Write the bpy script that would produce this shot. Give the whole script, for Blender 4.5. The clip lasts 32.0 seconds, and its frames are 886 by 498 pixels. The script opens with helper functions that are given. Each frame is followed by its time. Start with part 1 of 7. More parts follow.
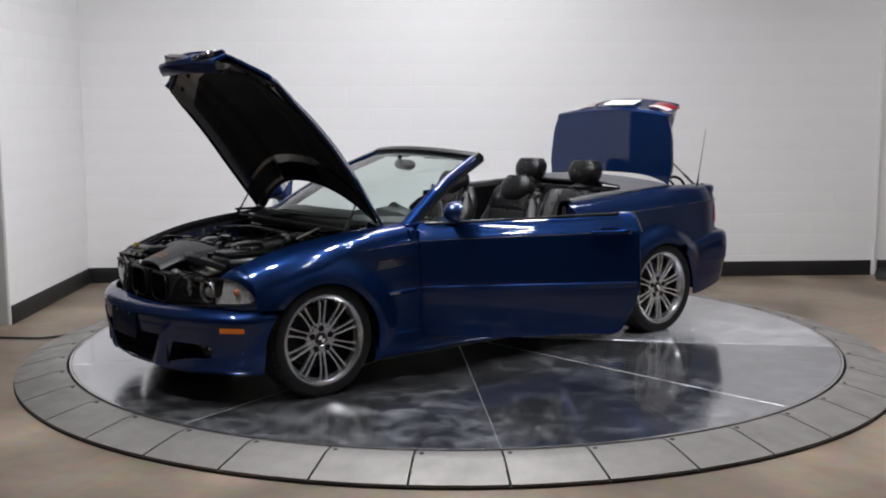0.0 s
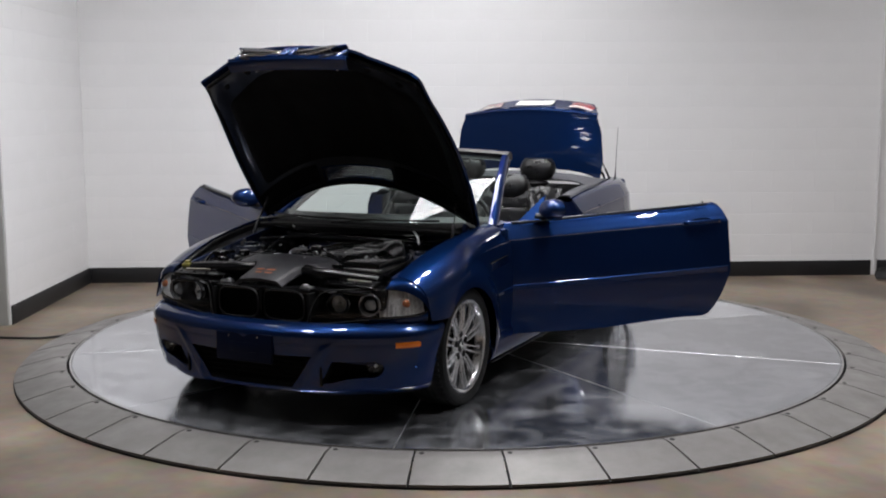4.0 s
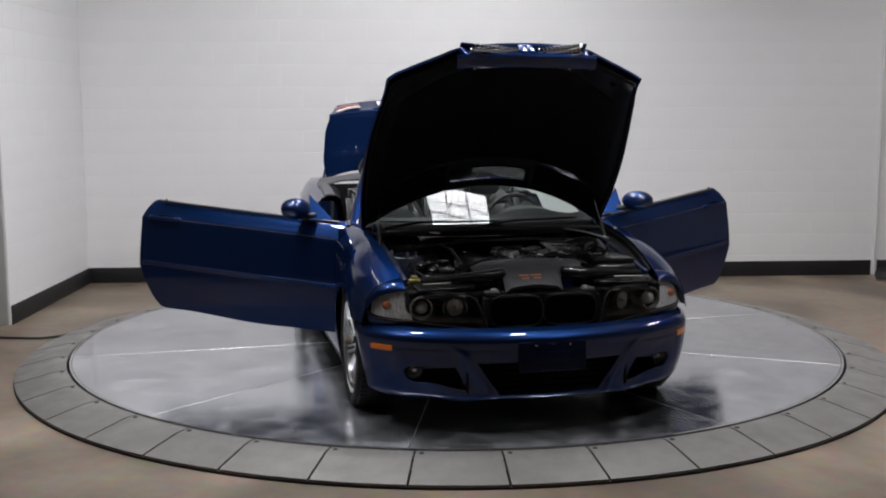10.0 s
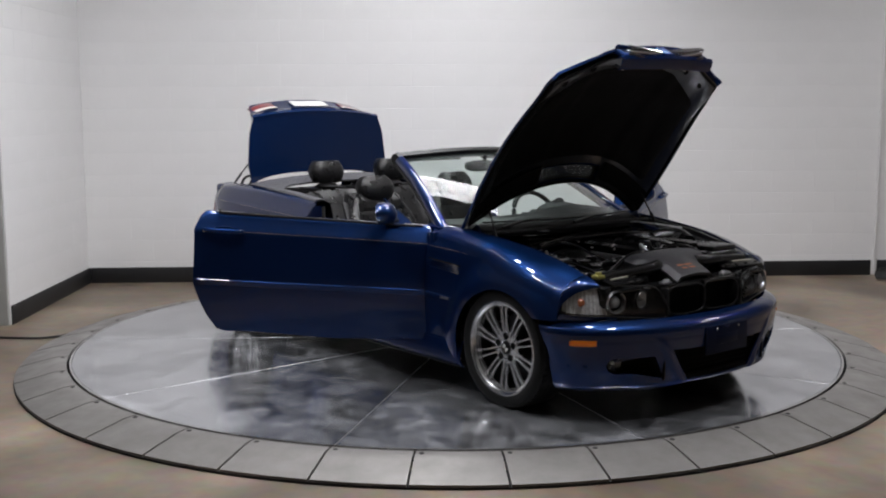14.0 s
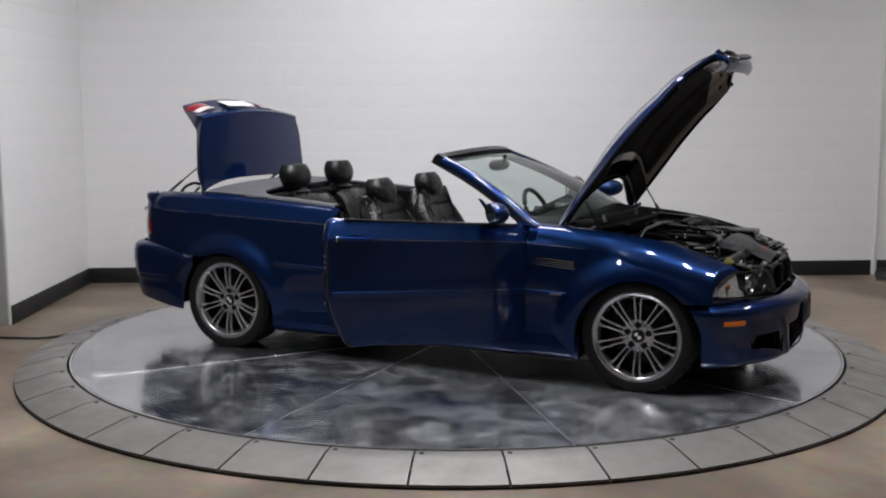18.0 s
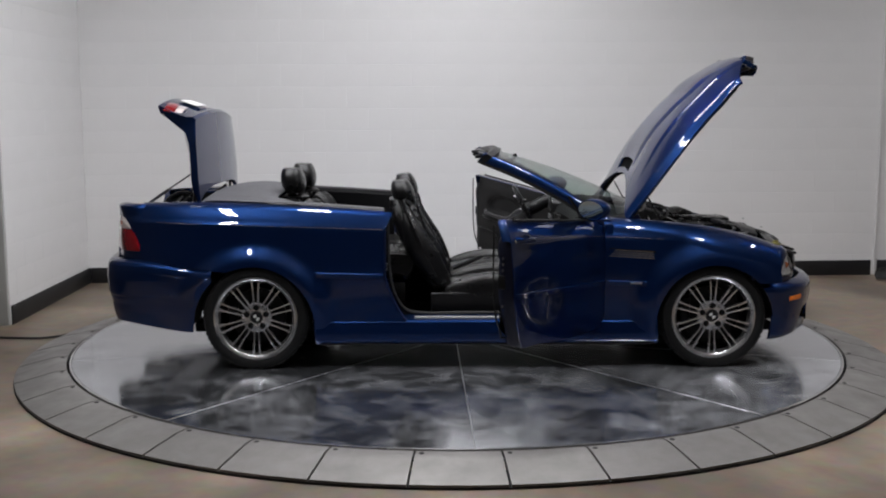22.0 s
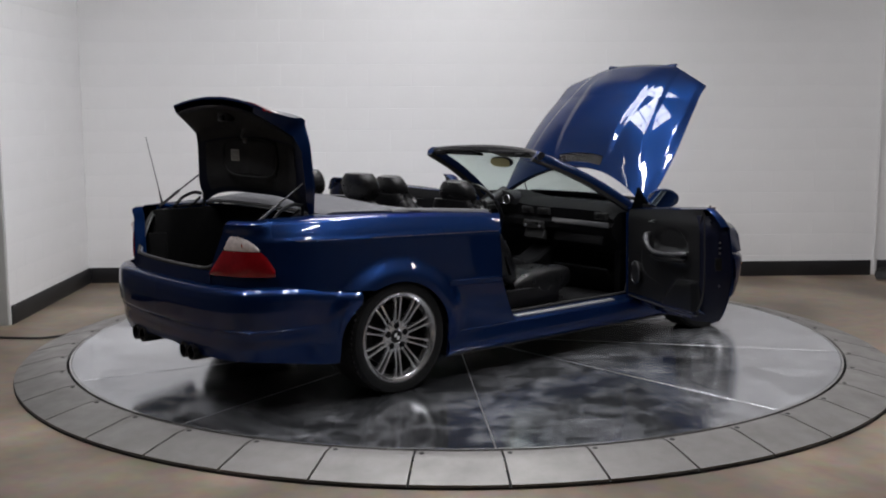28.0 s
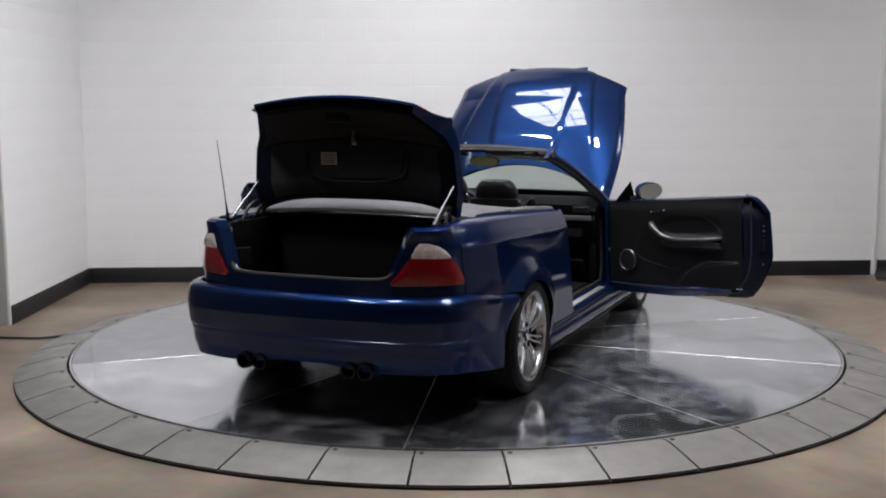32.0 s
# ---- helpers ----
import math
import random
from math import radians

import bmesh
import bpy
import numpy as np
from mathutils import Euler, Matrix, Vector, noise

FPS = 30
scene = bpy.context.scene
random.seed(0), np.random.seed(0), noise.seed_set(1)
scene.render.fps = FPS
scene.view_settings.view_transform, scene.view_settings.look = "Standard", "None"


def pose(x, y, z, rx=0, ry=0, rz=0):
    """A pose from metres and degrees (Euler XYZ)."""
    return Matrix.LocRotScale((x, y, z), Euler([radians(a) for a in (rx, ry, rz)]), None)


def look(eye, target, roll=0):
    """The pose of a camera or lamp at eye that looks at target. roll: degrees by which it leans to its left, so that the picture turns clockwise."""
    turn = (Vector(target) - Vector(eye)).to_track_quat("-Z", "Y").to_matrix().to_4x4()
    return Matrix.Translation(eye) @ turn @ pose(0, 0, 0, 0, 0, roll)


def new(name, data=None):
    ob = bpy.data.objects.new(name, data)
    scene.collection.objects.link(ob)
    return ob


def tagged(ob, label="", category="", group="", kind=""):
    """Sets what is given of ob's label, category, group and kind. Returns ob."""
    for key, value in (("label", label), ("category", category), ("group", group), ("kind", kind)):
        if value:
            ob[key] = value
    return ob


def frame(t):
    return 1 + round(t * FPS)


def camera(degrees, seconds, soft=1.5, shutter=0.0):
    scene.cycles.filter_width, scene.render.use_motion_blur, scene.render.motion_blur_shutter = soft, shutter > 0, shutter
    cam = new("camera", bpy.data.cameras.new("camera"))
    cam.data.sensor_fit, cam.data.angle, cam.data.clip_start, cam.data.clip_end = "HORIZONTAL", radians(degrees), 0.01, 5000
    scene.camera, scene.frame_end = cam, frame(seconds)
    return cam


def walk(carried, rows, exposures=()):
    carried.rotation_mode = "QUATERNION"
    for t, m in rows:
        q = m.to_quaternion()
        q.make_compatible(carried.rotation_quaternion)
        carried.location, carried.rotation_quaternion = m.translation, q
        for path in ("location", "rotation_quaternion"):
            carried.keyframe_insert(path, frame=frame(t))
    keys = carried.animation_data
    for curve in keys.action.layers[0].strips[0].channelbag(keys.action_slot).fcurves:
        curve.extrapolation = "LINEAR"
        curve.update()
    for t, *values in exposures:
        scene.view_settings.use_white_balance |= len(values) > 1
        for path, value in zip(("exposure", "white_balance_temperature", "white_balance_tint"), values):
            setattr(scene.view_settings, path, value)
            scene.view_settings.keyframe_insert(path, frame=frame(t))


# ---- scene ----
# camera on a fixed stand in front of the turntable
cam = camera(44.5, 32.0, soft=2.0)
EYE = (0.0, -7.294, 1.567)
CAM_POSE = look(EYE, (EYE[0] - 0.0549, EYE[1] + 4.9577, EYE[2] - 0.6470), -0.195)
walk(cam, [(0.0, CAM_POSE), (32.0, CAM_POSE)], exposures=[(t, 0.85 + e, 6500, 10) for t, e in ((0, 0.11), (3, 0.07), (7, 0.08), (9, -0.03), (11, -0.10), (13, -0.03), (17, -0.07), (19, -0.12), (21, -0.20), (24, -0.34), (26, -0.34), (28, -0.17), (32, 0.06))])

# world: the showroom is closed, a dim interior sky seeps in nowhere
world = bpy.data.worlds.new("world")
world.use_nodes = True
world.node_tree.nodes["Background"].inputs[0].default_value = (0.5, 0.55, 0.6, 1)
world.node_tree.nodes["Background"].inputs[1].default_value = 0.03
scene.world = world

FLOOR = -0.06          # showroom floor; the tyres stand at 0, pressed a little flat on the turntable
CEIL = 4.3


def area_lamp(name, m, sx, sy, power, color):
    d = bpy.data.lights.new(name, "AREA")
    d.shape, d.size, d.size_y, d.energy, d.color = "RECTANGLE", sx, sy, power, color
    ob = new(name, d)
    ob.matrix_basis = m
    return ob


# lamp panels in the ceiling: x, y, length along x, length along y
PANELS = [(0.12, 1.05, 1.25, 1.2), (-2.2, -2.6, 0.14, 1.05), (1.9, -2.6, 0.14, 1.05), (4.6, 0.3, 0.14, 1.2), (-2.5, 0.4, 0.14, 1.05), (-1.15, -1.35, 0.3, 0.3), (0.95, -1.35, 0.3, 0.3), (-1.15, -0.35, 0.3, 0.3), (0.95, -0.35, 0.3, 0.3)]
POWERS = [26, 76, 76, 60, 3, 26, 26, 20, 20]
for (px, py, sx, sy), w in zip(PANELS, POWERS):
    area_lamp("panel_light", pose(px, py, CEIL - 0.058), sx, sy, w, (0.970, 0.963, 1.0))

# ---------------------------------------------------------------- materials


def mat(name, color, rough=0.5, metal=0.0, coat=0.0, spec=0.5, vary=0.0, scale=8.0, bump=0.0, bscale=60.0, rvary=0.0, color2=None, coat_rough=0.03, emit=0.0, random=0.0):
    """A surface with two scales of variation: patches (scale) and fine grain (bscale)."""
    m = bpy.data.materials.new(name)
    m.use_nodes = True
    nt = m.node_tree
    p = nt.nodes["Principled BSDF"]
    link = nt.links.new
    p.inputs["Base Color"].default_value = (*color, 1)
    p.inputs["Roughness"].default_value = rough
    p.inputs["Metallic"].default_value = metal
    p.inputs["Coat Weight"].default_value = coat
    p.inputs["Coat Roughness"].default_value = coat_rough
    p.inputs["Specular IOR Level"].default_value = spec
    tc = nt.nodes.new("ShaderNodeTexCoord")
    if vary or rvary or color2:
        n1 = nt.nodes.new("ShaderNodeTexNoise")
        n1.inputs["Scale"].default_value, n1.inputs["Detail"].default_value, n1.inputs["Roughness"].default_value = scale, 6, 0.6
        link(tc.outputs["Object"], n1.inputs["Vector"])
        if vary or color2:
            mix = nt.nodes.new("ShaderNodeMix")
            mix.data_type = "RGBA"
            c2 = color2 or tuple(c * (1 - vary) for c in color)
            c1 = color if color2 else tuple(min(1, c * (1 + vary)) for c in color)
            mix.inputs[6].default_value, mix.inputs[7].default_value = (*c1, 1), (*c2, 1)
            ramp = nt.nodes.new("ShaderNodeMapRange")
            ramp.inputs[1].default_value, ramp.inputs[2].default_value = 0.3, 0.7
            link(n1.outputs["Fac"], ramp.inputs[0])
            link(ramp.outputs[0], mix.inputs[0])
            out = mix.outputs[2]
            if random:
                oi = nt.nodes.new("ShaderNodeObjectInfo")
                hsv = nt.nodes.new("ShaderNodeHueSaturation")
                mr = nt.nodes.new("ShaderNodeMapRange")
                mr.inputs[3].default_value, mr.inputs[4].default_value = 1 - random, 1 + random
                link(oi.outputs["Random"], mr.inputs[0])
                link(mr.outputs[0], hsv.inputs["Value"])
                link(out, hsv.inputs["Color"])
                out = hsv.outputs[0]
            link(out, p.inputs["Base Color"])
        if rvary:
            mr = nt.nodes.new("ShaderNodeMapRange")
            mr.inputs[1].default_value, mr.inputs[2].default_value = 0.3, 0.7
            mr.inputs[3].default_value, mr.inputs[4].default_value = max(0.02, rough - rvary), rough + rvary
            link(n1.outputs["Fac"], mr.inputs[0])
            link(mr.outputs[0], p.inputs["Roughness"])
    if bump:
        n2 = nt.nodes.new("ShaderNodeTexNoise")
        n2.inputs["Scale"].default_value, n2.inputs["Detail"].default_value = bscale, 4
        link(tc.outputs["Object"], n2.inputs["Vector"])
        b = nt.nodes.new("ShaderNodeBump")
        b.inputs["Strength"].default_value, b.inputs["Distance"].default_value = bump, 0.004
        link(n2.outputs["Fac"], b.inputs["Height"])
        link(b.outputs[0], p.inputs["Normal"])
    if emit:
        p.inputs["Emission Color"].default_value = (*color, 1)
        p.inputs["Emission Strength"].default_value = emit
    return m


def glass(name, color, rough=0.02, alpha=0.25):
    """Thin clear pane: mostly see-through with a glossy face."""
    m = bpy.data.materials.new(name)
    m.use_nodes = True
    nt = m.node_tree
    nt.nodes.remove(nt.nodes["Principled BSDF"])
    t, g, f, pw, ma, mx = (nt.nodes.new(k) for k in ("ShaderNodeBsdfTransparent", "ShaderNodeBsdfGlossy", "ShaderNodeLayerWeight", "ShaderNodeMath", "ShaderNodeMath", "ShaderNodeMixShader"))
    t.inputs[0].default_value = (*color, 1)
    g.inputs["Roughness"].default_value = rough
    f.inputs["Blend"].default_value = 0.5
    pw.operation, pw.inputs[1].default_value = "POWER", 5.0
    ma.operation, ma.inputs[1].default_value, ma.inputs[2].default_value = "MULTIPLY_ADD", 0.75, 0.05
    link = nt.links.new
    link(f.outputs["Facing"], pw.inputs[0])
    link(pw.outputs[0], ma.inputs[0])
    link(ma.outputs[0], mx.inputs[0])
    link(t.outputs[0], mx.inputs[1])
    link(g.outputs[0], mx.inputs[2])
    link(mx.outputs[0], nt.nodes["Material Output"].inputs[0])
    return m


M_PAINT = mat("blue metallic paint", (0.0060, 0.0220, 0.086), 0.37, 0.72, 1.0, 0.0, vary=0.08, scale=900, coat_rough=0.012)
M_PAINT.node_tree.nodes["Principled BSDF"].inputs["Specular Tint"].default_value = (0.05, 0.12, 0.40, 1)   # flakes below the lacquer keep their blue
M_BAY = mat("engine bay paint", (0.006, 0.016, 0.07), 0.45, 0.3, 0.3, vary=0.1, scale=20)
M_TOWER = mat("glossy blue-grey primer", (0.035, 0.045, 0.075), 0.22, 0.6, 0.8, vary=0.2, scale=20)
M_STRIP = mat("pale edge tape", (0.50, 0.47, 0.38), 0.5, vary=0.2, scale=50)
M_CAPYEL = mat("dull yellow cap", (0.22, 0.20, 0.05), 0.45, vary=0.2, scale=40)
M_BLACK = mat("black plastic", (0.008, 0.008, 0.009), 0.40, vary=0.2, scale=30, bump=0.15, bscale=400, spec=0.35)
M_MATT = mat("matt black felt", (0.005, 0.005, 0.0055), 0.9, vary=0.2, scale=40, bump=0.4, bscale=300, spec=0.2)
M_PAD = mat("worn black bonnet insulation", (0.0045, 0.0045, 0.005), 0.75, vary=0.4, scale=7, bump=0.6, bscale=14, spec=0.15)
M_LEATHER = mat("black leather", (0.007, 0.007, 0.0075), 0.30, spec=0.38, vary=0.2, scale=14, bump=0.35, bscale=260, rvary=0.06)
M_CARD = mat("soft black door lining", (0.0055, 0.0055, 0.006), 0.42, spec=0.2, vary=0.12, scale=6, bump=0.12, bscale=420)
M_DASH = mat("soft black dashboard skin", (0.004, 0.004, 0.0045), 0.6, spec=0.08, vary=0.2, scale=30, bump=0.15, bscale=400)
M_CARPET = mat("black carpet", (0.006, 0.006, 0.0065), 0.95, vary=0.3, scale=60, bump=0.8, bscale=700, spec=0.15)
M_LINER = mat("trunk lining", (0.006, 0.006, 0.0063), 0.92, vary=0.2, scale=30, bump=0.6, bscale=500, spec=0.2)
M_LIDPAD = mat("grey-black lid lining", (0.032, 0.032, 0.033), 0.85, vary=0.15, scale=20, bump=0.5, bscale=500, spec=0.25)
M_TRIM = mat("brushed aluminium trim", (0.30, 0.30, 0.31), 0.36, 0.9, vary=0.1, scale=40)
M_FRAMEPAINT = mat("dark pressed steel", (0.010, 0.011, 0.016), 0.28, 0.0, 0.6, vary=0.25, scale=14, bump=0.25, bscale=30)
# body blue taken near black, shade on inward faces put into the colour
M_SHUT = mat("body blue darkened for shade", (0.003, 0.004, 0.014), 0.5, 0.0, 0.0, vary=0.1, scale=20, spec=0.15)
M_LAMPRING = mat("lamp ring", (0.34, 0.34, 0.35), 0.2, 0.8, 0.5)
M_FOG = mat("dark fog lamp bowl", (0.07, 0.07, 0.07), 0.2, 0.6, 0.5)
M_GRAB = mat("dark satin grab handle", (0.11, 0.11, 0.115), 0.32, 0.8, vary=0.1, scale=40)
M_CHROME = mat("chrome", (0.75, 0.75, 0.77), 0.08, 1.0)
M_RIM = mat("silver wheel lacquer", (0.66, 0.66, 0.665), 0.25, 0.90, 0.4, vary=0.06, scale=30)
# near black: holds the shade behind the wheel spokes in its colour
M_DARKMETAL = mat("dark metal with recess shade", (0.014, 0.014, 0.015), 0.40, 0.7, vary=0.2, scale=20)
M_TYRE = mat("tyre rubber", (0.007, 0.007, 0.007), 0.75, spec=0.25, vary=0.25, scale=25, bump=0.3, bscale=220)
M_STEEL = mat("dull steel", (0.32, 0.32, 0.33), 0.38, 0.9, vary=0.2, scale=25)
M_ALLOY = mat("cast alloy", (0.045, 0.045, 0.046), 0.36, 0.8, vary=0.2, scale=40, bump=0.4, bscale=200)
M_CANVAS = mat("grey convertible top cover", (0.085, 0.085, 0.092), 0.62, vary=0.12, scale=10, bump=0.4, bscale=500)
M_RUBBER = mat("rubber seal", (0.012, 0.012, 0.012), 0.7, bump=0.2, bscale=200)
M_RED = mat("red lamp lens", (0.22, 0.004, 0.008), 0.12, 0.0, 1.0, vary=0.15, scale=30)
M_CLEAR = mat("clear ribbed lamp lens", (0.66, 0.65, 0.64), 0.15, 0.15, 1.0, vary=0.30, scale=60)
M_AMBER = mat("amber lens", (0.85, 0.22, 0.02), 0.2, 0.0, 1.0, vary=0.1, scale=60)
M_AMBERDULL = mat("unlit amber bulb", (0.42, 0.13, 0.05), 0.25, 0.0, 0.6)
M_REFL = mat("lamp reflector", (0.88, 0.88, 0.89), 0.18, 0.30, 0.6)
M_LIP = mat("polished rim edge", (0.62, 0.62, 0.62), 0.22, 0.9, 0.3, vary=0.08, scale=40)
M_BULB = mat("grey projector lens", (0.30, 0.31, 0.32), 0.12, 0.3, 1.0)
M_BULBRED = mat("dull amber bulb", (0.35, 0.07, 0.03), 0.3, 0.0, 0.5)
M_TAILCLEAR = mat("clear tail lens", (0.74, 0.66, 0.64), 0.15, 0.0, 1.0, vary=0.2, scale=45)
M_SATIN = mat("satin chrome", (0.80, 0.80, 0.80), 0.28, 0.6, 0.5)
M_GLASS = glass("windscreen glass", (0.74, 0.84, 0.80))
M_LENS = glass("headlight cover", (0.92, 0.94, 0.96))
M_MIRROR = mat("mirror glass", (0.66, 0.83, 0.95), 0.04, 1.0, 0.2)
M_GOLD = mat("pale pinstripe", (0.14, 0.12, 0.125), 0.4, 0.2)
M_WHITE = mat("white plate", (0.78, 0.78, 0.76), 0.4, vary=0.05, scale=20)
M_PAPER = mat("pale paper label", (0.55, 0.55, 0.52), 0.6, vary=0.1, scale=40)
M_ORANGE = mat("orange print", (0.32, 0.11, 0.045), 0.5)
M_PLATE = mat("blue plate blank", (0.002, 0.005, 0.020), 0.45, 0.0, 0.0, 0.12, vary=0.1, scale=30)
M_COVER = mat("engine cover", (0.006, 0.006, 0.0065), 0.24, vary=0.15, scale=30, bump=0.2, bscale=300)
M_INTAKE = mat("grey intake cover", (0.034, 0.034, 0.038), 0.38, 0.0, 0.0, 0.4, vary=0.12, scale=30, bump=0.2, bscale=300)
M_GLOSS = mat("glossy black engine plastic", (0.0045, 0.0045, 0.005), 0.22, vary=0.2, scale=30, bump=0.12, bscale=180, spec=0.45)
M_BADGE = mat("badge blue", (0.02, 0.10, 0.35), 0.25, 0.0, 0.8)
# the inner mirror's reflection of the wall, put into its base colour
M_YELLOW = mat("mirror face with painted reflection", (0.78, 0.72, 0.34), 0.15, 0.2, 0.6)

M_WALL = mat("white painted block", (0.80, 0.795, 0.79), 0.55, vary=0.03, scale=1.2, bump=0.25, bscale=120)
M_MORTAR = mat("painted joint", (0.79, 0.785, 0.78), 0.6, vary=0.03, scale=3)
M_COLUMN = mat("grey painted column", (0.40, 0.405, 0.385), 0.55, vary=0.06, scale=2, bump=0.25, bscale=100)
M_SKIRT = mat("black rubber skirting", (0.012, 0.012, 0.013), 0.5, vary=0.2, scale=6)
M_SIDEWALL = mat("pale grey painted wall", (0.62, 0.62, 0.61), 0.6, vary=0.05, scale=1.2)
M_DARKWALL = mat("charcoal paint", (0.035, 0.035, 0.038), 0.7, vary=0.1, scale=1.5)
M_CEIL = mat("pale ceiling", (0.60, 0.60, 0.60), 0.8, vary=0.08, scale=1)
M_DIFF = mat("lamp diffuser", (0.965, 0.98, 1.0), 0.5, emit=4.0)
M_FRAME = mat("lamp frame", (0.5, 0.5, 0.5), 0.5)
M_CABLE = mat("black cable", (0.015, 0.015, 0.015), 0.5)
M_RING = mat("grey painted steel ring", (0.222, 0.212, 0.202), 0.45, 0.35, vary=0.13, scale=5, rvary=0.1, bump=0.1, bscale=90, random=0.05)
M_GAP = mat("dark gap", (0.006, 0.006, 0.006), 0.8)


def floor_material():
    m = mat("stained concrete", (0.235, 0.190, 0.148), 0.5, vary=0.0, bump=0.12, bscale=80)
    nt = m.node_tree
    p, link = nt.nodes["Principled BSDF"], nt.links.new
    tc = nt.nodes.new("ShaderNodeTexCoord")
    a, b = nt.nodes.new("ShaderNodeTexNoise"), nt.nodes.new("ShaderNodeTexNoise")
    a.inputs["Scale"].default_value, a.inputs["Detail"].default_value, a.inputs["Distortion"].default_value = 1.1, 8, 0.6
    b.inputs["Scale"].default_value, b.inputs["Detail"].default_value = 11, 6
    link(tc.outputs["Object"], a.inputs["Vector"])
    link(tc.outputs["Object"], b.inputs["Vector"])
    r = nt.nodes.new("ShaderNodeValToRGB")
    e = r.color_ramp.elements
    e[0].position, e[0].color = 0.3, (0.088, 0.066, 0.049, 1)
    e[1].position, e[1].color = 0.72, (0.285, 0.230, 0.178, 1)
    link(a.outputs["Fac"], r.inputs[0])
    mx = nt.nodes.new("ShaderNodeMix")
    mx.data_type, mx.blend_type = "RGBA", "OVERLAY"
    mx.inputs[0].default_value = 0.35
    link(r.outputs[0], mx.inputs[6])
    link(b.outputs["Color"], mx.inputs[7])
    hs = nt.nodes.new("ShaderNodeHueSaturation")
    hs.inputs["Saturation"].default_value = 1.06
    link(mx.outputs[2], hs.inputs["Color"])
    link(hs.outputs[0], p.inputs["Base Color"])
    mr = nt.nodes.new("ShaderNodeMapRange")
    mr.inputs[3].default_value, mr.inputs[4].default_value = 0.32, 0.6
    link(a.outputs["Fac"], mr.inputs[0])
    link(mr.outputs[0], p.inputs["Roughness"])
    return m


def disc_material():
    """Worn bare steel: dark polished patches, pale cloudy scuffs, one tone a panel."""
    m = mat("worn steel plate", (0.40, 0.40, 0.41), 0.2, 0.85)
    nt = m.node_tree
    p, link = nt.nodes["Principled BSDF"], nt.links.new
    tc, oi = nt.nodes.new("ShaderNodeTexCoord"), nt.nodes.new("ShaderNodeObjectInfo")
    a, b, c = (nt.nodes.new("ShaderNodeTexNoise") for _ in range(3))
    for n, sc, de, di in ((a, 1.2, 7, 0.8), (b, 5.0, 9, 0.9), (c, 26, 5, 0.0)):
        n.inputs["Scale"].default_value, n.inputs["Detail"].default_value, n.inputs["Distortion"].default_value = sc, de, di
        n.inputs["Roughness"].default_value = 0.56
        link(tc.outputs["Object"], n.inputs["Vector"])

    def madd(x, k, y):
        q = nt.nodes.new("ShaderNodeMath")
        q.operation = "MULTIPLY_ADD"
        q.inputs[1].default_value = k
        link(x, q.inputs[0])
        if isinstance(y, float):
            q.inputs[2].default_value = y
        else:
            link(y, q.inputs[2])
        return q.outputs[0]

    wear = madd(b.outputs["Fac"], 0.9, madd(c.outputs["Fac"], 0.25, madd(a.outputs["Fac"], 0.5, -0.325)))
    tone = madd(oi.outputs["Random"], 0.24, madd(wear, 1.0, -0.12))
    r = nt.nodes.new("ShaderNodeValToRGB")
    e = r.color_ramp.elements
    e[0].position, e[0].color = 0.34, (0.43, 0.445, 0.475, 1)
    e[1].position, e[1].color = 0.78, (0.80, 0.82, 0.86, 1)
    link(tone, r.inputs[0])
    link(r.outputs[0], p.inputs["Base Color"])
    mr = nt.nodes.new("ShaderNodeMapRange")
    mr.inputs[1].default_value, mr.inputs[2].default_value = 0.36, 0.74
    mr.inputs[3].default_value, mr.inputs[4].default_value = 0.11, 0.24
    link(tone, mr.inputs[0])
    link(mr.outputs[0], p.inputs["Roughness"])
    scuff = nt.nodes.new("ShaderNodeMapRange")   # clean steel mirrors, scuffed steel scatters
    scuff.inputs[1].default_value, scuff.inputs[2].default_value = 0.40, 0.78
    scuff.inputs[3].default_value, scuff.inputs[4].default_value = 0.95, 0.74
    link(tone, scuff.inputs[0])
    link(scuff.outputs[0], p.inputs["Metallic"])
    return m


M_FLOOR = floor_material()
M_DISC = disc_material()
M_SEAM = mat("bright weld seam", (0.52, 0.53, 0.55), 0.3, 0.7, vary=0.2, scale=6)

# ---------------------------------------------------------------- mesh helpers: a shape is (verts, faces)


def join(*shapes):
    V, F = [], []
    for v, f in shapes:
        k = len(V)
        V += [tuple(q) for q in v]
        F += [tuple(i + k for i in q) for q in f]
    return V, F


def moved(shape, m):
    return [tuple(m @ Vector(v)) for v in shape[0]], shape[1]


def mir(shape):
    return [(x, -y, z) for x, y, z in shape[0]], [tuple(reversed(f)) for f in shape[1]]


def sheet(P, close_u=False, close_v=False):
    """A grid of points, rows by columns."""
    n, k = len(P), len(P[0])
    V = [tuple(q) for row in P for q in row]
    F = []
    for i in range(n if close_u else n - 1):
        for j in range(k if close_v else k - 1):
            a, b = i * k + j, i * k + (j + 1) % k
            c, d = ((i + 1) % n) * k + (j + 1) % k, ((i + 1) % n) * k + j
            F.append((a, b, c, d))
    return V, F


def from_bm(bm):
    bm.verts.index_update()
    s = [tuple(v.co) for v in bm.verts], [tuple(v.index for v in f.verts) for f in bm.faces]
    bm.free()
    return s


def to_bm(shape):
    bm = bmesh.new()
    vs = [bm.verts.new(v) for v in shape[0]]
    for f in shape[1]:
        if len(set(f)) > 2:
            try:
                bm.faces.new([vs[i] for i in f])
            except ValueError:
                pass
    return bm


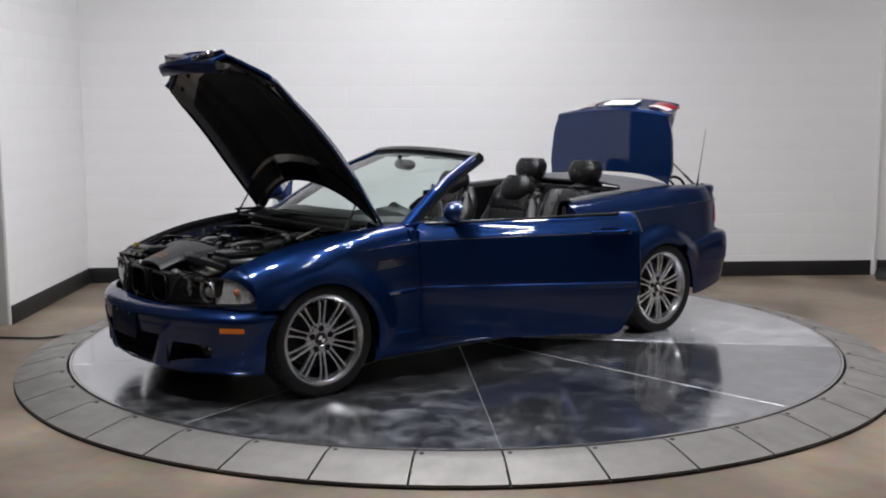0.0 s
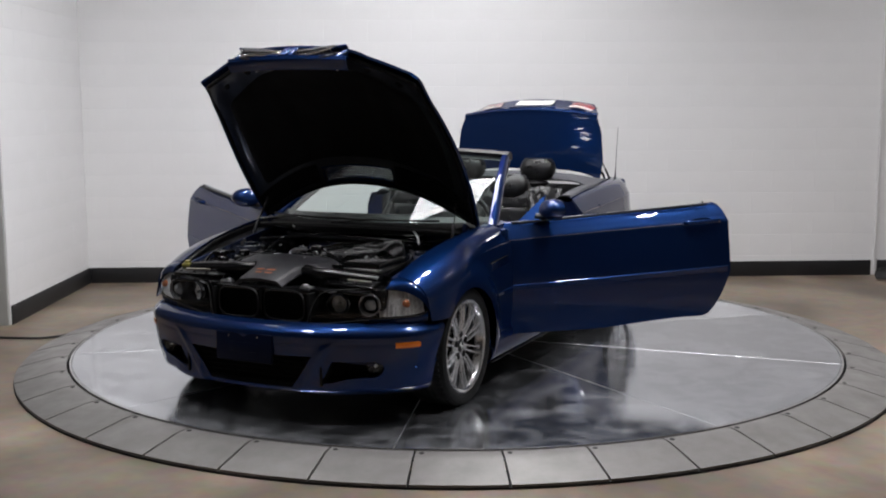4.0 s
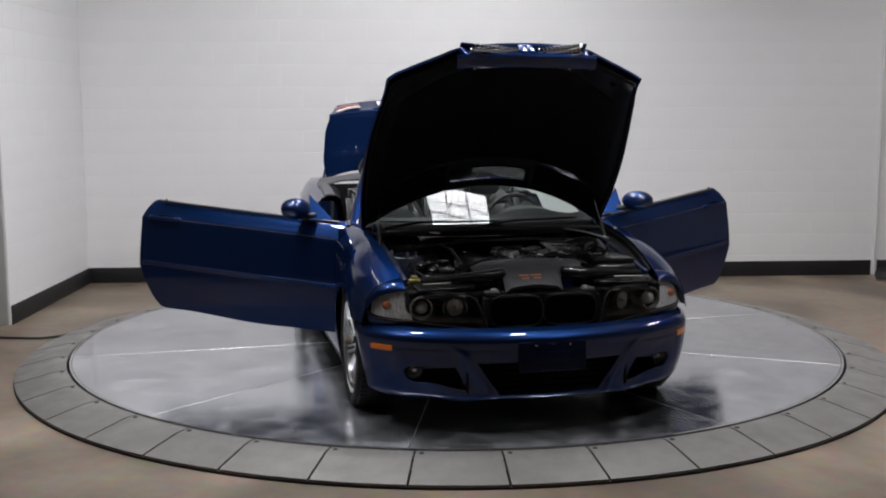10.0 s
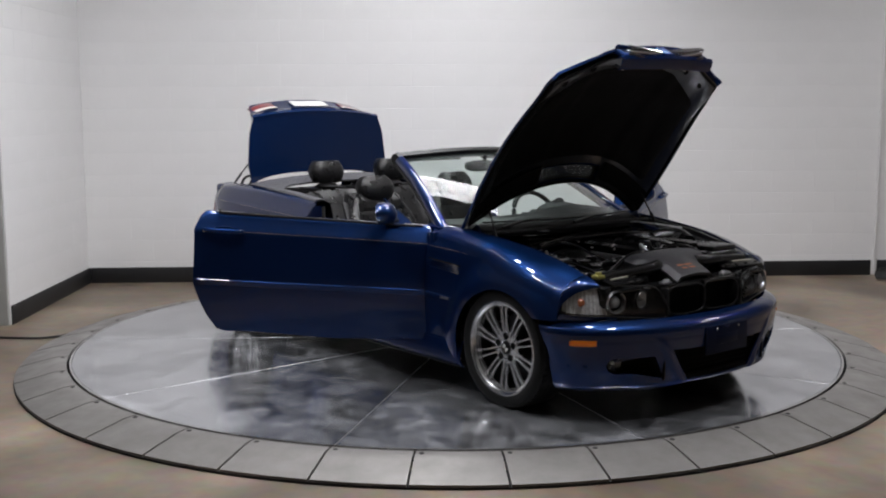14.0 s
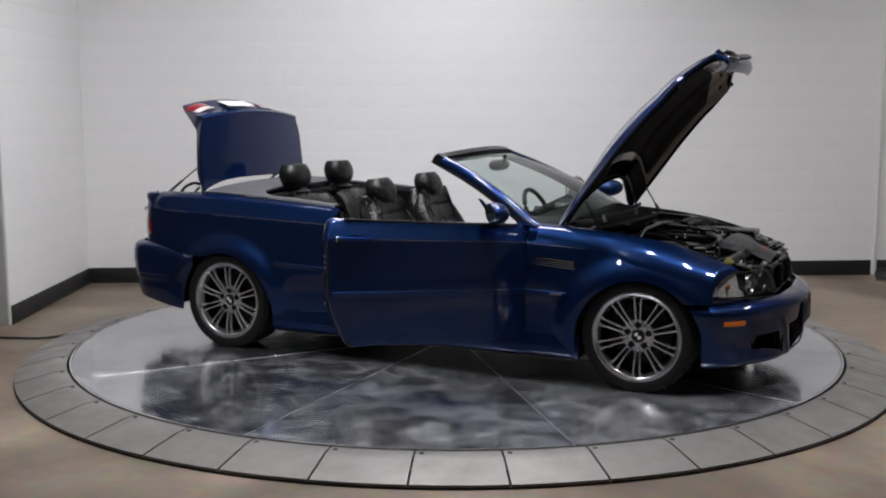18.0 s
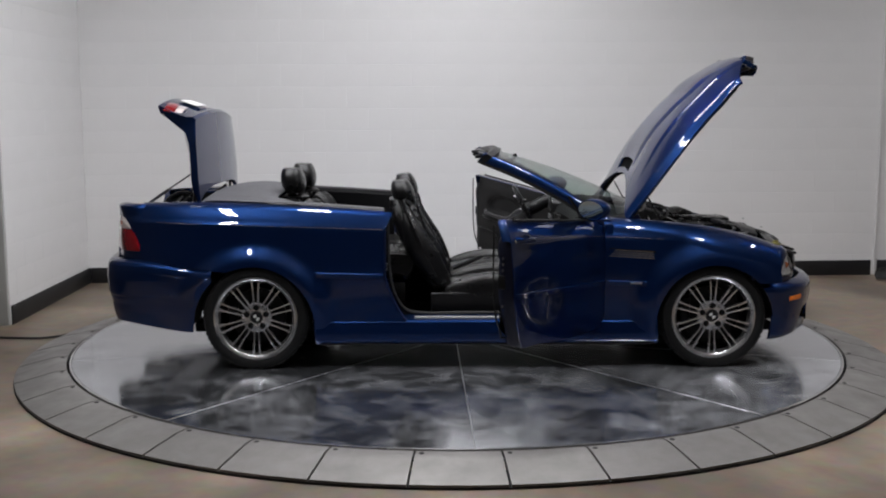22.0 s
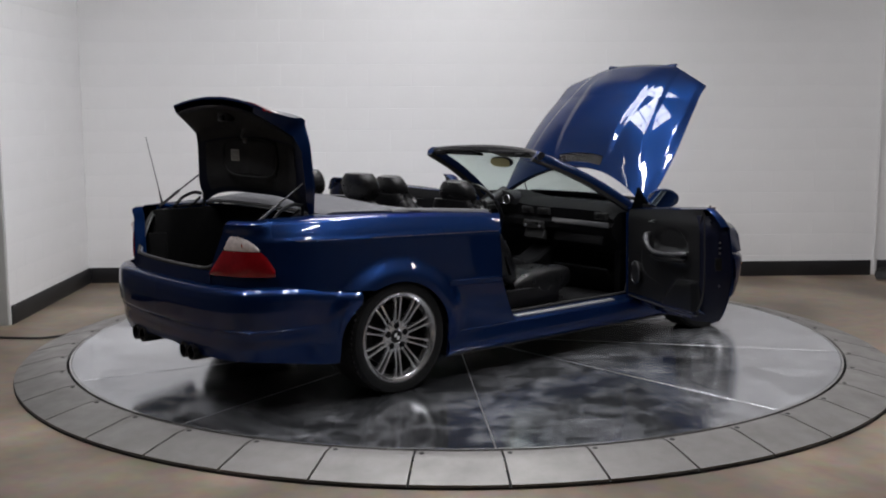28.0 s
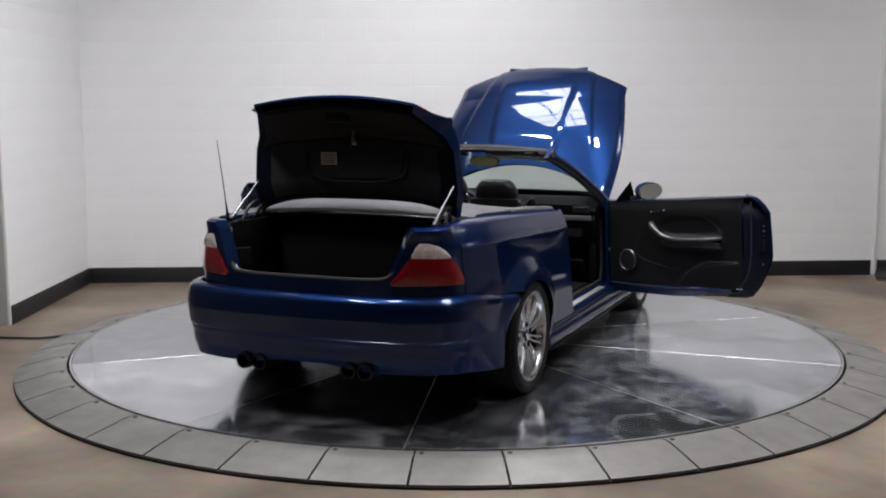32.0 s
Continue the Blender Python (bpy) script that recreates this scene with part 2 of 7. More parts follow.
def solid(shape, t):
    """Give a sheet a thickness."""
    bm = to_bm(shape)
    bmesh.ops.remove_doubles(bm, verts=bm.verts, dist=1e-5)
    bmesh.ops.recalc_face_normals(bm, faces=bm.faces)
    bmesh.ops.solidify(bm, geom=bm.faces[:], thickness=t)
    return from_bm(bm)


def box(cx, cy, cz, sx, sy, sz, r=0.006, seg=2, m=None):
    """A box with rounded edges."""
    bm = bmesh.new()
    bmesh.ops.create_cube(bm, size=1)
    for v in bm.verts:
        v.co = (v.co.x * sx, v.co.y * sy, v.co.z * sz)
    if r > 0:
        bmesh.ops.bevel(bm, geom=bm.edges[:], offset=min(r, 0.49 * min(sx, sy, sz)), segments=seg, affect="EDGES", profile=0.5)
    s = from_bm(bm)
    t = Matrix.Translation((cx, cy, cz))
    return moved(s, t @ m if m else t)


def tube(pts, r, n=8, closed=False):
    """A round bar along a line of points; r may be a list."""
    pts = [Vector(p) for p in pts]
    k = len(pts)
    rows = []
    for i, p in enumerate(pts):
        a = pts[(i - 1) % k] if closed or i else pts[0]
        b = pts[(i + 1) % k] if closed or i < k - 1 else pts[-1]
        d = (b - a).normalized()
        up = Vector((0, 0, 1)) if abs(d.z) < 0.9 else Vector((0, 1, 0))
        u = d.cross(up).normalized()
        w = u.cross(d)
        rr = r[i] if isinstance(r, (list, tuple)) else r
        rows.append([p + (u * math.cos(q) + w * math.sin(q)) * rr for q in (2 * math.pi * j / n for j in range(n))])
    V, F = sheet(rows, closed, True)
    if not closed:
        F += [tuple(range(n)), tuple((k - 1) * n + j for j in reversed(range(n)))]
    return V, F


def lathe(profile, n=48, axis="y", center=(0, 0, 0), cap=False):
    """Turn (radius, along) pairs about an axis."""
    rows = []
    for j in range(n):
        c, s = math.cos(2 * math.pi * j / n), math.sin(2 * math.pi * j / n)
        row = []
        for r, h in profile:
            p = {"y": (r * c, h, r * s), "x": (h, r * c, r * s), "z": (r * c, r * s, h)}[axis]
            row.append((p[0] + center[0], p[1] + center[1], p[2] + center[2]))
        rows.append(row)
    V, F = sheet(rows, True, False)
    if cap:
        k = len(profile)
        F += [tuple(j * k for j in range(n)), tuple(j * k + k - 1 for j in reversed(range(n)))]
    return V, F


def loft(sections):
    """Closed rings of equal count, capped at both ends."""
    n = len(sections[0])
    V, F = sheet(sections, False, True)
    F += [tuple(reversed(range(n))), tuple((len(sections) - 1) * n + j for j in range(n))]
    return V, F


def ring_pts(cx, cy, cz, a, b, n=20, p=3.0, plane="xy"):
    """A rounded-rectangle outline (superellipse)."""
    out = []
    for j in range(n):
        t = 2 * math.pi * j / n
        c, s = math.cos(t), math.sin(t)
        u = a * math.copysign(abs(c) ** (2 / p), c)
        w = b * math.copysign(abs(s) ** (2 / p), s)
        out.append({"xy": (cx + u, cy + w, cz), "yz": (cx, cy + u, cz + w), "xz": (cx + u, cy, cz + w)}[plane])
    return out


def curve(pts, n):
    """n points, evenly spread, on a smooth line through pts."""
    P = [Vector(p).to_3d() if len(p) == 2 else Vector(p) for p in pts]
    dense = []
    for i in range(len(P) - 1):
        a, b, c, d = P[max(i - 1, 0)], P[i], P[i + 1], P[min(i + 2, len(P) - 1)]
        for j in range(16):
            t = j / 16
            dense.append(0.5 * ((2 * b) + (c - a) * t + (2 * a - 5 * b + 4 * c - d) * t * t + (3 * b - a - 3 * c + d) * t ** 3))
    dense.append(P[-1])
    L = [0.0]
    for a, b in zip(dense, dense[1:]):
        L.append(L[-1] + (b - a).length)
    out = []
    for k in range(n):
        s = L[-1] * k / (n - 1)
        i = min(max(int(np.searchsorted(L, s)) - 1, 0), len(dense) - 2)
        f = (s - L[i]) / max(L[i + 1] - L[i], 1e-9)
        out.append(dense[i].lerp(dense[i + 1], f))
    return out


def part(name, shape, material, parent=None, label="", sharp=35, category="", kind="", group=""):
    me = bpy.data.meshes.new(name)
    bm = to_bm(shape)
    bmesh.ops.remove_doubles(bm, verts=bm.verts, dist=2e-5)
    bmesh.ops.recalc_face_normals(bm, faces=bm.faces)
    for f in bm.faces:
        f.smooth = True
    bm.to_mesh(me)
    bm.free()
    me.set_sharp_from_angle(angle=radians(sharp))
    me.materials.append(material)
    ob = new(name, me)
    ob.parent = parent
    return tagged(ob, label, category, group, kind)


def interp(x, pts):
    return float(np.interp(x, [p[0] for p in pts], [p[1] for p in pts]))


def spl(x, pts):
    """A smooth line through (x, value) pairs in rising or falling x."""
    if pts[0][0] > pts[-1][0]:
        pts = pts[::-1]
    n = len(pts)
    if x <= pts[0][0]:
        return pts[0][1]
    if x >= pts[-1][0]:
        return pts[-1][1]
    i = max(k for k in range(n - 1) if pts[k][0] <= x)
    slope = lambda k: (pts[min(k + 1, n - 1)][1] - pts[max(k - 1, 0)][1]) / (pts[min(k + 1, n - 1)][0] - pts[max(k - 1, 0)][0])
    (x0, y0), (x1, y1) = pts[i], pts[i + 1]
    h = x1 - x0
    t = (x - x0) / h
    return (2 * t ** 3 - 3 * t * t + 1) * y0 + (t ** 3 - 2 * t * t + t) * h * slope(i) + (3 * t * t - 2 * t ** 3) * y1 + (t ** 3 - t * t) * h * slope(i + 1)


def smooth(a, b, x):
    t = min(max((x - a) / (b - a), 0.0), 1.0)
    return t * t * (3 - 2 * t)

# ---------------------------------------------------------------- showroom
WA = math.atan2(3.19 - 2.75, 4.09 + 3.44)          # the back wall's turn
BACK = pose(-3.44, 2.75, FLOOR, 0, 0, math.degrees(WA))   # x along the wall, y into it
LEFT = pose(-3.44, 2.75, FLOOR, 0, 0, -88.1)               # x towards the camera, y into the room


def showroom():
    part("floor", box(0, -3.5, FLOOR - 0.1, 22, 20, 0.2, 0), M_FLOOR, kind="structure", label="brown stained polished concrete floor")
    # back wall: mortar core with blocks on its face
    wall = part("wall_back", moved(box(5.5, 0.1025, 2.25, 13.4, 0.2, 4.5, 0), BACK), M_MORTAR, kind="structure", label="white painted concrete block wall")
    lw = part("wall_left", moved(box(0.995, -0.1025, 2.25, 1.99, 0.2, 4.5, 0), LEFT), M_MORTAR, kind="structure", label="white painted concrete block wall")
    col = part("column", moved(box(2.005, -0.22, 2.25, 0.03, 0.42, 4.5, 0.01), LEFT), M_COLUMN, kind="structure", label="grey painted wall end")
    part("wall_side", box(-3.9, -5.6, 2.25, 0.2, 12.0, 4.5, 0), M_DARKWALL, kind="structure", label="charcoal painted wall")
    part("wall_far_side", box(9.3, -4.0, 2.25, 0.2, 16, 4.5, 0), M_SIDEWALL, kind="structure", label="pale grey painted wall")
    part("wall_front", box(2.5, -11.9, 2.25, 14.5, 0.2, 4.5, 0), M_DARKWALL, kind="structure", label="charcoal painted wall")
    part("ceiling", box(1.5, -3.7, CEIL + 0.1, 18, 18, 0.2, 0), M_CEIL, kind="structure", label="plain pale grey ceiling")
    part("baseboard_back", moved(join(box(3.755, -0.008, 0.072, 7.48, 0.014, 0.145, 0.003), box(8.16, -0.008, 0.072, 1.2, 0.014, 0.145, 0.003)), BACK), M_SKIRT, kind="structure", label="black rubber skirting")
    part("baseboard_left", moved(box(0.995, 0.008, 0.072, 1.97, 0.014, 0.145, 0.003), LEFT), M_SKIRT, kind="structure", label="black rubber skirting")
    # conduit strip on the back wall
    part("conduit", moved(box(7.530, -0.012, 2.0, 0.022, 0.024, 4.0, 0.008), BACK), M_WALL, kind="structure", label="white painted conduit strip")
    return wall, lw


def wall_blocks(wall, lw):
    """Each block stands 4 mm proud of its joints, laid in running bond."""
    H, L = 0.2032, 0.4064
    proto = {}

    def block(length):
        key = round(length, 3)
        if key not in proto:
            me = bpy.data.meshes.new("block")
            bm = to_bm(box(0, 0, 0, length - 0.0011, 0.018, H - 0.0062, 0.0022, 1))
            bm.to_mesh(me)
            bm.free()
            me.materials.append(M_WALL)
            proto[key] = me
        return proto[key]

    def lay(parent, m, total, rows, start, sy):
        for r in range(rows):
            x = -(L / 2 if r % 2 else 0.0) + start
            while x < total - 0.02:
                a, b = max(x, 0.0), min(x + L, total)
                if b - a > 0.05:
                    ob = new("block", block(b - a))
                    ob.parent = parent
                    ob.matrix_basis = m @ pose((a + b) / 2, sy * 0.0105, H * (r + 0.5))
                x += L

    lay(wall, BACK, 8.2, 13, 0.0, 1)
    lay(lw, LEFT, 1.99, 14, 0.0, -1)


def ceiling_lamps():
    for i, (px, py, sx, sy) in enumerate(PANELS):
        lamp = part("ceiling_light", join(box(px - sx / 2 - 0.03, py, CEIL - 0.04, 0.05, sy + 0.1, 0.08), box(px + sx / 2 + 0.03, py, CEIL - 0.04, 0.05, sy + 0.1, 0.08),
                                          box(px, py - sy / 2 - 0.03, CEIL - 0.04, sx, 0.05, 0.08), box(px, py + sy / 2 + 0.03, CEIL - 0.04, sx, 0.05, 0.08)), M_FRAME,
                    label="white ceiling light panel with dark grid bars", category="ceiling light", group="ceiling lights")
        part("diffuser", box(px, py, CEIL - 0.04, sx, sy, 0.03, 0.004), M_DIFF, lamp, "glowing white diffuser")
        if sy > 1:
            for k in range(1, 3):
                part("grid_bar", box(px, py - sy / 2 + sy * k / 4, CEIL - 0.075, sx, 0.03, 0.02, 0.004), M_CABLE, lamp)
            for k in (0.33, 0.66):
                part("grid_bar", box(px - sx / 2 + sx * k, py, CEIL - 0.077, 0.03, sy, 0.02, 0.004), M_CABLE, lamp)


def cables():
    pts = curve([(-4.6, 0.24, FLOOR + 0.008), (-3.9, 0.30, FLOOR + 0.008), (-3.3, 0.27, FLOOR + 0.008), (-2.95, 0.25, FLOOR + 0.008), (-2.77, 0.33, FLOOR + 0.02)], 40)
    tagged(part("cable", tube(pts, 0.008), M_CABLE), "thin black cable lying on the concrete floor", "cable")
    c = []
    for k in range(90):
        a = k * 0.42
        r = 0.11 + 0.02 * math.sin(k * 0.9)
        c.append((4.10 + r * math.cos(a), 2.86 + 0.6 * r * math.sin(a), FLOOR + 0.012 + 0.0011 * k))
    tagged(part("coiled_cable", tube(c, 0.008, 6), M_CABLE), "loose coil of black cable on the floor by the wall", "cable")


# ---------------------------------------------------------------- turntable
R_DISC, R_GAP, R_RING = 2.506, 2.522, 2.822
JOINT0, JOINT = -112.18, 9.0


def wedge(r0, r1, a0, a1, z0, z1, thick, n=6):
    """A flat ring segment; z0 at the inner and z1 at the outer edge."""
    P = []
    for i in range(n + 1):
        a = radians(a0 + (a1 - a0) * i / n)
        c, s = math.cos(a), math.sin(a)
        P.append([(r0 * c, r0 * s, z0), (r1 * c, r1 * s, z1), (r1 * c, r1 * s, z1 - thick), (r0 * c, r0 * s, z0 - thick)])
    V, F = sheet(P, False, True)
    F += [(0, 1, 2, 3), tuple(n * 4 + j for j in (3, 2, 1, 0))]
    return V, F


def turntable():
    ring = part("turntable_ring", lathe([(2.60, -0.0595), (2.60, -0.052), (R_RING + 0.004, -0.052), (R_RING + 0.004, -0.0595)], 160, "z"), M_GAP, None,
                "grey steel ramp ring round the turntable", category="turntable ring")
    part("gap", lathe([(R_DISC - 0.03, -0.03), (R_GAP + 0.02, -0.03)], 160, "z"), M_GAP, ring, "dark gap")
    g = 0.115
    for k in range(40):
        a = JOINT0 + JOINT * k
        # a plate, level beside the disc, then sloping down to the floor
        P, n = [], 8
        for j in range(9):
            f = j / 8
            r = R_GAP + (R_RING - R_GAP) * f
            z = 0.015 - 0.0535 * max(0.0, f - 0.2) / 0.8
            row = []
            for i in range(n + 1):
                q = radians((a + g) + (JOINT - 2 * g) * i / n)
                row.append((r * math.cos(q), r * math.sin(q), z))
            P.append(row)
        part("plate", solid(sheet(P), 0.016), M_RING, ring)
        q = radians(a + 0.75)
        part("bolt", lathe([(0.0, 0.0022), (0.012, 0.0022), (0.014, -0.002)], 12, "z", ((R_GAP + 0.032) * math.cos(q), (R_GAP + 0.032) * math.sin(q), 0.0145)), M_GAP, ring)
    disc = new("turntable_disc")
    tagged(disc, "large round worn steel turntable disc with radial seams", "turntable")
    part("base", lathe([(0.0, -0.012), (R_DISC - 0.005, -0.012), (R_DISC, -0.05), (0.0, -0.05)], 160, "z"), M_STEEL, disc)
    SE = [-163, -126, -88.5, -52, -18.5, 18.5, 56, 95, 132.5, 170]
    for i, a in enumerate(SE):
        b = SE[(i + 1) % 10] + (360 if i == 9 else 0)
        part("panel", wedge(0.25, R_DISC - 0.016, a + 0.06, b - 0.06, -0.002, -0.002, 0.01, 10), M_DISC, disc)
        c, s = math.cos(radians(a)), math.sin(radians(a))
        part("seam", box(0.5 * 2.75 * c, 0.5 * 2.75 * s, -0.003, 2.26, 0.0042, 0.004, 0.001, 1, pose(0, 0, 0, 0, 0, a)), M_SEAM, disc)
    part("hub_plate", lathe([(0, -0.002), (0.245, -0.002), (0.248, -0.01)], 48, "z"), M_DISC, disc)
    part("rim", lathe([(R_DISC - 0.014, -0.010), (R_DISC - 0.012, -0.001), (R_DISC, -0.002), (R_DISC, -0.03)], 160, "z"), M_LIP, disc, "bright worn steel edge band")
    return disc

# ---------------------------------------------------------------- the convertible: x forward, y to its left, z up, origin on the ground between the axles
AXLE = 1.3655
ARCH_F, ARCH_R = (1.372, 0.285, 0.352), (-1.378, 0.272, 0.364)   # x, z, radius
# half outline of the body from nose to tail at mid height
SIDE = [(1.72, 0.838), (1.5, 0.846), (1.2, 0.850), (0.7, 0.856), (0.0, 0.862), (-0.6, 0.860), (-1.0, 0.856), (-1.4, 0.850), (-1.7, 0.836), (-1.9, 0.812), (-2.06, 0.764), (-2.17, 0.69), (-2.25, 0.54), (-2.295, 0.25), (-2.305, 0.0)]
BUMP_F = [(1.60, 0.850), (1.66, 0.850), (1.74, 0.842), (1.835, 0.805), (1.925, 0.715), (2.01, 0.57), (2.075, 0.40), (2.115, 0.20), (2.13, 0.0)]
BUMP_R = [(-1.62, 0.844), (-1.70, 0.842), (-1.85, 0.834), (-2.02, 0.822), (-2.14, 0.797), (-2.228, 0.742), (-2.288, 0.655), (-2.330, 0.50), (-2.354, 0.28), (-2.362, 0.0)]


TAIL_PATH = [(-2.035, 0.773), (-2.115, 0.738), (-2.185, 0.668), (-2.236, 0.572), (-2.279, 0.462)]
SIDE_UP = [q for q in reversed(SIDE)][3:]


def belt(x):
    return spl(x, [(-2.26, 0.985), (-2.1, 0.992), (-1.6, 0.998), (-1.0, 0.975), (-0.6, 0.947), (0.0, 0.921), (0.7, 0.899), (1.1, 0.871), (1.4, 0.832), (1.6, 0.785), (1.75, 0.735), (1.92, 0.668)])


def crease(x):
    return spl(x, [(-2.1, 0.897), (-0.6, 0.851), (0.7, 0.806), (1.2, 0.772), (1.8, 0.66)])


def lean(z, zc, k=1.0):
    """How far the side stands in from its widest line at height z."""
    a = spl(z, [(0.15, -0.045), (0.22, -0.030), (0.32, -0.014), (0.45, -0.003), (0.58, 0.0), (0.70, -0.008), (0.80, -0.020), (1.0, -0.035)])
    b = z - zc
    if b > 0:
        a -= k * (0.006 * smooth(0, 0.012, b) + 0.30 * b) + (3.4 - 1.2 * k) * b * b
    return a


def tail_lean(q):
    """The lean dies out round the corner to the upright tail."""
    return 1 - 0.85 * smooth(0.0, 0.6, q)


def flare(x, z):
    out = 0.0
    for cx, cz, r in (ARCH_F, ARCH_R):
        d = math.hypot(x - cx, z - cz) - r
        w = 0.17 if cx > 0 else 0.14
        if d < w:
            k = 0.5 + 0.5 * smooth(0.0, 0.22, z - cz) if cx < 0 or x > cx else 1.0
            out = max(out, 0.045 * k * (1 - smooth(0.025, w, d)))
    return out


def arch_z(x, low):
    for cx, cz, r in (ARCH_F, ARCH_R):
        if abs(x - cx) < r:
            return max(low, cz + math.sqrt(r * r - (x - cx) ** 2))
    return low


def outline(path, n):
    """Points and outward directions along a half outline."""
    P = curve(path, n)
    out = []
    for i, p in enumerate(P):
        d = (P[min(i + 1, n - 1)] - P[max(i - 1, 0)]).normalized()
        nrm = Vector((d.y, -d.x, 0))
        if nrm.dot(Vector((p.x, p.y, 0))) < 0:
            nrm = -nrm
        out.append((p, nrm))
    return out


def side_y(x, z):
    w = spl(x, SIDE_UP)
    return w + lean(z, crease(x), 1 - smooth(0.8, 1.25, x)) + flare(x, z)


def side_cols(xs, low, top, rows=34, inner=None, roll=0.030):
    """Columns of the body side; inner(x) gives the edge to which the shoulder rolls over."""
    cols = []
    for x in xs:
        a, b = low(x), top(x)
        col = []
        rl = roll(x) if callable(roll) else roll
        zs = b - rl if inner else b
        for j in range(rows):
            z = a + (zs - a) * j / (rows - 1)
            col.append((x, side_y(x, z), z))
        if inner:
            yi, zi = inner(x)
            p0, p2 = Vector((x, side_y(x, zs), zs)), Vector((x, yi, zi))
            k = smooth(0.055, 0.11, rl)
            p1 = Vector((x, p0.y + (side_y(x, zs) - side_y(x, zs - 0.02)) * 1.4 * (1 - k) - 0.020 * k, b + 0.002 - 0.016 * k))
            for j in range(1, 13):
                t = j / 12
                q = p0 * (1 - t) ** 2 + p1 * 2 * t * (1 - t) + p2 * t * t
                col.append(tuple(q))
        cols.append(col)
    return cols


def xs_with_arch(x0, x1, arch, n=40):
    cx, _, r = arch
    xs = set(np.linspace(x0, x1, n).round(4))
    for a in np.linspace(0, math.pi, 37):
        x = cx + r * 0.999 * math.cos(a)
        if min(x0, x1) < x < max(x0, x1):
            xs.add(round(float(x), 4))
    xs = sorted(float(x) for x in xs)
    return [x for i, x in enumerate(xs) if i == 0 or x - xs[i - 1] > 0.0008]


def path_panel(path, n, rows, low, top, prof):
    """A wrapped panel: low/top take the fraction along the path, prof(z, f) the offset outwards."""
    cols = []
    for i, (p, nrm) in enumerate(outline(path, n)):
        f = i / (n - 1)
        a, b = low(f, p), top(f, p)
        cols.append([tuple(Vector((p.x, p.y, z)) + nrm * (prof(z, f) + flare(p.x, z) * max(0.0, nrm.y) * smooth(0.40, 0.62, z))) for z in np.linspace(a, b, rows)])
    return cols


def wheel_parts(car, x, y, z, s, width, twist):
    """One wheel: rim barrel with ten double spokes, hub cap, bolts, tyre and brake."""
    R = 0.316
    c = (0, 0, 0)
    o = width / 2
    rim = part("wheel", lathe([(0.223, -o + 0.01), (0.205, -o + 0.06), (0.205, o - 0.075), (0.214, o - 0.040), (0.220, o - 0.022), (0.226, o - 0.010), (0.243, o - 0.002), (0.250, o - 0.006), (0.248, o - 0.014), (0.236, o - 0.02)], 72), M_RIM, car, "silver multi-spoke alloy wheel with black tyre")
    rim.matrix_basis = pose(x, y, z, 0, 0, 0 if s > 0 else 180) @ pose(0, 0, 0, 0, twist, 0)
    side = [(0.246, o - 0.012), (0.252, o + 0.004), (0.265, o + 0.012), (0.285, o + 0.014), (0.300, o + 0.008), (0.309, o - 0.008), (0.314, o - 0.022), (R, o - 0.05), (R, -o + 0.05), (0.312, -o + 0.014), (0.30, -o - 0.005), (0.27, -o - 0.01), (0.240, -o + 0.005)]
    part("tyre", lathe(side, 96), M_TYRE, rim, "black road tyre")
    for k in range(3):
        h = -0.035 + 0.035 * k
        part("tread_groove", lathe([(R + 0.0006, h - 0.004), (R + 0.0012, h), (R + 0.0006, h + 0.004)], 72), M_MATT, rim)
    lugs = []
    for k in range(60):
        a = 2 * math.pi * k / 60
        lugs.append(box(0, o - 0.030, 0, 0.016, 0.036, 0.010, 0.002, 1, pose(0, 0, 0, 0, -math.degrees(a), 0) @ pose(0, 0, R - 0.0025)))
        lugs[-1] = moved(box(0, o - 0.028, R - 0.0035, 0.016, 0.034, 0.010, 0.002, 1), pose(0, 0, 0, 0, math.degrees(a), 0))
    part("tread", join(*lugs), M_TYRE, rim, kind="stuff")
    part("rim_lip", lathe([(0.2195, o - 0.024), (0.224, o - 0.006), (0.230, o + 0.001), (0.243, o + 0.006), (0.250, o + 0.004), (0.2515, o - 0.004)], 72), M_LIP, rim, "polished rim lip")
    # barrel coloured dark for the shade behind the spokes
    part("inner_barrel", lathe([(0.2125, o - 0.044), (0.2040, o - 0.07), (0.2040, -o + 0.03), (0.10, -o + 0.02)], 48), M_DARKMETAL, rim, "rim barrel with shade in its colour")
    for k in range(10):
        a = 36 * k
        bars = []
        for t in (-1, 1):
            P = [(t * 0.0110, o - 0.034, 0.062), (t * 0.0132, o - 0.024, 0.10), (t * 0.0152, o - 0.017, 0.15), (t * 0.0178, o - 0.014, 0.195), (t * 0.0215, o - 0.016, 0.222)]
            w = [0.0086, 0.0070, 0.0063, 0.0068, 0.0095]
            secs = []
            for (px, py, pz), q in zip(P, w):
                secs.append([(px - q, py - 0.016, pz), (px - q, py - 0.003, pz), (px - 0.55 * q, py + 0.0035, pz), (px + 0.55 * q, py + 0.0035, pz), (px + q, py - 0.003, pz), (px + q, py - 0.016, pz)])
            bars.append(loft(secs))
        part("spoke", moved(join(*bars), pose(0, 0, 0, 0, a, 0)), M_RIM, rim)
    part("hub", lathe([(0.0, o - 0.034), (0.035, o - 0.034), (0.040, o - 0.030), (0.047, o - 0.030), (0.078, o - 0.030), (0.090, o - 0.036), (0.090, o - 0.07), (0.0, o - 0.07)], 40), M_RIM, rim, "silver wheel hub")
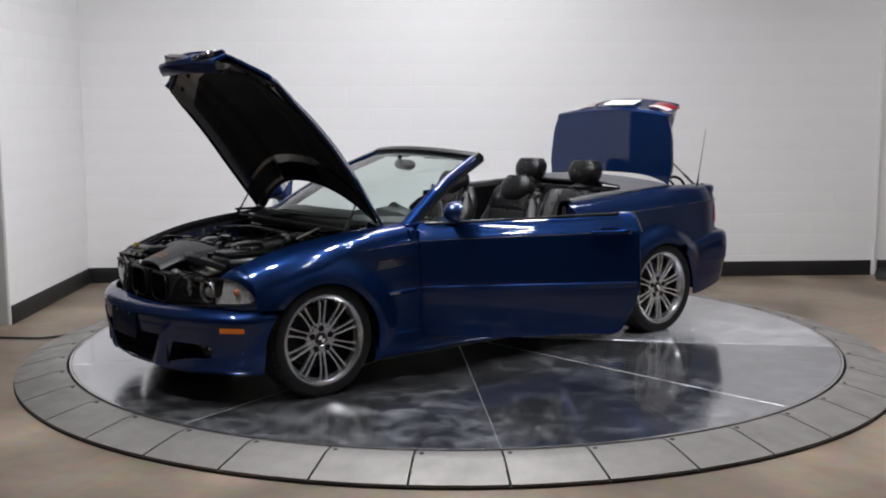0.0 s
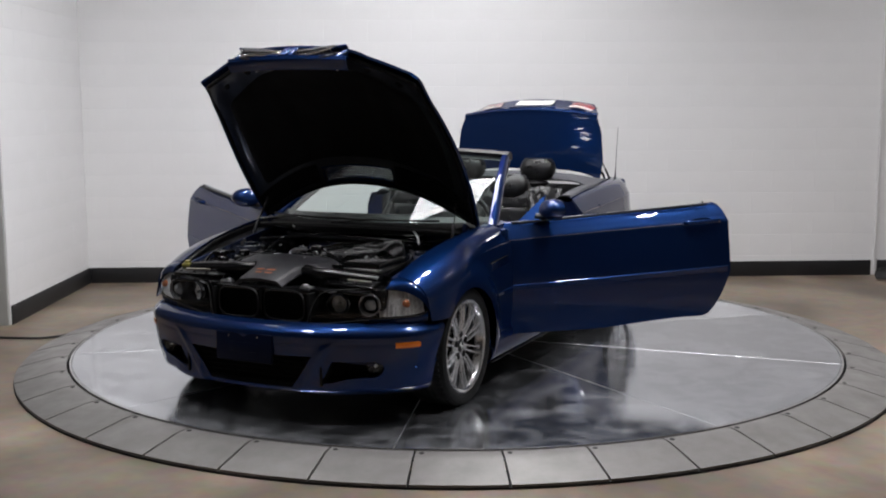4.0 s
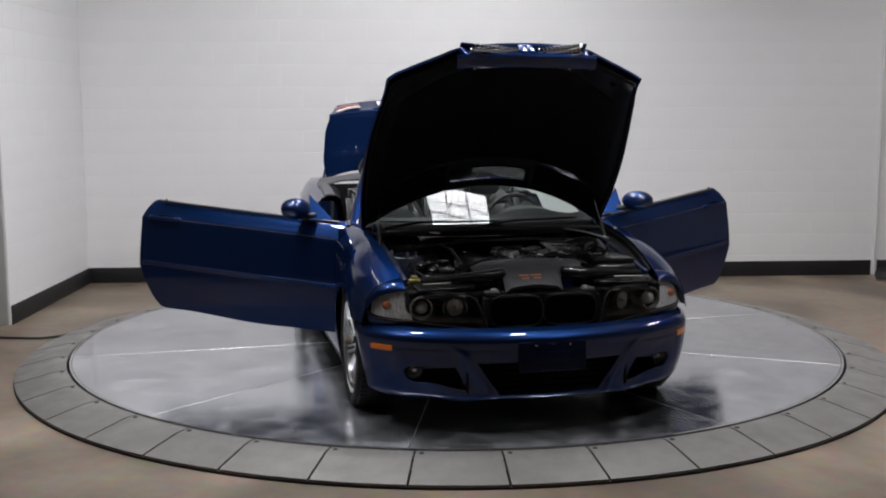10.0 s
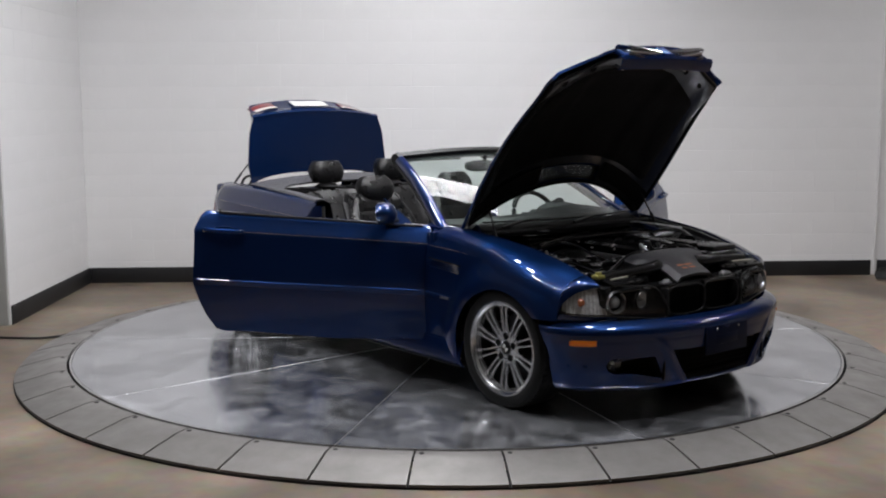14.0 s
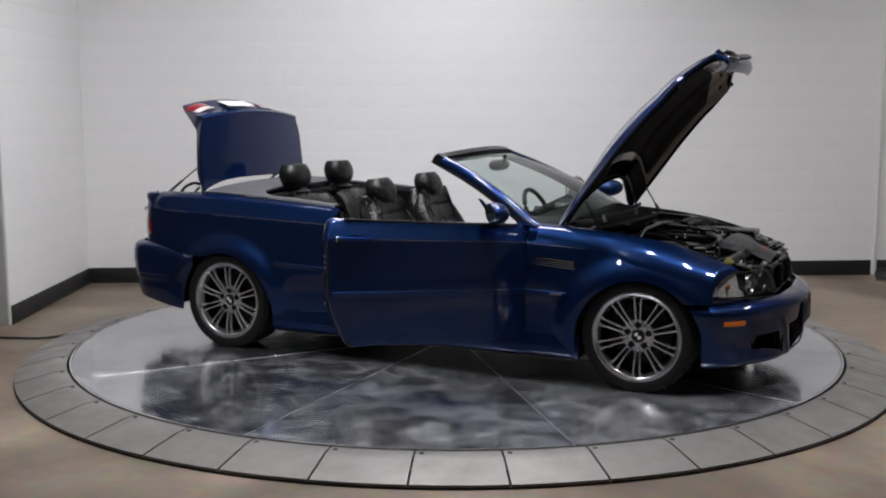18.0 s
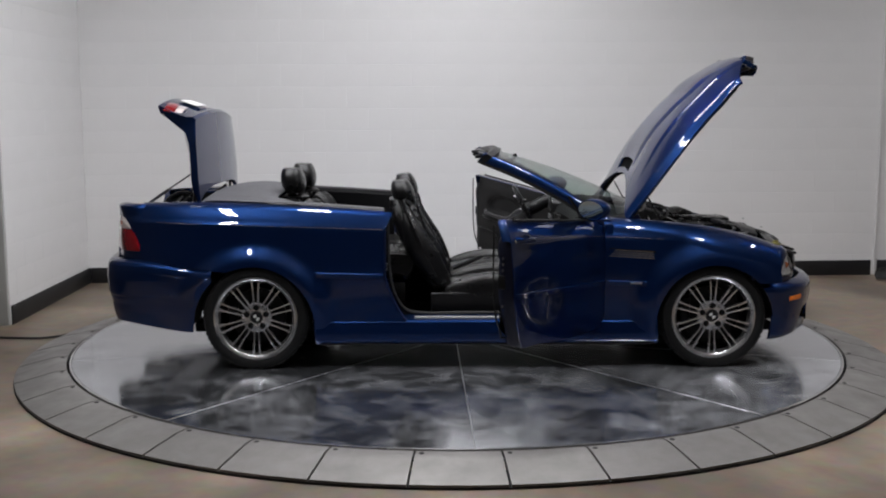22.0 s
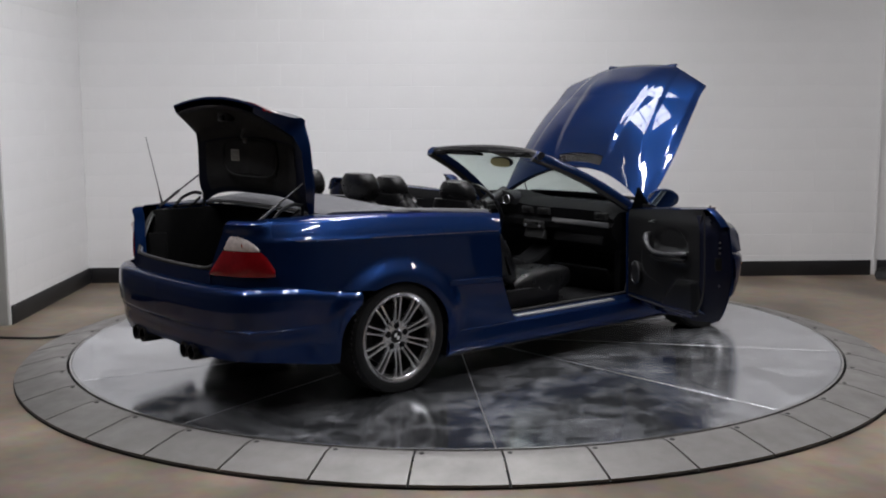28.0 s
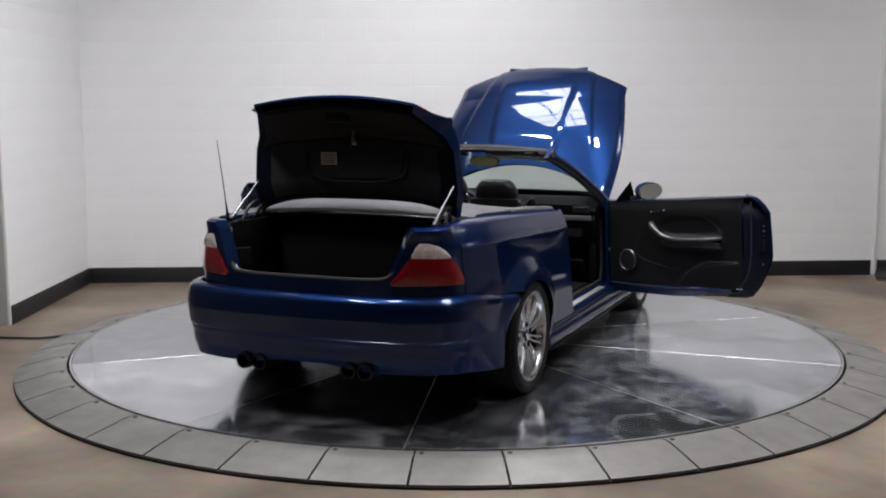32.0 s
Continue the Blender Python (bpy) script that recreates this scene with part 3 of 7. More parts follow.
    part("hub_cap", lathe([(0.0, o - 0.0265), (0.026, o - 0.027), (0.033, o - 0.030), (0.035, o - 0.034)], 32), M_BLACK, rim, "round hub cap with blue and white emblem")
    emb = []
    for k in range(2):
        V = [(0, o - 0.0255, 0)]
        for j in range(9):
            a = math.pi * k + math.pi / 2 * j / 8
            V.append((0.020 * math.cos(a), o - 0.0257, 0.020 * math.sin(a)))
        emb.append((V, [(0, j, j + 1) for j in range(1, 9)]))
    part("emblem", join(*emb), M_WHITE, rim)
    for k in range(5):
        a = math.pi * 2 * k / 5 + math.pi / 2
        part("wheel_bolt", lathe([(0, o - 0.024), (0.006, o - 0.024), (0.008, o - 0.027), (0.0165, o - 0.0275), (0.0180, o - 0.0275), (0.0185, o - 0.034)], 14, "y", (0.061 * math.cos(a), 0, 0.061 * math.sin(a))), M_MATT, rim)
    # disc and caliper also carry the spokes' shade as colour
    part("brake_disc", lathe([(0.05, o - 0.11), (0.165, o - 0.11), (0.165, o - 0.135), (0.05, o - 0.135)], 48), M_DARKMETAL, rim, "steel brake disc with shade in its colour")
    part("brake_caliper", box(0.15, o - 0.115, 0.02, 0.06, 0.06, 0.17, 0.012), M_DARKMETAL, rim, "brake caliper with shade in its colour")
    return rim


def wing_roll(x):
    """How far down the wing's shoulder begins to roll over towards the bonnet."""
    return interp(x, [(0.75, 0.055), (1.0, 0.068), (1.15, 0.084), (1.35, 0.125), (1.6, 0.125), (1.77, 0.110)])


def body_shell(car):
    for s, f in ((1, lambda g: g), (-1, mir)):
        # front wing
        xs = xs_with_arch(0.715, 1.765, ARCH_F)
        cols = side_cols(xs, lambda x: arch_z(x, 0.180 if x < ARCH_F[0] else 0.529), belt, inner=lambda x: (interp(x, [(0.7, 0.70), (0.87, 0.712), (1.4, 0.690), (1.75, 0.662)]), belt(x) + 0.008), roll=wing_roll)
        part("front_wing", f(solid(sheet(cols), -0.004)), M_PAINT, car, "blue front wing with flared arch")
        # inner gutter below the bonnet edge
        gut = [[(x, y0, z0 - 0.002), (x, y0 - 0.012, z0 - 0.010), (x, y0 - 0.016, z0 - 0.035), (x, y0 - 0.055, z0 - 0.045)] for x in np.linspace(0.74, 1.75, 30) for y0, z0 in [(interp(x, [(0.7, 0.70), (0.87, 0.712), (1.4, 0.690), (1.75, 0.662)]), belt(x) + 0.002)]]
        part("wing_gutter", f(sheet(gut)), M_BLACK, car, "black rubber-edged wing channel")
        # rear quarter, wrapped to the tail lamp
        xs = xs_with_arch(-2.06, -0.60, ARCH_R)
        cols = side_cols(xs, lambda x: arch_z(x, (0.262 if x > -0.9 else 0.185) if x > ARCH_R[0] else 0.612 - 0.055 * (x + 1.64)), belt, inner=lambda x: (side_y(x, belt(x)) - interp(x, [(-2.1, 0.05), (-1.7, 0.09), (-1.0, 0.06), (-0.6, 0.035)]), belt(x) + 0.004))
        part("rear_quarter", f(solid(sheet(cols), -0.004)), M_PAINT, car, "blue rear quarter panel with flared arch")
        # below the door's rear corner
        def corner(x):
            return 0.262 + 0.30 * max(0.0, (-0.40 - x) / 0.20) ** 2.0
        cols = side_cols(list(np.linspace(-0.602, -0.40, 14)), lambda x: 0.262, lambda x: corner(x) + 0.002, rows=12)
        part("quarter_corner", f(solid(sheet(cols), -0.004)), M_PAINT, car)
        # body behind and above the tail lamp, cut along the luggage opening
        cols = []
        for i, (p, nrm) in enumerate(outline(TAIL_PATH, 30)):
            full = min(1.0, max(0.0, (p.y - 0.462) / 0.10))
            zt = 0.735 + 0.245 * full ** 0.9
            col = [tuple(Vector((p.x, p.y, z)) + nrm * (lean(z, 0.897) * tail_lean(i / 29) - 0.004 + 0.014 * smooth(0.92, 0.975, z) * smooth(0.0, 0.35, i / 29))) for z in np.linspace(0.632, zt, 22)]
            k = smooth(0.5, 1.0, full)
            col += [(col[-1][0] + 0.012, col[-1][1] - 0.010, zt + 0.009 * k), (col[-1][0] + 0.045, col[-1][1] - 0.04, zt + 0.011 * k)]
            cols.append(col)
        part("rear_corner", f(solid(sheet(cols), -0.004)), M_PAINT, car)
        # top corner of the quarter beside the door
        cols = side_cols(list(np.linspace(-0.602, -0.55, 8)), lambda x: 0.80 + (belt(x) - 0.005 - 0.80) * ((x + 0.602) / 0.052) ** 0.8, belt, rows=12)
        part("quarter_corner", f(solid(sheet(cols), -0.004)), M_PAINT, car)
        # sill
        prof = [(0.83, 0.160), (0.845, 0.170), (0.862, 0.200), (0.862, 0.235), (0.850, 0.262), (0.846, 0.292), (0.838, 0.300), (0.72, 0.312), (0.70, 0.300)]
        cols = [[(x, y, z) for y, z in prof] for x in np.linspace(1.035, -1.01, 40)]
        part("sill", f(solid(sheet(cols), -0.006)), M_PAINT, car, "blue side sill")
        part("sill_plate", f(box(0.02, 0.785, 0.3125, 0.88, 0.045, 0.010, 0.002)), M_SATIN, car, "brushed metal door sill plate")
        part("sill_edge", f(box(0.02, 0.853, 0.163, 2.0, 0.012, 0.008, 0.003)), M_BLACK, car)
        part("door_seal", f(tube(curve([(0.70, 0.70, 0.86), (0.705, 0.71, 0.5), (0.68, 0.715, 0.36), (0.60, 0.715, 0.325), (0.0, 0.715, 0.325), (-0.38, 0.715, 0.325), (-0.50, 0.715, 0.37), (-0.57, 0.705, 0.55), (-0.585, 0.70, 0.92)], 60), 0.012)), M_RUBBER, car, "black rubber door seal")
        # jambs
        part("front_post", f(join(box(0.742, 0.755, 0.58, 0.05, 0.15, 0.60, 0.012), box(0.725, 0.79, 0.30, 0.09, 0.10, 0.05, 0.01))), M_PAINT, car, "blue door hinge post")
        for hz in (0.42, 0.70):
            part("door_hinge", f(box(0.712, 0.80, hz, 0.035, 0.05, 0.055, 0.008)), M_STEEL, car)
        cols = []
        for z in np.linspace(0.262, 0.925, 20):
            xx = -0.598 + (0.0 if z > 0.56 else 0.20 * (1 - math.sqrt(max(0, (z - 0.262) / 0.30))))
            yo = side_y(xx, z) - 0.003
            cols.append([(xx, yo, z), (xx + 0.006, yo - 0.02, z), (xx - 0.015, yo - 0.06, z), (xx - 0.03, 0.705, z), (xx - 0.05, 0.66, z)])
        part("rear_post", f(solid(sheet(cols), 0.004)), M_BAY, car, "blue door latch post")
        part("striker", f(join(box(-0.612, 0.775, 0.62, 0.008, 0.05, 0.075, 0.004), tube([(-0.605, 0.765, 0.60), (-0.585, 0.765, 0.60), (-0.585, 0.765, 0.64), (-0.605, 0.765, 0.64)], 0.005))), M_STEEL, car, "steel door striker")
        # pinstripe along the crease, rub strips
        for nm, x0, x1, zf, r, mm in (("pinstripe", 0.72, 1.12, crease, 0.0012, M_GOLD), ("pinstripe", -0.605, -2.03, crease, 0.0012, M_GOLD)):
            part(nm, f(tube([(x, side_y(x, zf(x)) + 0.0026, zf(x)) for x in np.linspace(x0, x1, 60)], r, 6)), mm, car)
        for x0, x1 in ((0.73, 0.96), (-0.61, -1.0)):
            zf = lambda x: 0.556 - 0.030 * x
            rows = [[(x, side_y(x, zf(x) + dz) + dy, zf(x) + dz) for dz, dy in ((-0.020, 0.001), (-0.017, 0.006), (0.009, 0.010), (0.016, 0.001))] for x in np.linspace(x0, x1, 14)]
            part("rub_strip", f(sheet(rows)), M_PAINT, car)
        part("side_badge", f(box(0.90, side_y(0.90, 0.53) + 0.012, 0.530, 0.070, 0.003, 0.013, 0.001)), M_STEEL, car, "chrome wing badge")
        # fuel flap in the car's right quarter: a rounded groove round a flush lid
        if s < 0:
            loop = [(-1.722 + 0.088 * math.copysign(abs(math.cos(a)) ** 0.35, math.cos(a)), 0.757 + 0.056 * math.copysign(abs(math.sin(a)) ** 0.35, math.sin(a)) - 0.09 * 0.088 * math.cos(a)) for a in np.linspace(0, 2 * math.pi, 49)[:-1]]
            part("fuel_flap", f(tube([(x, side_y(x, z) + 0.0004, z) for x, z in loop], 0.0034, 6, True)), M_RUBBER, car, "shut line of the fuel flap")
        # wing vent
        vx, vz = 0.875, 0.703
        tilt = pose(0, 0, 0, 0, 4, 0)
        part("vent", f(moved(box(0, 0, 0, 0.285, 0.008, 0.056, 0.004), pose(vx, side_y(vx, vz) - 0.002, vz) @ tilt)), M_MATT, car, "black wing vent with chrome slats")
        for k in range(4):
            part("vent_slat", f(moved(box(0.004 * k, 0.004, -0.019 + 0.0125 * k, 0.272 - 0.016 * k, 0.007, 0.0042, 0.001), pose(vx, side_y(vx, vz) - 0.001, vz) @ tilt)), M_CHROME, car)
        # wheel housings
        for nm, (cx, cz, r) in (("wheel_housing", ARCH_F), ("wheel_housing", ARCH_R)):
            rows = [[(cx + (r + 0.004) * math.cos(a), y, cz + (r + 0.004) * math.sin(a)) for y in (0.842, 0.83, 0.60)] for a in np.linspace(0.02, math.pi - 0.02, 30)]
            part(nm, f(join(sheet(rows), box(cx, 0.585, 0.48, 0.72, 0.02, 0.44, 0.004))), M_MATT, car, "black wheel housing")
        for gx in (1.020, -1.010):
            part("splash_guard", f(box(gx, 0.755, 0.285, 0.012, 0.17, 0.24, 0.004)), M_MATT, car, "black wheel housing guard")
    # underbody
    part("underbody", join(box(0.0, 0, 0.21, 3.6, 1.12, 0.06, 0.01), box(0.0, 0, 0.215, 1.95, 1.60, 0.05, 0.01), box(-1.90, 0, 0.32, 0.3, 1.0, 0.04, 0.01), box(1.85, 0, 0.25, 0.25, 0.9, 0.04, 0.01)), M_MATT, car, "black underbody")


def bumper_hole(y):
    """Lower and upper edge of the openings in the front bumper at a distance y from its middle."""
    y = abs(y)
    if y < 0.36:
        k = max(0.0, (y - 0.245) / 0.115)
        return 0.208 + 0.164 * k ** 1.15, 0.372
    if y < 0.40:
        return (0.372 - 0.138 * (y - 0.36) / 0.04,) * 2
    if y < 0.686:
        lo, hi = 0.234 + 0.034 * smooth(0.40, 0.60, y), min(0.348, 0.234 + 0.114 * (y - 0.40) / 0.056)
        k = math.sqrt(max(0.0, 1 - max(0.0, (y - 0.636) / 0.05) ** 2))
        return 0.314 - (0.314 - lo) * k, 0.314 + (hi - 0.314) * k if y > 0.5 else hi
    return 0.314, 0.314


LAMP_PATH = [(1.742, 0.826), (1.80, 0.79), (1.855, 0.725), (1.915, 0.60), (1.962, 0.45), (1.992, 0.335), (2.003, 0.285)]


def lamp_top(y):
    return interp(y, [(0.285, 0.520), (0.300, 0.570), (0.318, 0.617), (0.335, 0.648), (0.36, 0.668), (0.40, 0.681), (0.51, 0.686), (0.65, 0.686), (0.70, 0.684), (0.745, 0.679), (0.775, 0.671), (0.80, 0.655), (0.815, 0.636), (0.826, 0.602)])


def lamp_low(y):
    return interp(y, [(0.285, 0.506), (0.48, 0.530), (0.63, 0.546), (0.727, 0.551), (0.79, 0.557), (0.815, 0.565), (0.826, 0.578)])


def front_end(car):
    # bumper, split along a line so that the openings go through it
    def face(z, f, p, zt):
        q = (z - 0.44) / (zt - 0.44)
        a = interp(z, [(0.172, -0.070), (0.19, -0.040), (0.205, -0.030), (0.26, -0.024), (0.34, -0.010), (0.42, 0.0)]) if q < 0 else interp(q, [(0, 0.001), (0.35, 0.004), (0.55, 0.0), (0.72, -0.012), (0.88, -0.034), (1.0, -0.060 - 0.025 * smooth(0.6, 0.9, f))])
        a -= 0.016 * smooth(0.30, 0.175, z) * (1 - smooth(0.10, 0.32, abs(f - 0.30)))      # tucked lower corner
        a += 0.006 * smooth(0.29, 0.20, z) * smooth(0.45, 0.55, f) * (1 - smooth(0.70, 0.78, f))  # proud splitter beside the intake
        fin = interp(z, [(0.19, 0.285), (0.24, 0.315), (0.30, 0.352), (0.36, 0.385), (0.42, 0.43), (0.47, 0.50)])
        return a + 0.008 * math.exp(-((p.y - fin) / 0.024) ** 2) * smooth(0.47, 0.39, z)

    lower, upper = [], []
    n = 170
    path = outline(BUMP_F, n)
    for i, (p, nrm) in enumerate(path):
        f = i / (n - 1)
        a, b = bumper_hole(p.y)
        zt = 0.530 - 0.012 * smooth(0.02, 0.25, f) - 0.004 * smooth(0.55, 1.0, f)
        mk = lambda z: tuple(Vector((p.x, p.y, z)) + nrm * (face(z, f, p, zt) + 0.35 * flare(p.x, z) * max(0.0, nrm.y)))
        lo = max(0.178 + 0.016 * smooth(0.62, 0.75, f), arch_z(p.x, 0.0))
        a, b = max(a, lo), max(b, lo)
        lower.append([mk(z) for z in np.linspace(lo, a, 12)])
        upper.append([mk(z) for z in np.linspace(b, zt, 30)])
    half = join(solid(sheet(lower), -0.008), solid(sheet(upper), -0.008))
    bumper = part("front_bumper", join(half, mir(half)), M_PAINT, car, "blue front bumper with lower intake and fog lamp openings")
    part("intake_duct", join(box(2.02, 0, 0.29, 0.02, 0.84, 0.22, 0.005), box(2.04, 0, 0.205, 0.09, 0.60, 0.010, 0.003), box(2.02, 0.40, 0.30, 0.10, 0.012, 0.16, 0.003), box(2.02, -0.40, 0.30, 0.10, 0.012, 0.16, 0.003)), M_MATT, bumper, "black intake")
    for k in range(6):
        part("intake_bar", box(2.066 - 0.002 * k, 0, 0.225 + 0.026 * k, 0.012, 0.50 + 0.034 * k, 0.006, 0.002), M_MATT, bumper)
    part("plate_blank", join(box(2.134, 0.0, 0.396, 0.012, 0.335, 0.146, 0.006), box(2.1395, 0.0, 0.396, 0.004, 0.17, 0.05, 0.0015)), M_PLATE, bumper, "dark blue plate holder without a plate")
    for s in (1, -1):
        part("plate_screw", lathe([(0, 0.006), (0.005, 0.005), (0.006, 0)], 10, "x", (2.139, s * 0.085, 0.452)), M_CHROME, bumper)
        rec = [[tuple(Vector((p.x, s * p.y, 0)) - Vector((nrm.x, s * nrm.y, 0)) * d + Vector((0, 0, z))) for d, z in ((0.034, 0.356), (0.11, 0.356), (0.11, 0.228), (0.062, 0.228))] for p, nrm in path if 0.392 < p.y < 0.72]
        ends = [[q for q in rec[0]], [q for q in rec[-1]]]
        V, F = solid(sheet(rec), 0.003)
        k = len(V)
        V, F = V + ends[0] + ends[1], F + [tuple(range(k, k + 4)), tuple(range(k + 4, k + 8))]
        part("fog_recess", (V, F), M_MATT, bumper)
        fx = pose(1.938, s * 0.630, 0.318, 0, 0, s * 14)
        fog = part("fog_lamp", moved(lathe([(0.046, -0.05), (0.046, 0.0), (0.042, 0.006), (0.038, 0.0), (0.02, -0.02), (0.0, -0.024)], 28, "x"), fx), M_FOG, bumper, "round fog lamp")
        part("fog_bulb", moved(lathe([(0.0, -0.002), (0.008, -0.006), (0.010, -0.02)], 16, "x"), fx), M_REFL, fog)
        part("fog_glass", moved(lathe([(0.0, 0.012), (0.025, 0.010), (0.042, 0.003)], 24, "x"), fx), M_LENS, fog)
        rows = []
        for p, nrm in path:
            if 0.728 < p.y < 0.815:
                rows.append([tuple(Vector((p.x, s * p.y, z)) + Vector((nrm.x, s * nrm.y, 0)) * o) for z, o in ((0.410, 0.003), (0.414, 0.011), (0.427, 0.014), (0.440, 0.011), (0.444, 0.003))])
        part("side_marker", solid(sheet(rows), 0.002), M_AMBER, bumper, "amber side marker")
        # jacking cover and headlamp washer flap
        part("washer_flap", tube([tuple(Vector((p.x, s * p.y, z)) + Vector((nrm.x, s * nrm.y, 0)) * 0.0035) for p, nrm, z in [(*path[j], 0.470) for j in range(66, 84)] + [(*path[j], 0.440) for j in reversed(range(66, 84))]], 0.0014, 5, True), M_RUBBER, bumper)
        # headlights
        n2 = 60
        pts = outline(LAMP_PATH, n2)
        lens, back, sill = [], [], []
        for i, (p, nrm) in enumerate(pts):
            a, b = lamp_low(p.y), lamp_top(p.y)
            q = Vector((p.x, s * p.y, 0))
            m = Vector((nrm.x, s * nrm.y, 0))
            lens.append([tuple(q + m * (0.012 * math.sin(math.pi * k / 9) - 0.22 * max(0, (a + (b - a) * k / 9) - 0.56)) + Vector((0, 0, a + (b - a) * k / 9))) for k in range(10)])
            f = i / (n2 - 1)
            dep = 0.100 * min(1, 4 * f, 7 * (1 - f)) + 0.004
            back.append([tuple(q - m * 0.003 + Vector((0, 0, a - 0.003))), tuple(q - m * dep + Vector((0, 0, a + 0.006))), tuple(q - m * (dep + 0.016) + Vector((0, 0, b - 0.006))), tuple(q - m * (0.018 + 0.22 * max(0, b - 0.56)) + Vector((0, 0, b + 0.004)))])
            sill.append([tuple(q - m * o + Vector((0, 0, z))) for o, z in ((0.030, 0.500), (0.016, 0.512), (0.004, a - 0.012), (0.006, a - 0.001))])
        # wing nose closing down onto the outer end of the lamp
        nose = []
        last = 21
        p, nrm = pts[last]
        meet = Vector((p.x - nrm.x * 0.018, s * (p.y - nrm.y * 0.018), lamp_top(p.y) + 0.006))
        for i in range(last + 1):
            f0 = i / last
            p, nrm = pts[i]
            back_by = 0.002 + 0.22 * max(0, lamp_top(p.y) - 0.56)
            b = Vector((p.x - nrm.x * back_by, s * (p.y - nrm.y * back_by), lamp_top(p.y) + 0.003))
            t3 = Vector((1.742, s * 0.664, belt(1.742) + 0.006)).lerp(meet, f0)
            t3.z += 0.010 * math.sin(math.pi * f0)
            c3 = (b + t3) / 2 + Vector((0.012, s * 0.022, 0.014)) * (1 - f0)
            q = [b * (1 - t) ** 2 + c3 * 2 * t * (1 - t) + t3 * t * t for t in np.linspace(0, 1, 10)]
            if i == 0:
                wing = curve([Vector((x, s * y, z)) for x, y, z in side_cols([1.764], lambda x: 0.580, belt, rows=10, inner=lambda x: (0.6615, belt(x) + 0.008), roll=wing_roll)[0]], 10)
                shift = [w - a for w, a in zip(wing, q)]
            nose.append([tuple(a + d * (1 - f0) ** 1.6) for a, d in zip(q, shift)])
        part("wing_nose", solid(sheet(nose), -0.004), M_PAINT, car)
        part("lamp_sill", solid(sheet(sill[:30]), -0.004), M_PAINT, car, "blue strip below the headlight")
        part("lamp_sill", solid(sheet(sill[29:]), -0.004), M_GLOSS, car)
        lamp = part("headlight", solid(sheet(back), 0.004), M_GLOSS, car, "clear headlight with black housing and projector lamps")
        part("headlight_cover", sheet(lens), M_LENS, lamp, "clear cover").visible_shadow = False
        part("cover_seal", tube([tuple(Vector(c[0])) for c in lens] + [tuple(Vector(c[-1])) for c in reversed(lens)], 0.0028, 6, True), M_RUBBER, lamp)
        corner = []
        for i in range(2, 25):
            p, nrm = pts[i]
            a, b = lamp_low(p.y) + 0.007, lamp_top(p.y) - 0.005
            q, m = Vector((p.x, s * p.y, 0)), Vector((nrm.x, s * nrm.y, 0))
            corner.append([tuple(q - m * (0.004 + 0.004 * (i % 2) + 0.006 * smooth(2, 12, i) + 0.22 * max(0.0, a + (b - a) * k - 0.56)) + Vector((0, 0, a + (b - a) * k))) for k in (0, 0.2, 0.4, 0.6, 0.8, 1.0)])
        part("turn_signal", solid(sheet(corner), 0.003), M_CLEAR, lamp, "clear ribbed turn signal")
        part("turn_bulb", lathe([(0, 0.020), (0.014, 0.016), (0.021, 0)], 16, "x", (1.818, s * 0.742, 0.618)), M_AMBERDULL, lamp, "dull amber bulb")
        for lx, ly, lr, outer in ((1.908, 0.588, 0.057, True), (1.950, 0.432, 0.055, False)):
            m = pose(lx, s * ly, 0.612, 0, 0, s * 12)
            part("lamp_ring", moved(lathe([(lr * 0.70, -0.030), (lr * 0.80, -0.002), (lr * 0.88, 0.010), (lr * 0.95, 0.012), (lr, 0.004), (lr, -0.04)], 40, "x"), m), M_LAMPRING if outer else M_GLOSS, lamp)
            if outer:
                part("lamp_bowl", moved(lathe([(0.0, -0.045), (lr * 0.4, -0.038), (lr * 0.80, -0.012)], 36, "x"), m), M_DARKMETAL, lamp)
                part("projector_lens", moved(lathe([(0.0, 0.014), (lr * 0.25, 0.011), (lr * 0.45, 0.002), (lr * 0.58, -0.014), (lr * 0.60, -0.03)], 32, "x"), m), M_BULB, lamp, "grey projector lens")
            else:
                rows = []
                for k in range(41):      # fluted reflector bowl
                    a = 2 * math.pi * k / 40
                    rows.append([(-0.045 + 0.040 * r * r + 0.003 * math.sin(16 * r * math.cos(a)), lr * 1.1 * r * math.cos(a), lr * 0.92 * r * math.sin(a)) for r in np.linspace(0, 1, 9)])
                part("lamp_bowl", moved(sheet(rows), m), M_REFL, lamp, "fluted chrome reflector")
                part("lamp_bulb", moved(lathe([(0.0, -0.004), (0.007, -0.008), (0.010, -0.035)], 16, "x"), m), M_BULB, lamp)
        part("lamp_brow", tube([tuple(Vector((p.x - nrm.x * 0.034, s * (p.y - nrm.y * 0.034), lamp_top(p.y) - 0.012))) for p, nrm in pts[22:50]], 0.004, 6), M_TRIM, lamp)
    # slam panel and the black mouth between the lamps
    part("slam_panel", join(box(1.895, 0, 0.668, 0.09, 1.16, 0.016, 0.006), box(1.94, 0, 0.664, 0.07, 0.56, 0.022, 0.008)), M_GLOSS, car, "black front cross panel")
    part("radiator", join(box(1.90, 0, 0.58, 0.03, 0.60, 0.17, 0.004)), M_MATT, car, "black radiator behind the open mouth")
    part("mouth_sill", tube(curve([(2.03, -0.27, 0.520), (2.05, -0.15, 0.517), (2.058, 0, 0.516), (2.05, 0.15, 0.517), (2.03, 0.27, 0.520)], 30), 0.0035, 6), M_STEEL, car, "thin bright edge above the bumper")
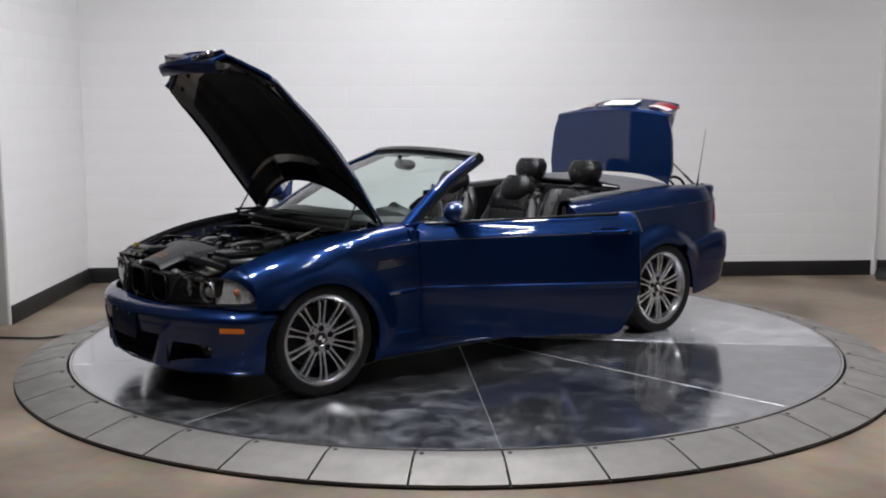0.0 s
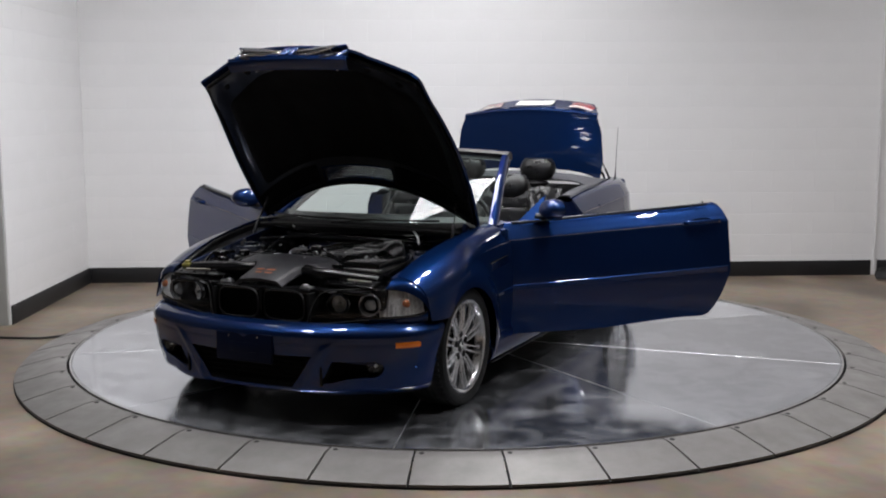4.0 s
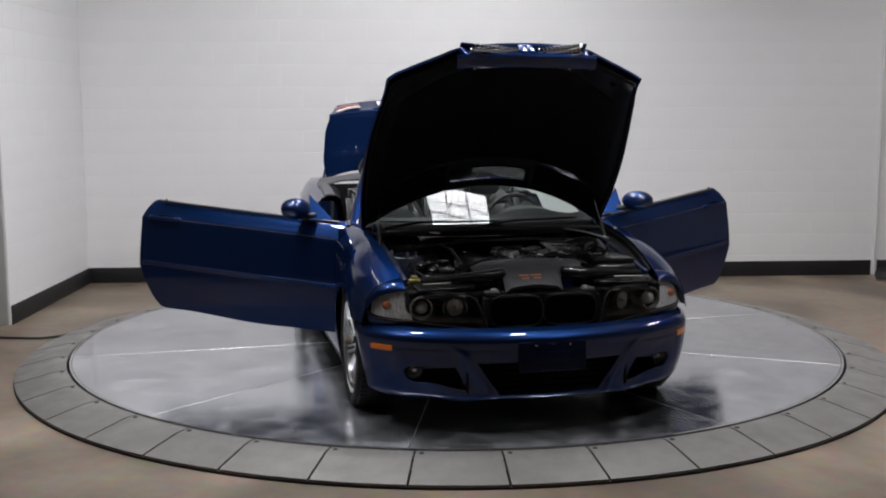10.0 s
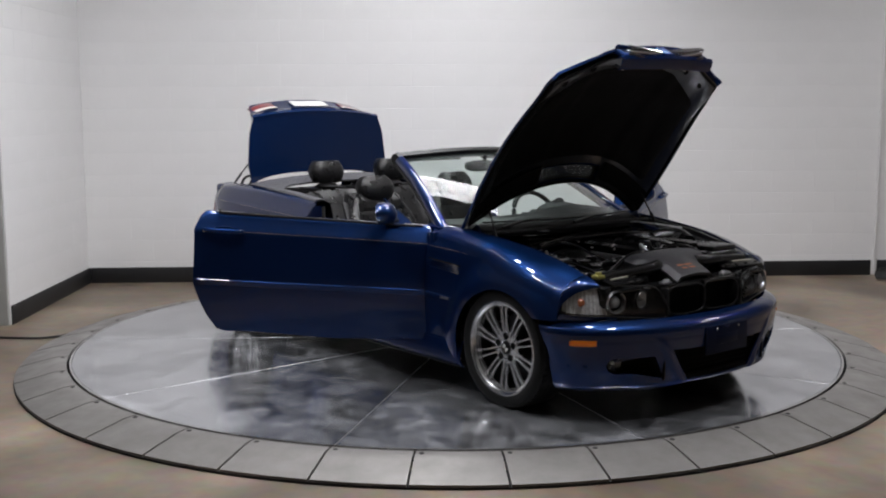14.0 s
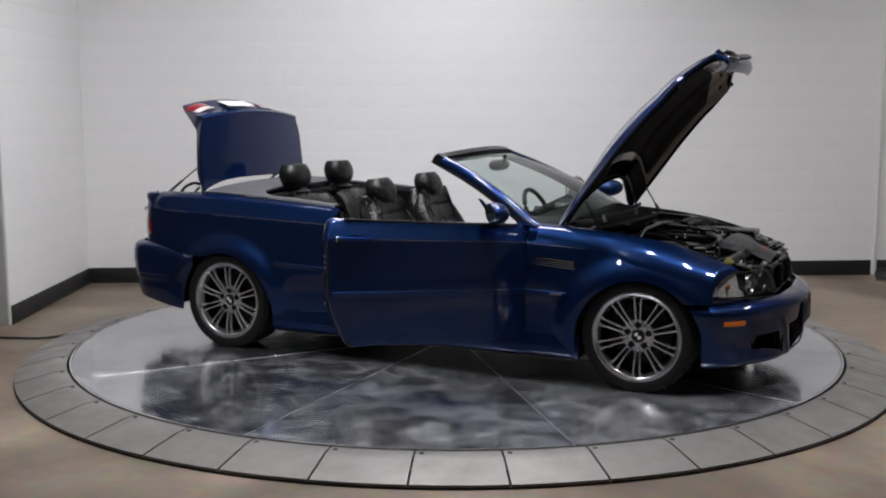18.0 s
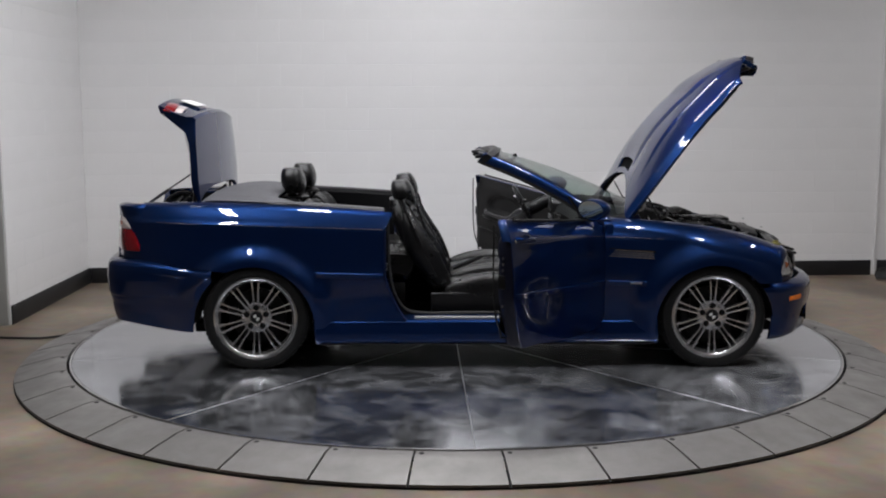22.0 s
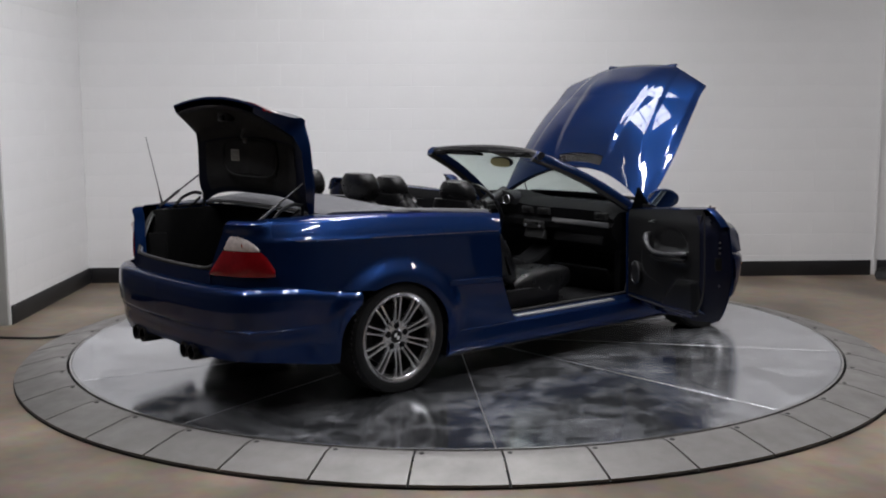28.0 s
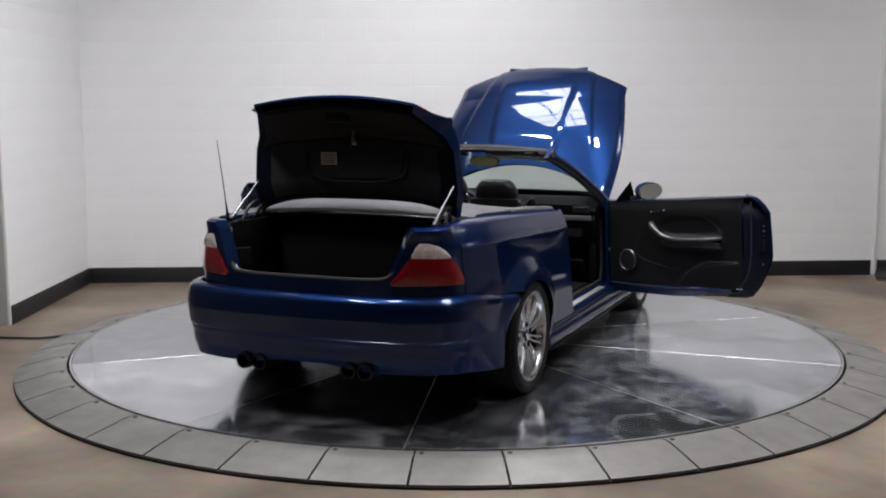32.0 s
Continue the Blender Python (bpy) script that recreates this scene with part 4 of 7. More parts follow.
    for s in (1, -1):
        part("kidney_seat", tube([(1.985 + 0.014 * math.cos(a), s * 0.137 + 0.130 * math.copysign(abs(math.cos(a)) ** 0.5, math.cos(a)), 0.592 + 0.076 * math.copysign(abs(math.sin(a)) ** 0.6, math.sin(a))) for a in np.linspace(0, 2 * math.pi, 48)[:-1]], 0.0045, 8, True), M_BLACK, car, "black kidney seal")
        part("mouth_cheek", box(1.955, s * 0.285, 0.585, 0.07, 0.020, 0.15, 0.006), M_MATT, car)
    part("mouth_divider", box(1.975, 0, 0.60, 0.03, 0.016, 0.15, 0.005), M_GLOSS, car)


def rear_end(car):
    def prof(z, f):
        a = interp(z, [(0.225, -0.125), (0.27, -0.098), (0.33, -0.062), (0.368, -0.040), (0.378, -0.033), (0.390, -0.028), (0.430, -0.010), (0.446, -0.010), (0.456, -0.001), (0.48, 0.001), (0.547, 0.006), (0.60, 0.003), (0.632, -0.003), (0.650, -0.018), (0.658, -0.06)])
        return a * (1 if z > 0.6 else smooth(0.10, 0.42, f) * (0.45 + 0.55 * smooth(0.35, 0.44, z)))
    cols = path_panel(BUMP_R, 90, 60, lambda f, p: max(arch_z(p.x, 0.0), 0.235 + 0.055 * smooth(0.05, 0.45, f) + 0.03 * smooth(0.75, 0.92, f)), lambda f, p: 0.612 + 0.046 * smooth(0.0, 0.35, f), lambda z, f: prof(z + 0.046 * (1 - smooth(0.0, 0.35, f)) * smooth(0.5, 0.6, z), f))
    half = solid(sheet(cols), -0.008)
    bumper = part("rear_bumper", join(half, mir(half)), M_PAINT, car, "blue rear bumper with a folded upper edge")
    for y in (-0.345, -0.255, 0.255, 0.345):
        part("exhaust_tip", moved(lathe([(0.034, 0.10), (0.034, -0.14), (0.041, -0.14), (0.043, -0.13), (0.043, 0.10)], 24, "x"), pose(-2.208, y, 0.295)), M_DARKMETAL, car, "dark steel tailpipe")
    part("silencer", box(-1.93, 0, 0.30, 0.24, 0.95, 0.12, 0.05, 4), M_STEEL, car, "steel silencer box")
    # the reflector bars on the bumper and panel between the lamps
    cols = path_panel([(-2.278, 0.465), (-2.300, 0.25), (-2.306, 0.0)], 16, 6, lambda f, p: 0.64, lambda f, p: 0.735, lambda z, f: 0.0)
    half = solid(sheet(cols), -0.006)
    part("rear_panel", join(half, mir(half)), M_PAINT, car, "blue panel below the luggage opening")
    for s in (1, -1):
        f = (lambda g: g) if s > 0 else mir
        pts = outline(TAIL_PATH, 64)

        def lampstrip(z0, z1, out, cut0, cut1):
            rows = []
            for i, (p, nrm) in enumerate(pts):
                q = (i / 63 - 0.09) / 0.91
                a = z0(q)
                b = z1(q)
                if q < cut0 or q > cut1:
                    continue
                rows.append([tuple(Vector((p.x, p.y, z)) + nrm * (out * math.sin(math.pi * (0.22 + 0.60 * k / 6)) + lean(z, 0.897) * tail_lean(i / 63))) for k, z in enumerate(np.linspace(a, b, 7))])
            return rows

        top = lambda q: interp(q, [(0, 0.750), (0.05, 0.785), (0.12, 0.820), (0.20, 0.850), (0.28, 0.882), (0.38, 0.906), (0.52, 0.921), (0.64, 0.922), (0.68, 0.905), (0.76, 0.850), (1, 0.735)])
        mid = lambda q: interp(q, [(0, 0.748), (0.05, 0.783), (0.12, 0.818), (0.2, 0.844), (0.76, 0.848), (1.0, 0.733)])
        lamp = part("tail_lamp", f(solid(sheet(lampstrip(lambda q: 0.716, lambda q: min(mid(q), top(q)), 0.012, 0, 1)), 0.004)), M_RED, car, "red tail lamp with a clear upper band")
        part("clear_band", f(solid(sheet(lampstrip(lambda q: mid(q) + 0.002, top, 0.010, 0.20, 0.745)), 0.004)), M_TAILCLEAR, lamp, "clear ribbed lens")
        part("lamp_bulb", f(moved(lathe([(0, 0.005), (0.009, 0.004), (0.013, 0)], 14, "y"), pose(pts[32][0].x + pts[32][1].x * 0.003, pts[32][0].y + pts[32][1].y * 0.003, 0.878, 0, 0, -55))), M_BULBRED, lamp, "small amber bulb")
        lining = [[tuple(Vector((p.x, p.y, z)) + nrm * (lean(z, 0.897) * tail_lean(i / 63) - 0.026)) for z in np.linspace(0.60, 0.725 + 0.235 * min(1.0, max(0.0, (p.y - 0.462) / 0.10)) ** 0.9, 6)] for i, (p, nrm) in enumerate(pts)]
        part("boot_corner_lining", f(sheet(lining)), M_LINER, car)
    # luggage space
    part("boot_floor", box(-1.98, 0, 0.47, 0.50, 1.06, 0.02, 0.004), M_LINER, car, "black boot carpet")
    for shape in (box(-1.88, 0.555, 0.72, 0.46, 0.02, 0.50, 0.004), box(-1.88, -0.555, 0.72, 0.46, 0.02, 0.50, 0.004), box(-2.235, 0, 0.60, 0.014, 0.84, 0.25, 0.004), box(-2.13, 0.49, 0.66, 0.02, 0.12, 0.36, 0.004, 2, pose(0, 0, 0, 0, 0, 55)), box(-2.13, -0.49, 0.66, 0.02, 0.12, 0.36, 0.004, 2, pose(0, 0, 0, 0, 0, -55)), box(-1.655, 0, 0.72, 0.02, 1.12, 0.50, 0.004)):
        part("boot_wall", shape, M_LINER, car, "black carpeted luggage space wall")
    seal = curve([(-1.70, 0.0, 1.0), (-1.71, 0.45, 0.997), (-1.76, 0.575, 0.99), (-1.95, 0.60, 0.975), (-2.10, 0.575, 0.95), (-2.18, 0.52, 0.88), (-2.250, 0.455, 0.77), (-2.278, 0.40, 0.742), (-2.298, 0.2, 0.738), (-2.303, 0, 0.738)], 60)
    half = tube(seal, 0.011)
    part("boot_seal", join(half, mir(half)), M_RUBBER, car, "black boot seal")
    half = tube([(p.x + 0.014, p.y * 0.985, p.z + 0.004) for p in (Vector(q) for q in seal[22:])], 0.005, 6)
    part("boot_lip", join(half, mir(half)), M_STEEL, car, "pale lip of the luggage opening")
    for s in (1, -1):
        f = (lambda g: g) if s > 0 else mir
        rows = []
        for x in np.linspace(-1.72, -2.075, 14):
            zb = belt(x)
            yo = min(side_y(max(x, -2.06), zb) - 0.05, interp(x, [(-2.3, 0.50), (-2.2, 0.60), (-2.1, 0.68), (-2.0, 0.8)]))
            rows.append([(x, yo, zb + 0.003), (x, yo - 0.03, zb + 0.002), (x, 0.60, zb - 0.004), (x, 0.585, zb - 0.03)])
        part("boot_rail", f(solid(sheet(rows), -0.004)), M_PAINT, car)
        rows = [[(x, y, z) for y, z in ((0.585, belt(x) - 0.03), (0.56, 0.88), (0.56, 0.74))] for x in np.linspace(-1.70, -2.12, 8)]
        part("boot_gutter", f(sheet(rows)), M_BLACK, car)
    # aerial
    part("aerial", join(tube([(-2.012, 0.64, 0.975), (-2.02, 0.639, 1.012), (-2.035, 0.637, 1.08), (-2.11, 0.629, 1.40)], [0.012, 0.007, 0.0028, 0.0018], 8), lathe([(0, 0.018), (0.012, 0.014), (0.016, 0)], 14, "z", (-2.012, 0.64, 0.992))), M_BLACK, car, "thin whip aerial")


BOOT_HINGE = (-1.745, 1.005)


def boot_lid(car):
    """Built shut, then swung up about its hinge."""
    half_w = lambda u: interp(u, [(0, 0.60), (0.3, 0.622), (0.8, 0.60), (1, 0.565)])
    rows = []
    for i in range(15):
        u = i / 14
        row = []
        for j in range(25):
            v = -1 + 2 * j / 24
            x = -1.745 - 0.475 * u - 0.045 * u * (1 - v * v) - 0.078 * (1 - u) * (1 - v ** 4)
            z = 1.008 + 0.030 * (1 - v * v) - 0.008 * u * u
            row.append((x, v * half_w(u), z))
        rows.append(row)
    last = rows[-1]
    for k, (dx, dz, w) in enumerate([(-0.016, 0.002, 1.0), (-0.026, -0.010, 1.0), (-0.026, -0.045, 0.985), (-0.040, -0.09, 0.95), (-0.058, -0.14, 0.90), (-0.084, -0.19, 0.86), (-0.105, -0.235, 0.82)]):
        rows.append([(x + dx, y * w, z + dz - (0.02 * (1 - (y / 0.565) ** 2) if k > 1 else 0)) for x, y, z in last])
    lid = part("boot_lid", solid(sheet(rows), -0.012), M_PAINT, car, "blue boot lid standing open")
    inner = []
    for j in range(25):
        P = [Vector(rows[i][j]) * 1.0 for i in range(22)]
        sq = 0.975 if j in (0, 24) else 0.985
        line = [Vector((P[i].x + 0.004, P[i].y * sq, P[i].z - 0.012 - 0.024 * smooth(0, 3, i))) for i in range(0, 11)]
        a, c = line[-1], Vector((P[21].x + 0.035, P[21].y * 0.97, P[21].z + 0.006))
        b = Vector((P[14].x + 0.055, P[14].y * sq, P[14].z - 0.055))
        for t in np.linspace(0.09, 1, 11):      # a square inner corner with a small fillet
            soft = a * (1 - t) ** 2 + b * 2 * t * (1 - t) + c * t * t
            hard = a.lerp(b, t / 0.36) if t < 0.36 else b.lerp(c, (t - 0.36) / 0.64)
            line.append(soft.lerp(hard, 0.8))
        inner.append(line)
    for j, nm in ((0, "lid_side"), (24, "lid_side")):
        part(nm, sheet([[tuple(rows[i][j]), tuple(inner[j][i])] for i in range(22)]), M_PAINT, lid)
    inner = [[tuple(inner[j][i]) for j in range(25)] for i in range(22)]
    # the lid's inner shade is in this blue
    part("lid_inner", sheet(inner), M_SHUT, lid, "inner lid frame in shade-darkened blue")
    pad = [[(inner[i][j][0], inner[i][j][1], inner[i][j][2] - 0.006 * (1 if 2 < i < 9 and 2 < j < 22 else 0) - 0.004) for j in range(2, 23)] for i in range(1, 11)]
    part("lid_lining", sheet(pad), M_LIDPAD, lid, "grey-black carpet lining")
    part("tail_lining", sheet([[(inner[i][j][0] + 0.004, inner[i][j][1], inner[i][j][2] - 0.004) for j in range(1, 24)] for i in range(11, 21)]), M_LIDPAD, lid)
    part("tool_tray", moved(join(tube([(0.22 * math.copysign(abs(math.cos(a)) ** 0.6, math.cos(a)) * 0.5, 0.30 * math.copysign(abs(math.sin(a)) ** 0.6, math.sin(a)), 0) for a in np.linspace(0, 2 * math.pi, 40)[:-1]], 0.006, 6, True), box(0, 0, 0.006, 0.19, 0.55, 0.012, 0.005)), pose(-2.03, -0.02, 0.975)), M_LIDPAD, lid, "black tool tray cover")
    lab = part("paper_label", box(-2.04, 0.14, 0.9735, 0.066, 0.095, 0.003, 0.001), M_PAPER, lid, "pale printed sticker")
    for k in range(5):
        part("print_bar", box(-2.062 + 0.011 * k, 0.14, 0.9716, 0.004, 0.078, 0.001, 0), M_RUBBER, lab)
    part("pull_strap", join(tube([(-2.12, -0.03, 0.955), (-2.15, -0.03, 0.925), (-2.19, -0.03, 0.945)], 0.007), box(-2.13, -0.03, 0.95, 0.03, 0.03, 0.015, 0.004)), M_STEEL, lid)
    part("latch", join(box(-2.27, 0.02, 0.865, 0.06, 0.12, 0.05, 0.01), box(-2.262, 0.02, 0.837, 0.03, 0.05, 0.02, 0.004)), M_DARKMETAL, lid, "steel boot latch")
    part("number_plate", box(-2.347, 0, 0.880, 0.008, 0.31, 0.105, 0.004, 2, pose(0, 0, 0, 0, 21, 0)), M_WHITE, lid, "blank pale licence plate")
    part("handle_bar", box(-2.306, 0, 0.950, 0.014, 0.40, 0.022, 0.006), M_PAINT, lid)
    part("boot_badge", lathe([(0, 0.008), (0.03, 0.006), (0.036, 0)], 24, "z", (-2.21, 0, 1.03)), M_BADGE, lid, "round blue badge")
    for s in (1, -1):
        rows2 = []
        for k in range(9):
            y = 0.30 + 0.205 * k / 8
            rows2.append([(-2.352 + 0.045 * (k / 8) ** 2, s * y, 0.805), (-2.347 + 0.045 * (k / 8) ** 2, s * y, 0.828), (-2.330 + 0.045 * (k / 8) ** 2, s * y, 0.868)])
        part("lid_lamp", solid(sheet(rows2), 0.006), M_RED, lid, "red reflector lamp")
        rows3 = [[(p[2][0] + 0.0008, p[2][1], p[2][2] + 0.002), (p[2][0] + 0.012, p[2][1] * 0.99, p[2][2] + 0.045)] for p in rows2]
        part("lid_lamp_band", solid(sheet(rows3), 0.006), M_TAILCLEAR, lid, "clear reversing lamp")
    piv = pose(BOOT_HINGE[0], 0, BOOT_HINGE[1])
    lid.matrix_basis = piv @ pose(0, 0, 0, 0, 88, 0) @ piv.inverted()
    for s in (1, -1):
        part("gas_strut", join(tube([(-2.06, s * 0.585, 0.985), (-1.93, s * 0.585, 1.075)], 0.009), tube([(-1.93, s * 0.585, 1.075), (-1.79, s * 0.585, 1.168)], 0.005)), M_GRAB, car, "dark satin gas strut")
        part("boot_hinge", join(tube(curve([(-1.98, s * 0.57, 0.965), (-1.92, s * 0.57, 1.03), (-1.84, s * 0.57, 1.06), (-1.79, s * 0.57, 1.05)], 12), 0.010), tube([(-1.90, s * 0.565, 0.95), (-1.80, s * 0.565, 1.03)], 0.009), tube([(-1.78, s * 0.56, 0.955), (-1.775, s * 0.56, 1.06)], 0.010)), M_BLACK, car, "black boot hinge arms")


HOOD_HINGE = (0.87, 0.89)


def bonnet(car):
    """Built shut, then swung up about its rear hinge."""
    def surf(u, v):
        y = v * (0.712 + 0.042 * math.sin(math.pi * min(1, u * 1.1)) - 0.038 * u)
        a = abs(v)
        xr = 1.125 - 0.265 * a ** 2.0
        yy = abs(y)
        xf = 2.108 - 0.03 * (yy / 0.33) ** 2 if yy < 0.33 else 2.078 - 0.170 * ((yy - 0.33) / 0.34)
        x = xr + (xf - xr) * u
        dome = 0.012 * (1 - smooth(0.215 + 0.07 * u, 0.275 + 0.07 * u, yy)) * smooth(0.05, 0.25, u) * (1 - smooth(0.74, 0.90, u))
        line = 0.60 - 0.20 * u                       # the fold that runs to the grilles
        d = max(0.0, x - 1.75)
        z = (belt(x) if d == 0 else belt(1.75) - 0.22 * d - 0.66 * d * d) + 0.012
        z += (0.048 + 0.036 * math.sin(math.pi * u)) * (1 - a ** 3) - 0.026 * math.sin(math.pi * u) * a ** 4 + dome + 0.007 * (1 - smooth(line - 0.022, line + 0.012, yy)) * smooth(0.1, 0.35, u)
        z += 0.020 * smooth(0.45, 1.0, u) * (1 - smooth(0.15, 0.6, yy))
        z -= 0.008 * smooth(0.96, 1.0, u) + 0.018 * smooth(0.93, 1.0, a)
        return (x, y, z)

    rows = [[surf(u, v) for v in np.linspace(-1, 1, 121)] for u in np.concatenate([np.linspace(0, 0.9, 73), np.linspace(0.91, 1.0, 10)])]
    # louvre opening near the windscreen
    V, F = sheet(rows)
    k = 121
    keep = [f for f in F if not (3 <= f[0] // k < 9 and 42 <= f[0] % k < 78)]
    lid = part("bonnet", solid((V, keep), -0.014), M_PAINT, car, "blue bonnet with power dome standing open")
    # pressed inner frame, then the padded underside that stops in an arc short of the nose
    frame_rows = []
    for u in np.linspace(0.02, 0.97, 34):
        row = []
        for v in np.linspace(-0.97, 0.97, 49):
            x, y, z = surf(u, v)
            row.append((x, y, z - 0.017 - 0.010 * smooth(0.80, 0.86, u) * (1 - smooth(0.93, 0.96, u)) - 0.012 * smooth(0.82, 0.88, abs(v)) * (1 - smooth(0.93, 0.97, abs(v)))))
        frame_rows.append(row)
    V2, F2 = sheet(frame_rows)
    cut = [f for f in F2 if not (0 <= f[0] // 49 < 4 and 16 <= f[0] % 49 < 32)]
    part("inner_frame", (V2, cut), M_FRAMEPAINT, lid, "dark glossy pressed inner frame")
    for v in (-0.80, -0.55, 0.55, 0.80):
        x, y, z = surf(0.90, v)
        part("frame_hole", lathe([(0.0, 0.001), (0.020, 0.001), (0.024, 0.004)], 18, "z", (x, y, z - 0.030)), M_MATT, lid)
    under = []
    for k in np.linspace(0, 1, 30):
        row = []
        for v in np.linspace(-0.88, 0.88, 45):
            u = 0.19 + (0.865 - 0.10 * abs(v) ** 2.2 - 0.19) * k
            x, y, z = surf(u, v)
            edge = smooth(0, 0.05, k) * smooth(1, 0.95, k) * smooth(0.88, 0.82, abs(v))
            row.append((x, y, z - 0.018 - 0.018 * edge - 0.006 * math.sin(9 * u) * math.cos(4 * v) * (1 - v * v)))
        under.append(row)
    part("bonnet_pad", solid(sheet(under), -0.006), M_PAD, lid, "black felt bonnet insulation")
    for a, b in ((-0.955, -0.36), (0.36, 0.955)):
        rows = [[(*surf(u, v)[:2], surf(u, v)[2] - 0.030) for v in np.linspace(a, b, 14)] for u in (0.05, 0.09, 0.13, 0.165)]
        part("bonnet_pad", solid(sheet(rows), -0.006), M_PAD, lid, "black felt bonnet insulation")
    for v in (-0.965, 0.965):
        part("bonnet_rail", tube([(*surf(u, v)[:2], surf(u, v)[2] - 0.020) for u in np.linspace(0.03, 0.95, 30)], 0.010, 8), M_MATT, lid)
    part("bonnet_rail", tube([(*surf(0.955, v)[:2], surf(0.965, v)[2] - 0.022) for v in np.linspace(-0.95, 0.95, 30)], 0.010, 8), M_MATT, lid)
    part("bonnet_rail", tube([(*surf(0.014, v)[:2], surf(0.014, v)[2] - 0.020) for v in np.linspace(-0.93, 0.93, 30)], 0.010, 8), M_MATT, lid)
    # mesh in the louvre: crossing wires
    w = []
    for i in range(44):
        v0 = -0.31 + 0.62 * i / 43
        for d in (-0.05, 0.05):
            w.append(tube([(*surf(0.028, v0 - d / 2)[:2], surf(0.028, v0 - d / 2)[2] - 0.006), (*surf(0.122, v0 + d / 2)[:2], surf(0.122, v0 + d / 2)[2] - 0.006)], 0.0034, 4))
    part("louvre_mesh", join(*w), M_MATT, lid, "black wire mesh", kind="stuff")
    # kidney grilles hang on the bonnet
    for s in (1, -1):
        m = pose(2.104, s * 0.166, 0.612, 0, -14, s * -6)
        kid = part("kidney", moved(tube([(0.012 * math.cos(a), 0.122 * math.copysign(abs(math.cos(a)) ** 0.7, math.cos(a)), 0.040 * math.copysign(abs(math.sin(a)) ** 0.7, math.sin(a))) for a in np.linspace(0, 2 * math.pi, 40)[:-1]], 0.006, 8, True), m), M_CHROME, lid, "chrome kidney grille")
        for k2 in range(11):
            part("grille_bar", moved(box(0.002, -0.105 + 0.021 * k2, 0, 0.034, 0.009, 0.076 - 0.03 * abs(k2 - 5) / 5, 0.003, 1), m), M_CHROME, lid)
        part("kidney_shroud", moved(tube([(-0.03, 0.120 * math.copysign(abs(math.cos(a)) ** 0.7, math.cos(a)), 0.039 * math.copysign(abs(math.sin(a)) ** 0.7, math.sin(a))) for a in np.linspace(0, 2 * math.pi, 40)[:-1]], 0.010, 8, True), m), M_BLACK, lid)
        part("nose_panel", join(box(2.090, s * 0.165, 0.662, 0.03, 0.33, 0.016, 0.007, 3, pose(0, 0, 0, 0, 30, s * -5)), box(2.080, s * 0.312, 0.614, 0.030, 0.030, 0.095, 0.010, 3, pose(0, 0, 0, s * -12, 0, 0)), box(2.096, s * 0.0205, 0.616, 0.034, 0.041, 0.09, 0.010, 3)), M_PAINT, lid, "blue grille surround")
    rows = [[(x0 - 0.14 * y * y, y, z + 0.10 * y * y) for x0, z in ((2.082, 0.588), (2.100, 0.578), (2.104, 0.566), (2.094, 0.555), (2.066, 0.550), (2.036, 0.556))] for y in np.linspace(-0.36, 0.36, 33)]
    part("nose_lip", solid(sheet(rows), -0.004), M_PAINT, lid, "blue lip below the grilles")
    part("bonnet_badge", moved(lathe([(0, 0.010), (0.028, 0.008), (0.038, 0)], 28, "z"), pose(surf(0.93, 0)[0], 0, surf(0.93, 0)[2] - 0.001, 0, 24, 0)), M_BADGE, lid, "round blue and white badge")
    for s in (1, -1):
        part("catch_pin", tube([(1.99, s * 0.25, 0.69), (1.99, s * 0.25, 0.63)], 0.006), M_STEEL, lid)
    part("safety_hook", tube(curve([(2.03, 0.12, 0.62), (2.05, 0.12, 0.575), (2.075, 0.12, 0.56)], 8), 0.006), M_BLACK, lid, "black safety hook")
    piv = pose(HOOD_HINGE[0], 0, HOOD_HINGE[1])
    lid.matrix_basis = piv @ pose(0, 0, 0, 0, -62.2, 0) @ piv.inverted()
    for s in (1, -1):
        part("bonnet_strut", join(tube([(1.12, s * 0.655, 0.82), (1.06, s * 0.645, 0.92)], 0.010), tube([(1.06, s * 0.645, 0.92), (0.995, s * 0.63, 1.035)], 0.005)), M_BLACK, car, "black gas strut")
        part("bonnet_hinge", box(0.90, s * 0.655, 0.875, 0.12, 0.02, 0.05, 0.008, 2, pose(0, 0, 0, 0, -30, 0)), M_BAY, car)

DOOR_PIVOT = (0.700, 0.835)
DOOR_OPEN = 61.0


def door_low(x):
    return 0.262 + 0.034 * smooth(0.25, -0.35, x) + 0.266 * max(0.0, (-0.42 - x) / 0.185) ** 2.0


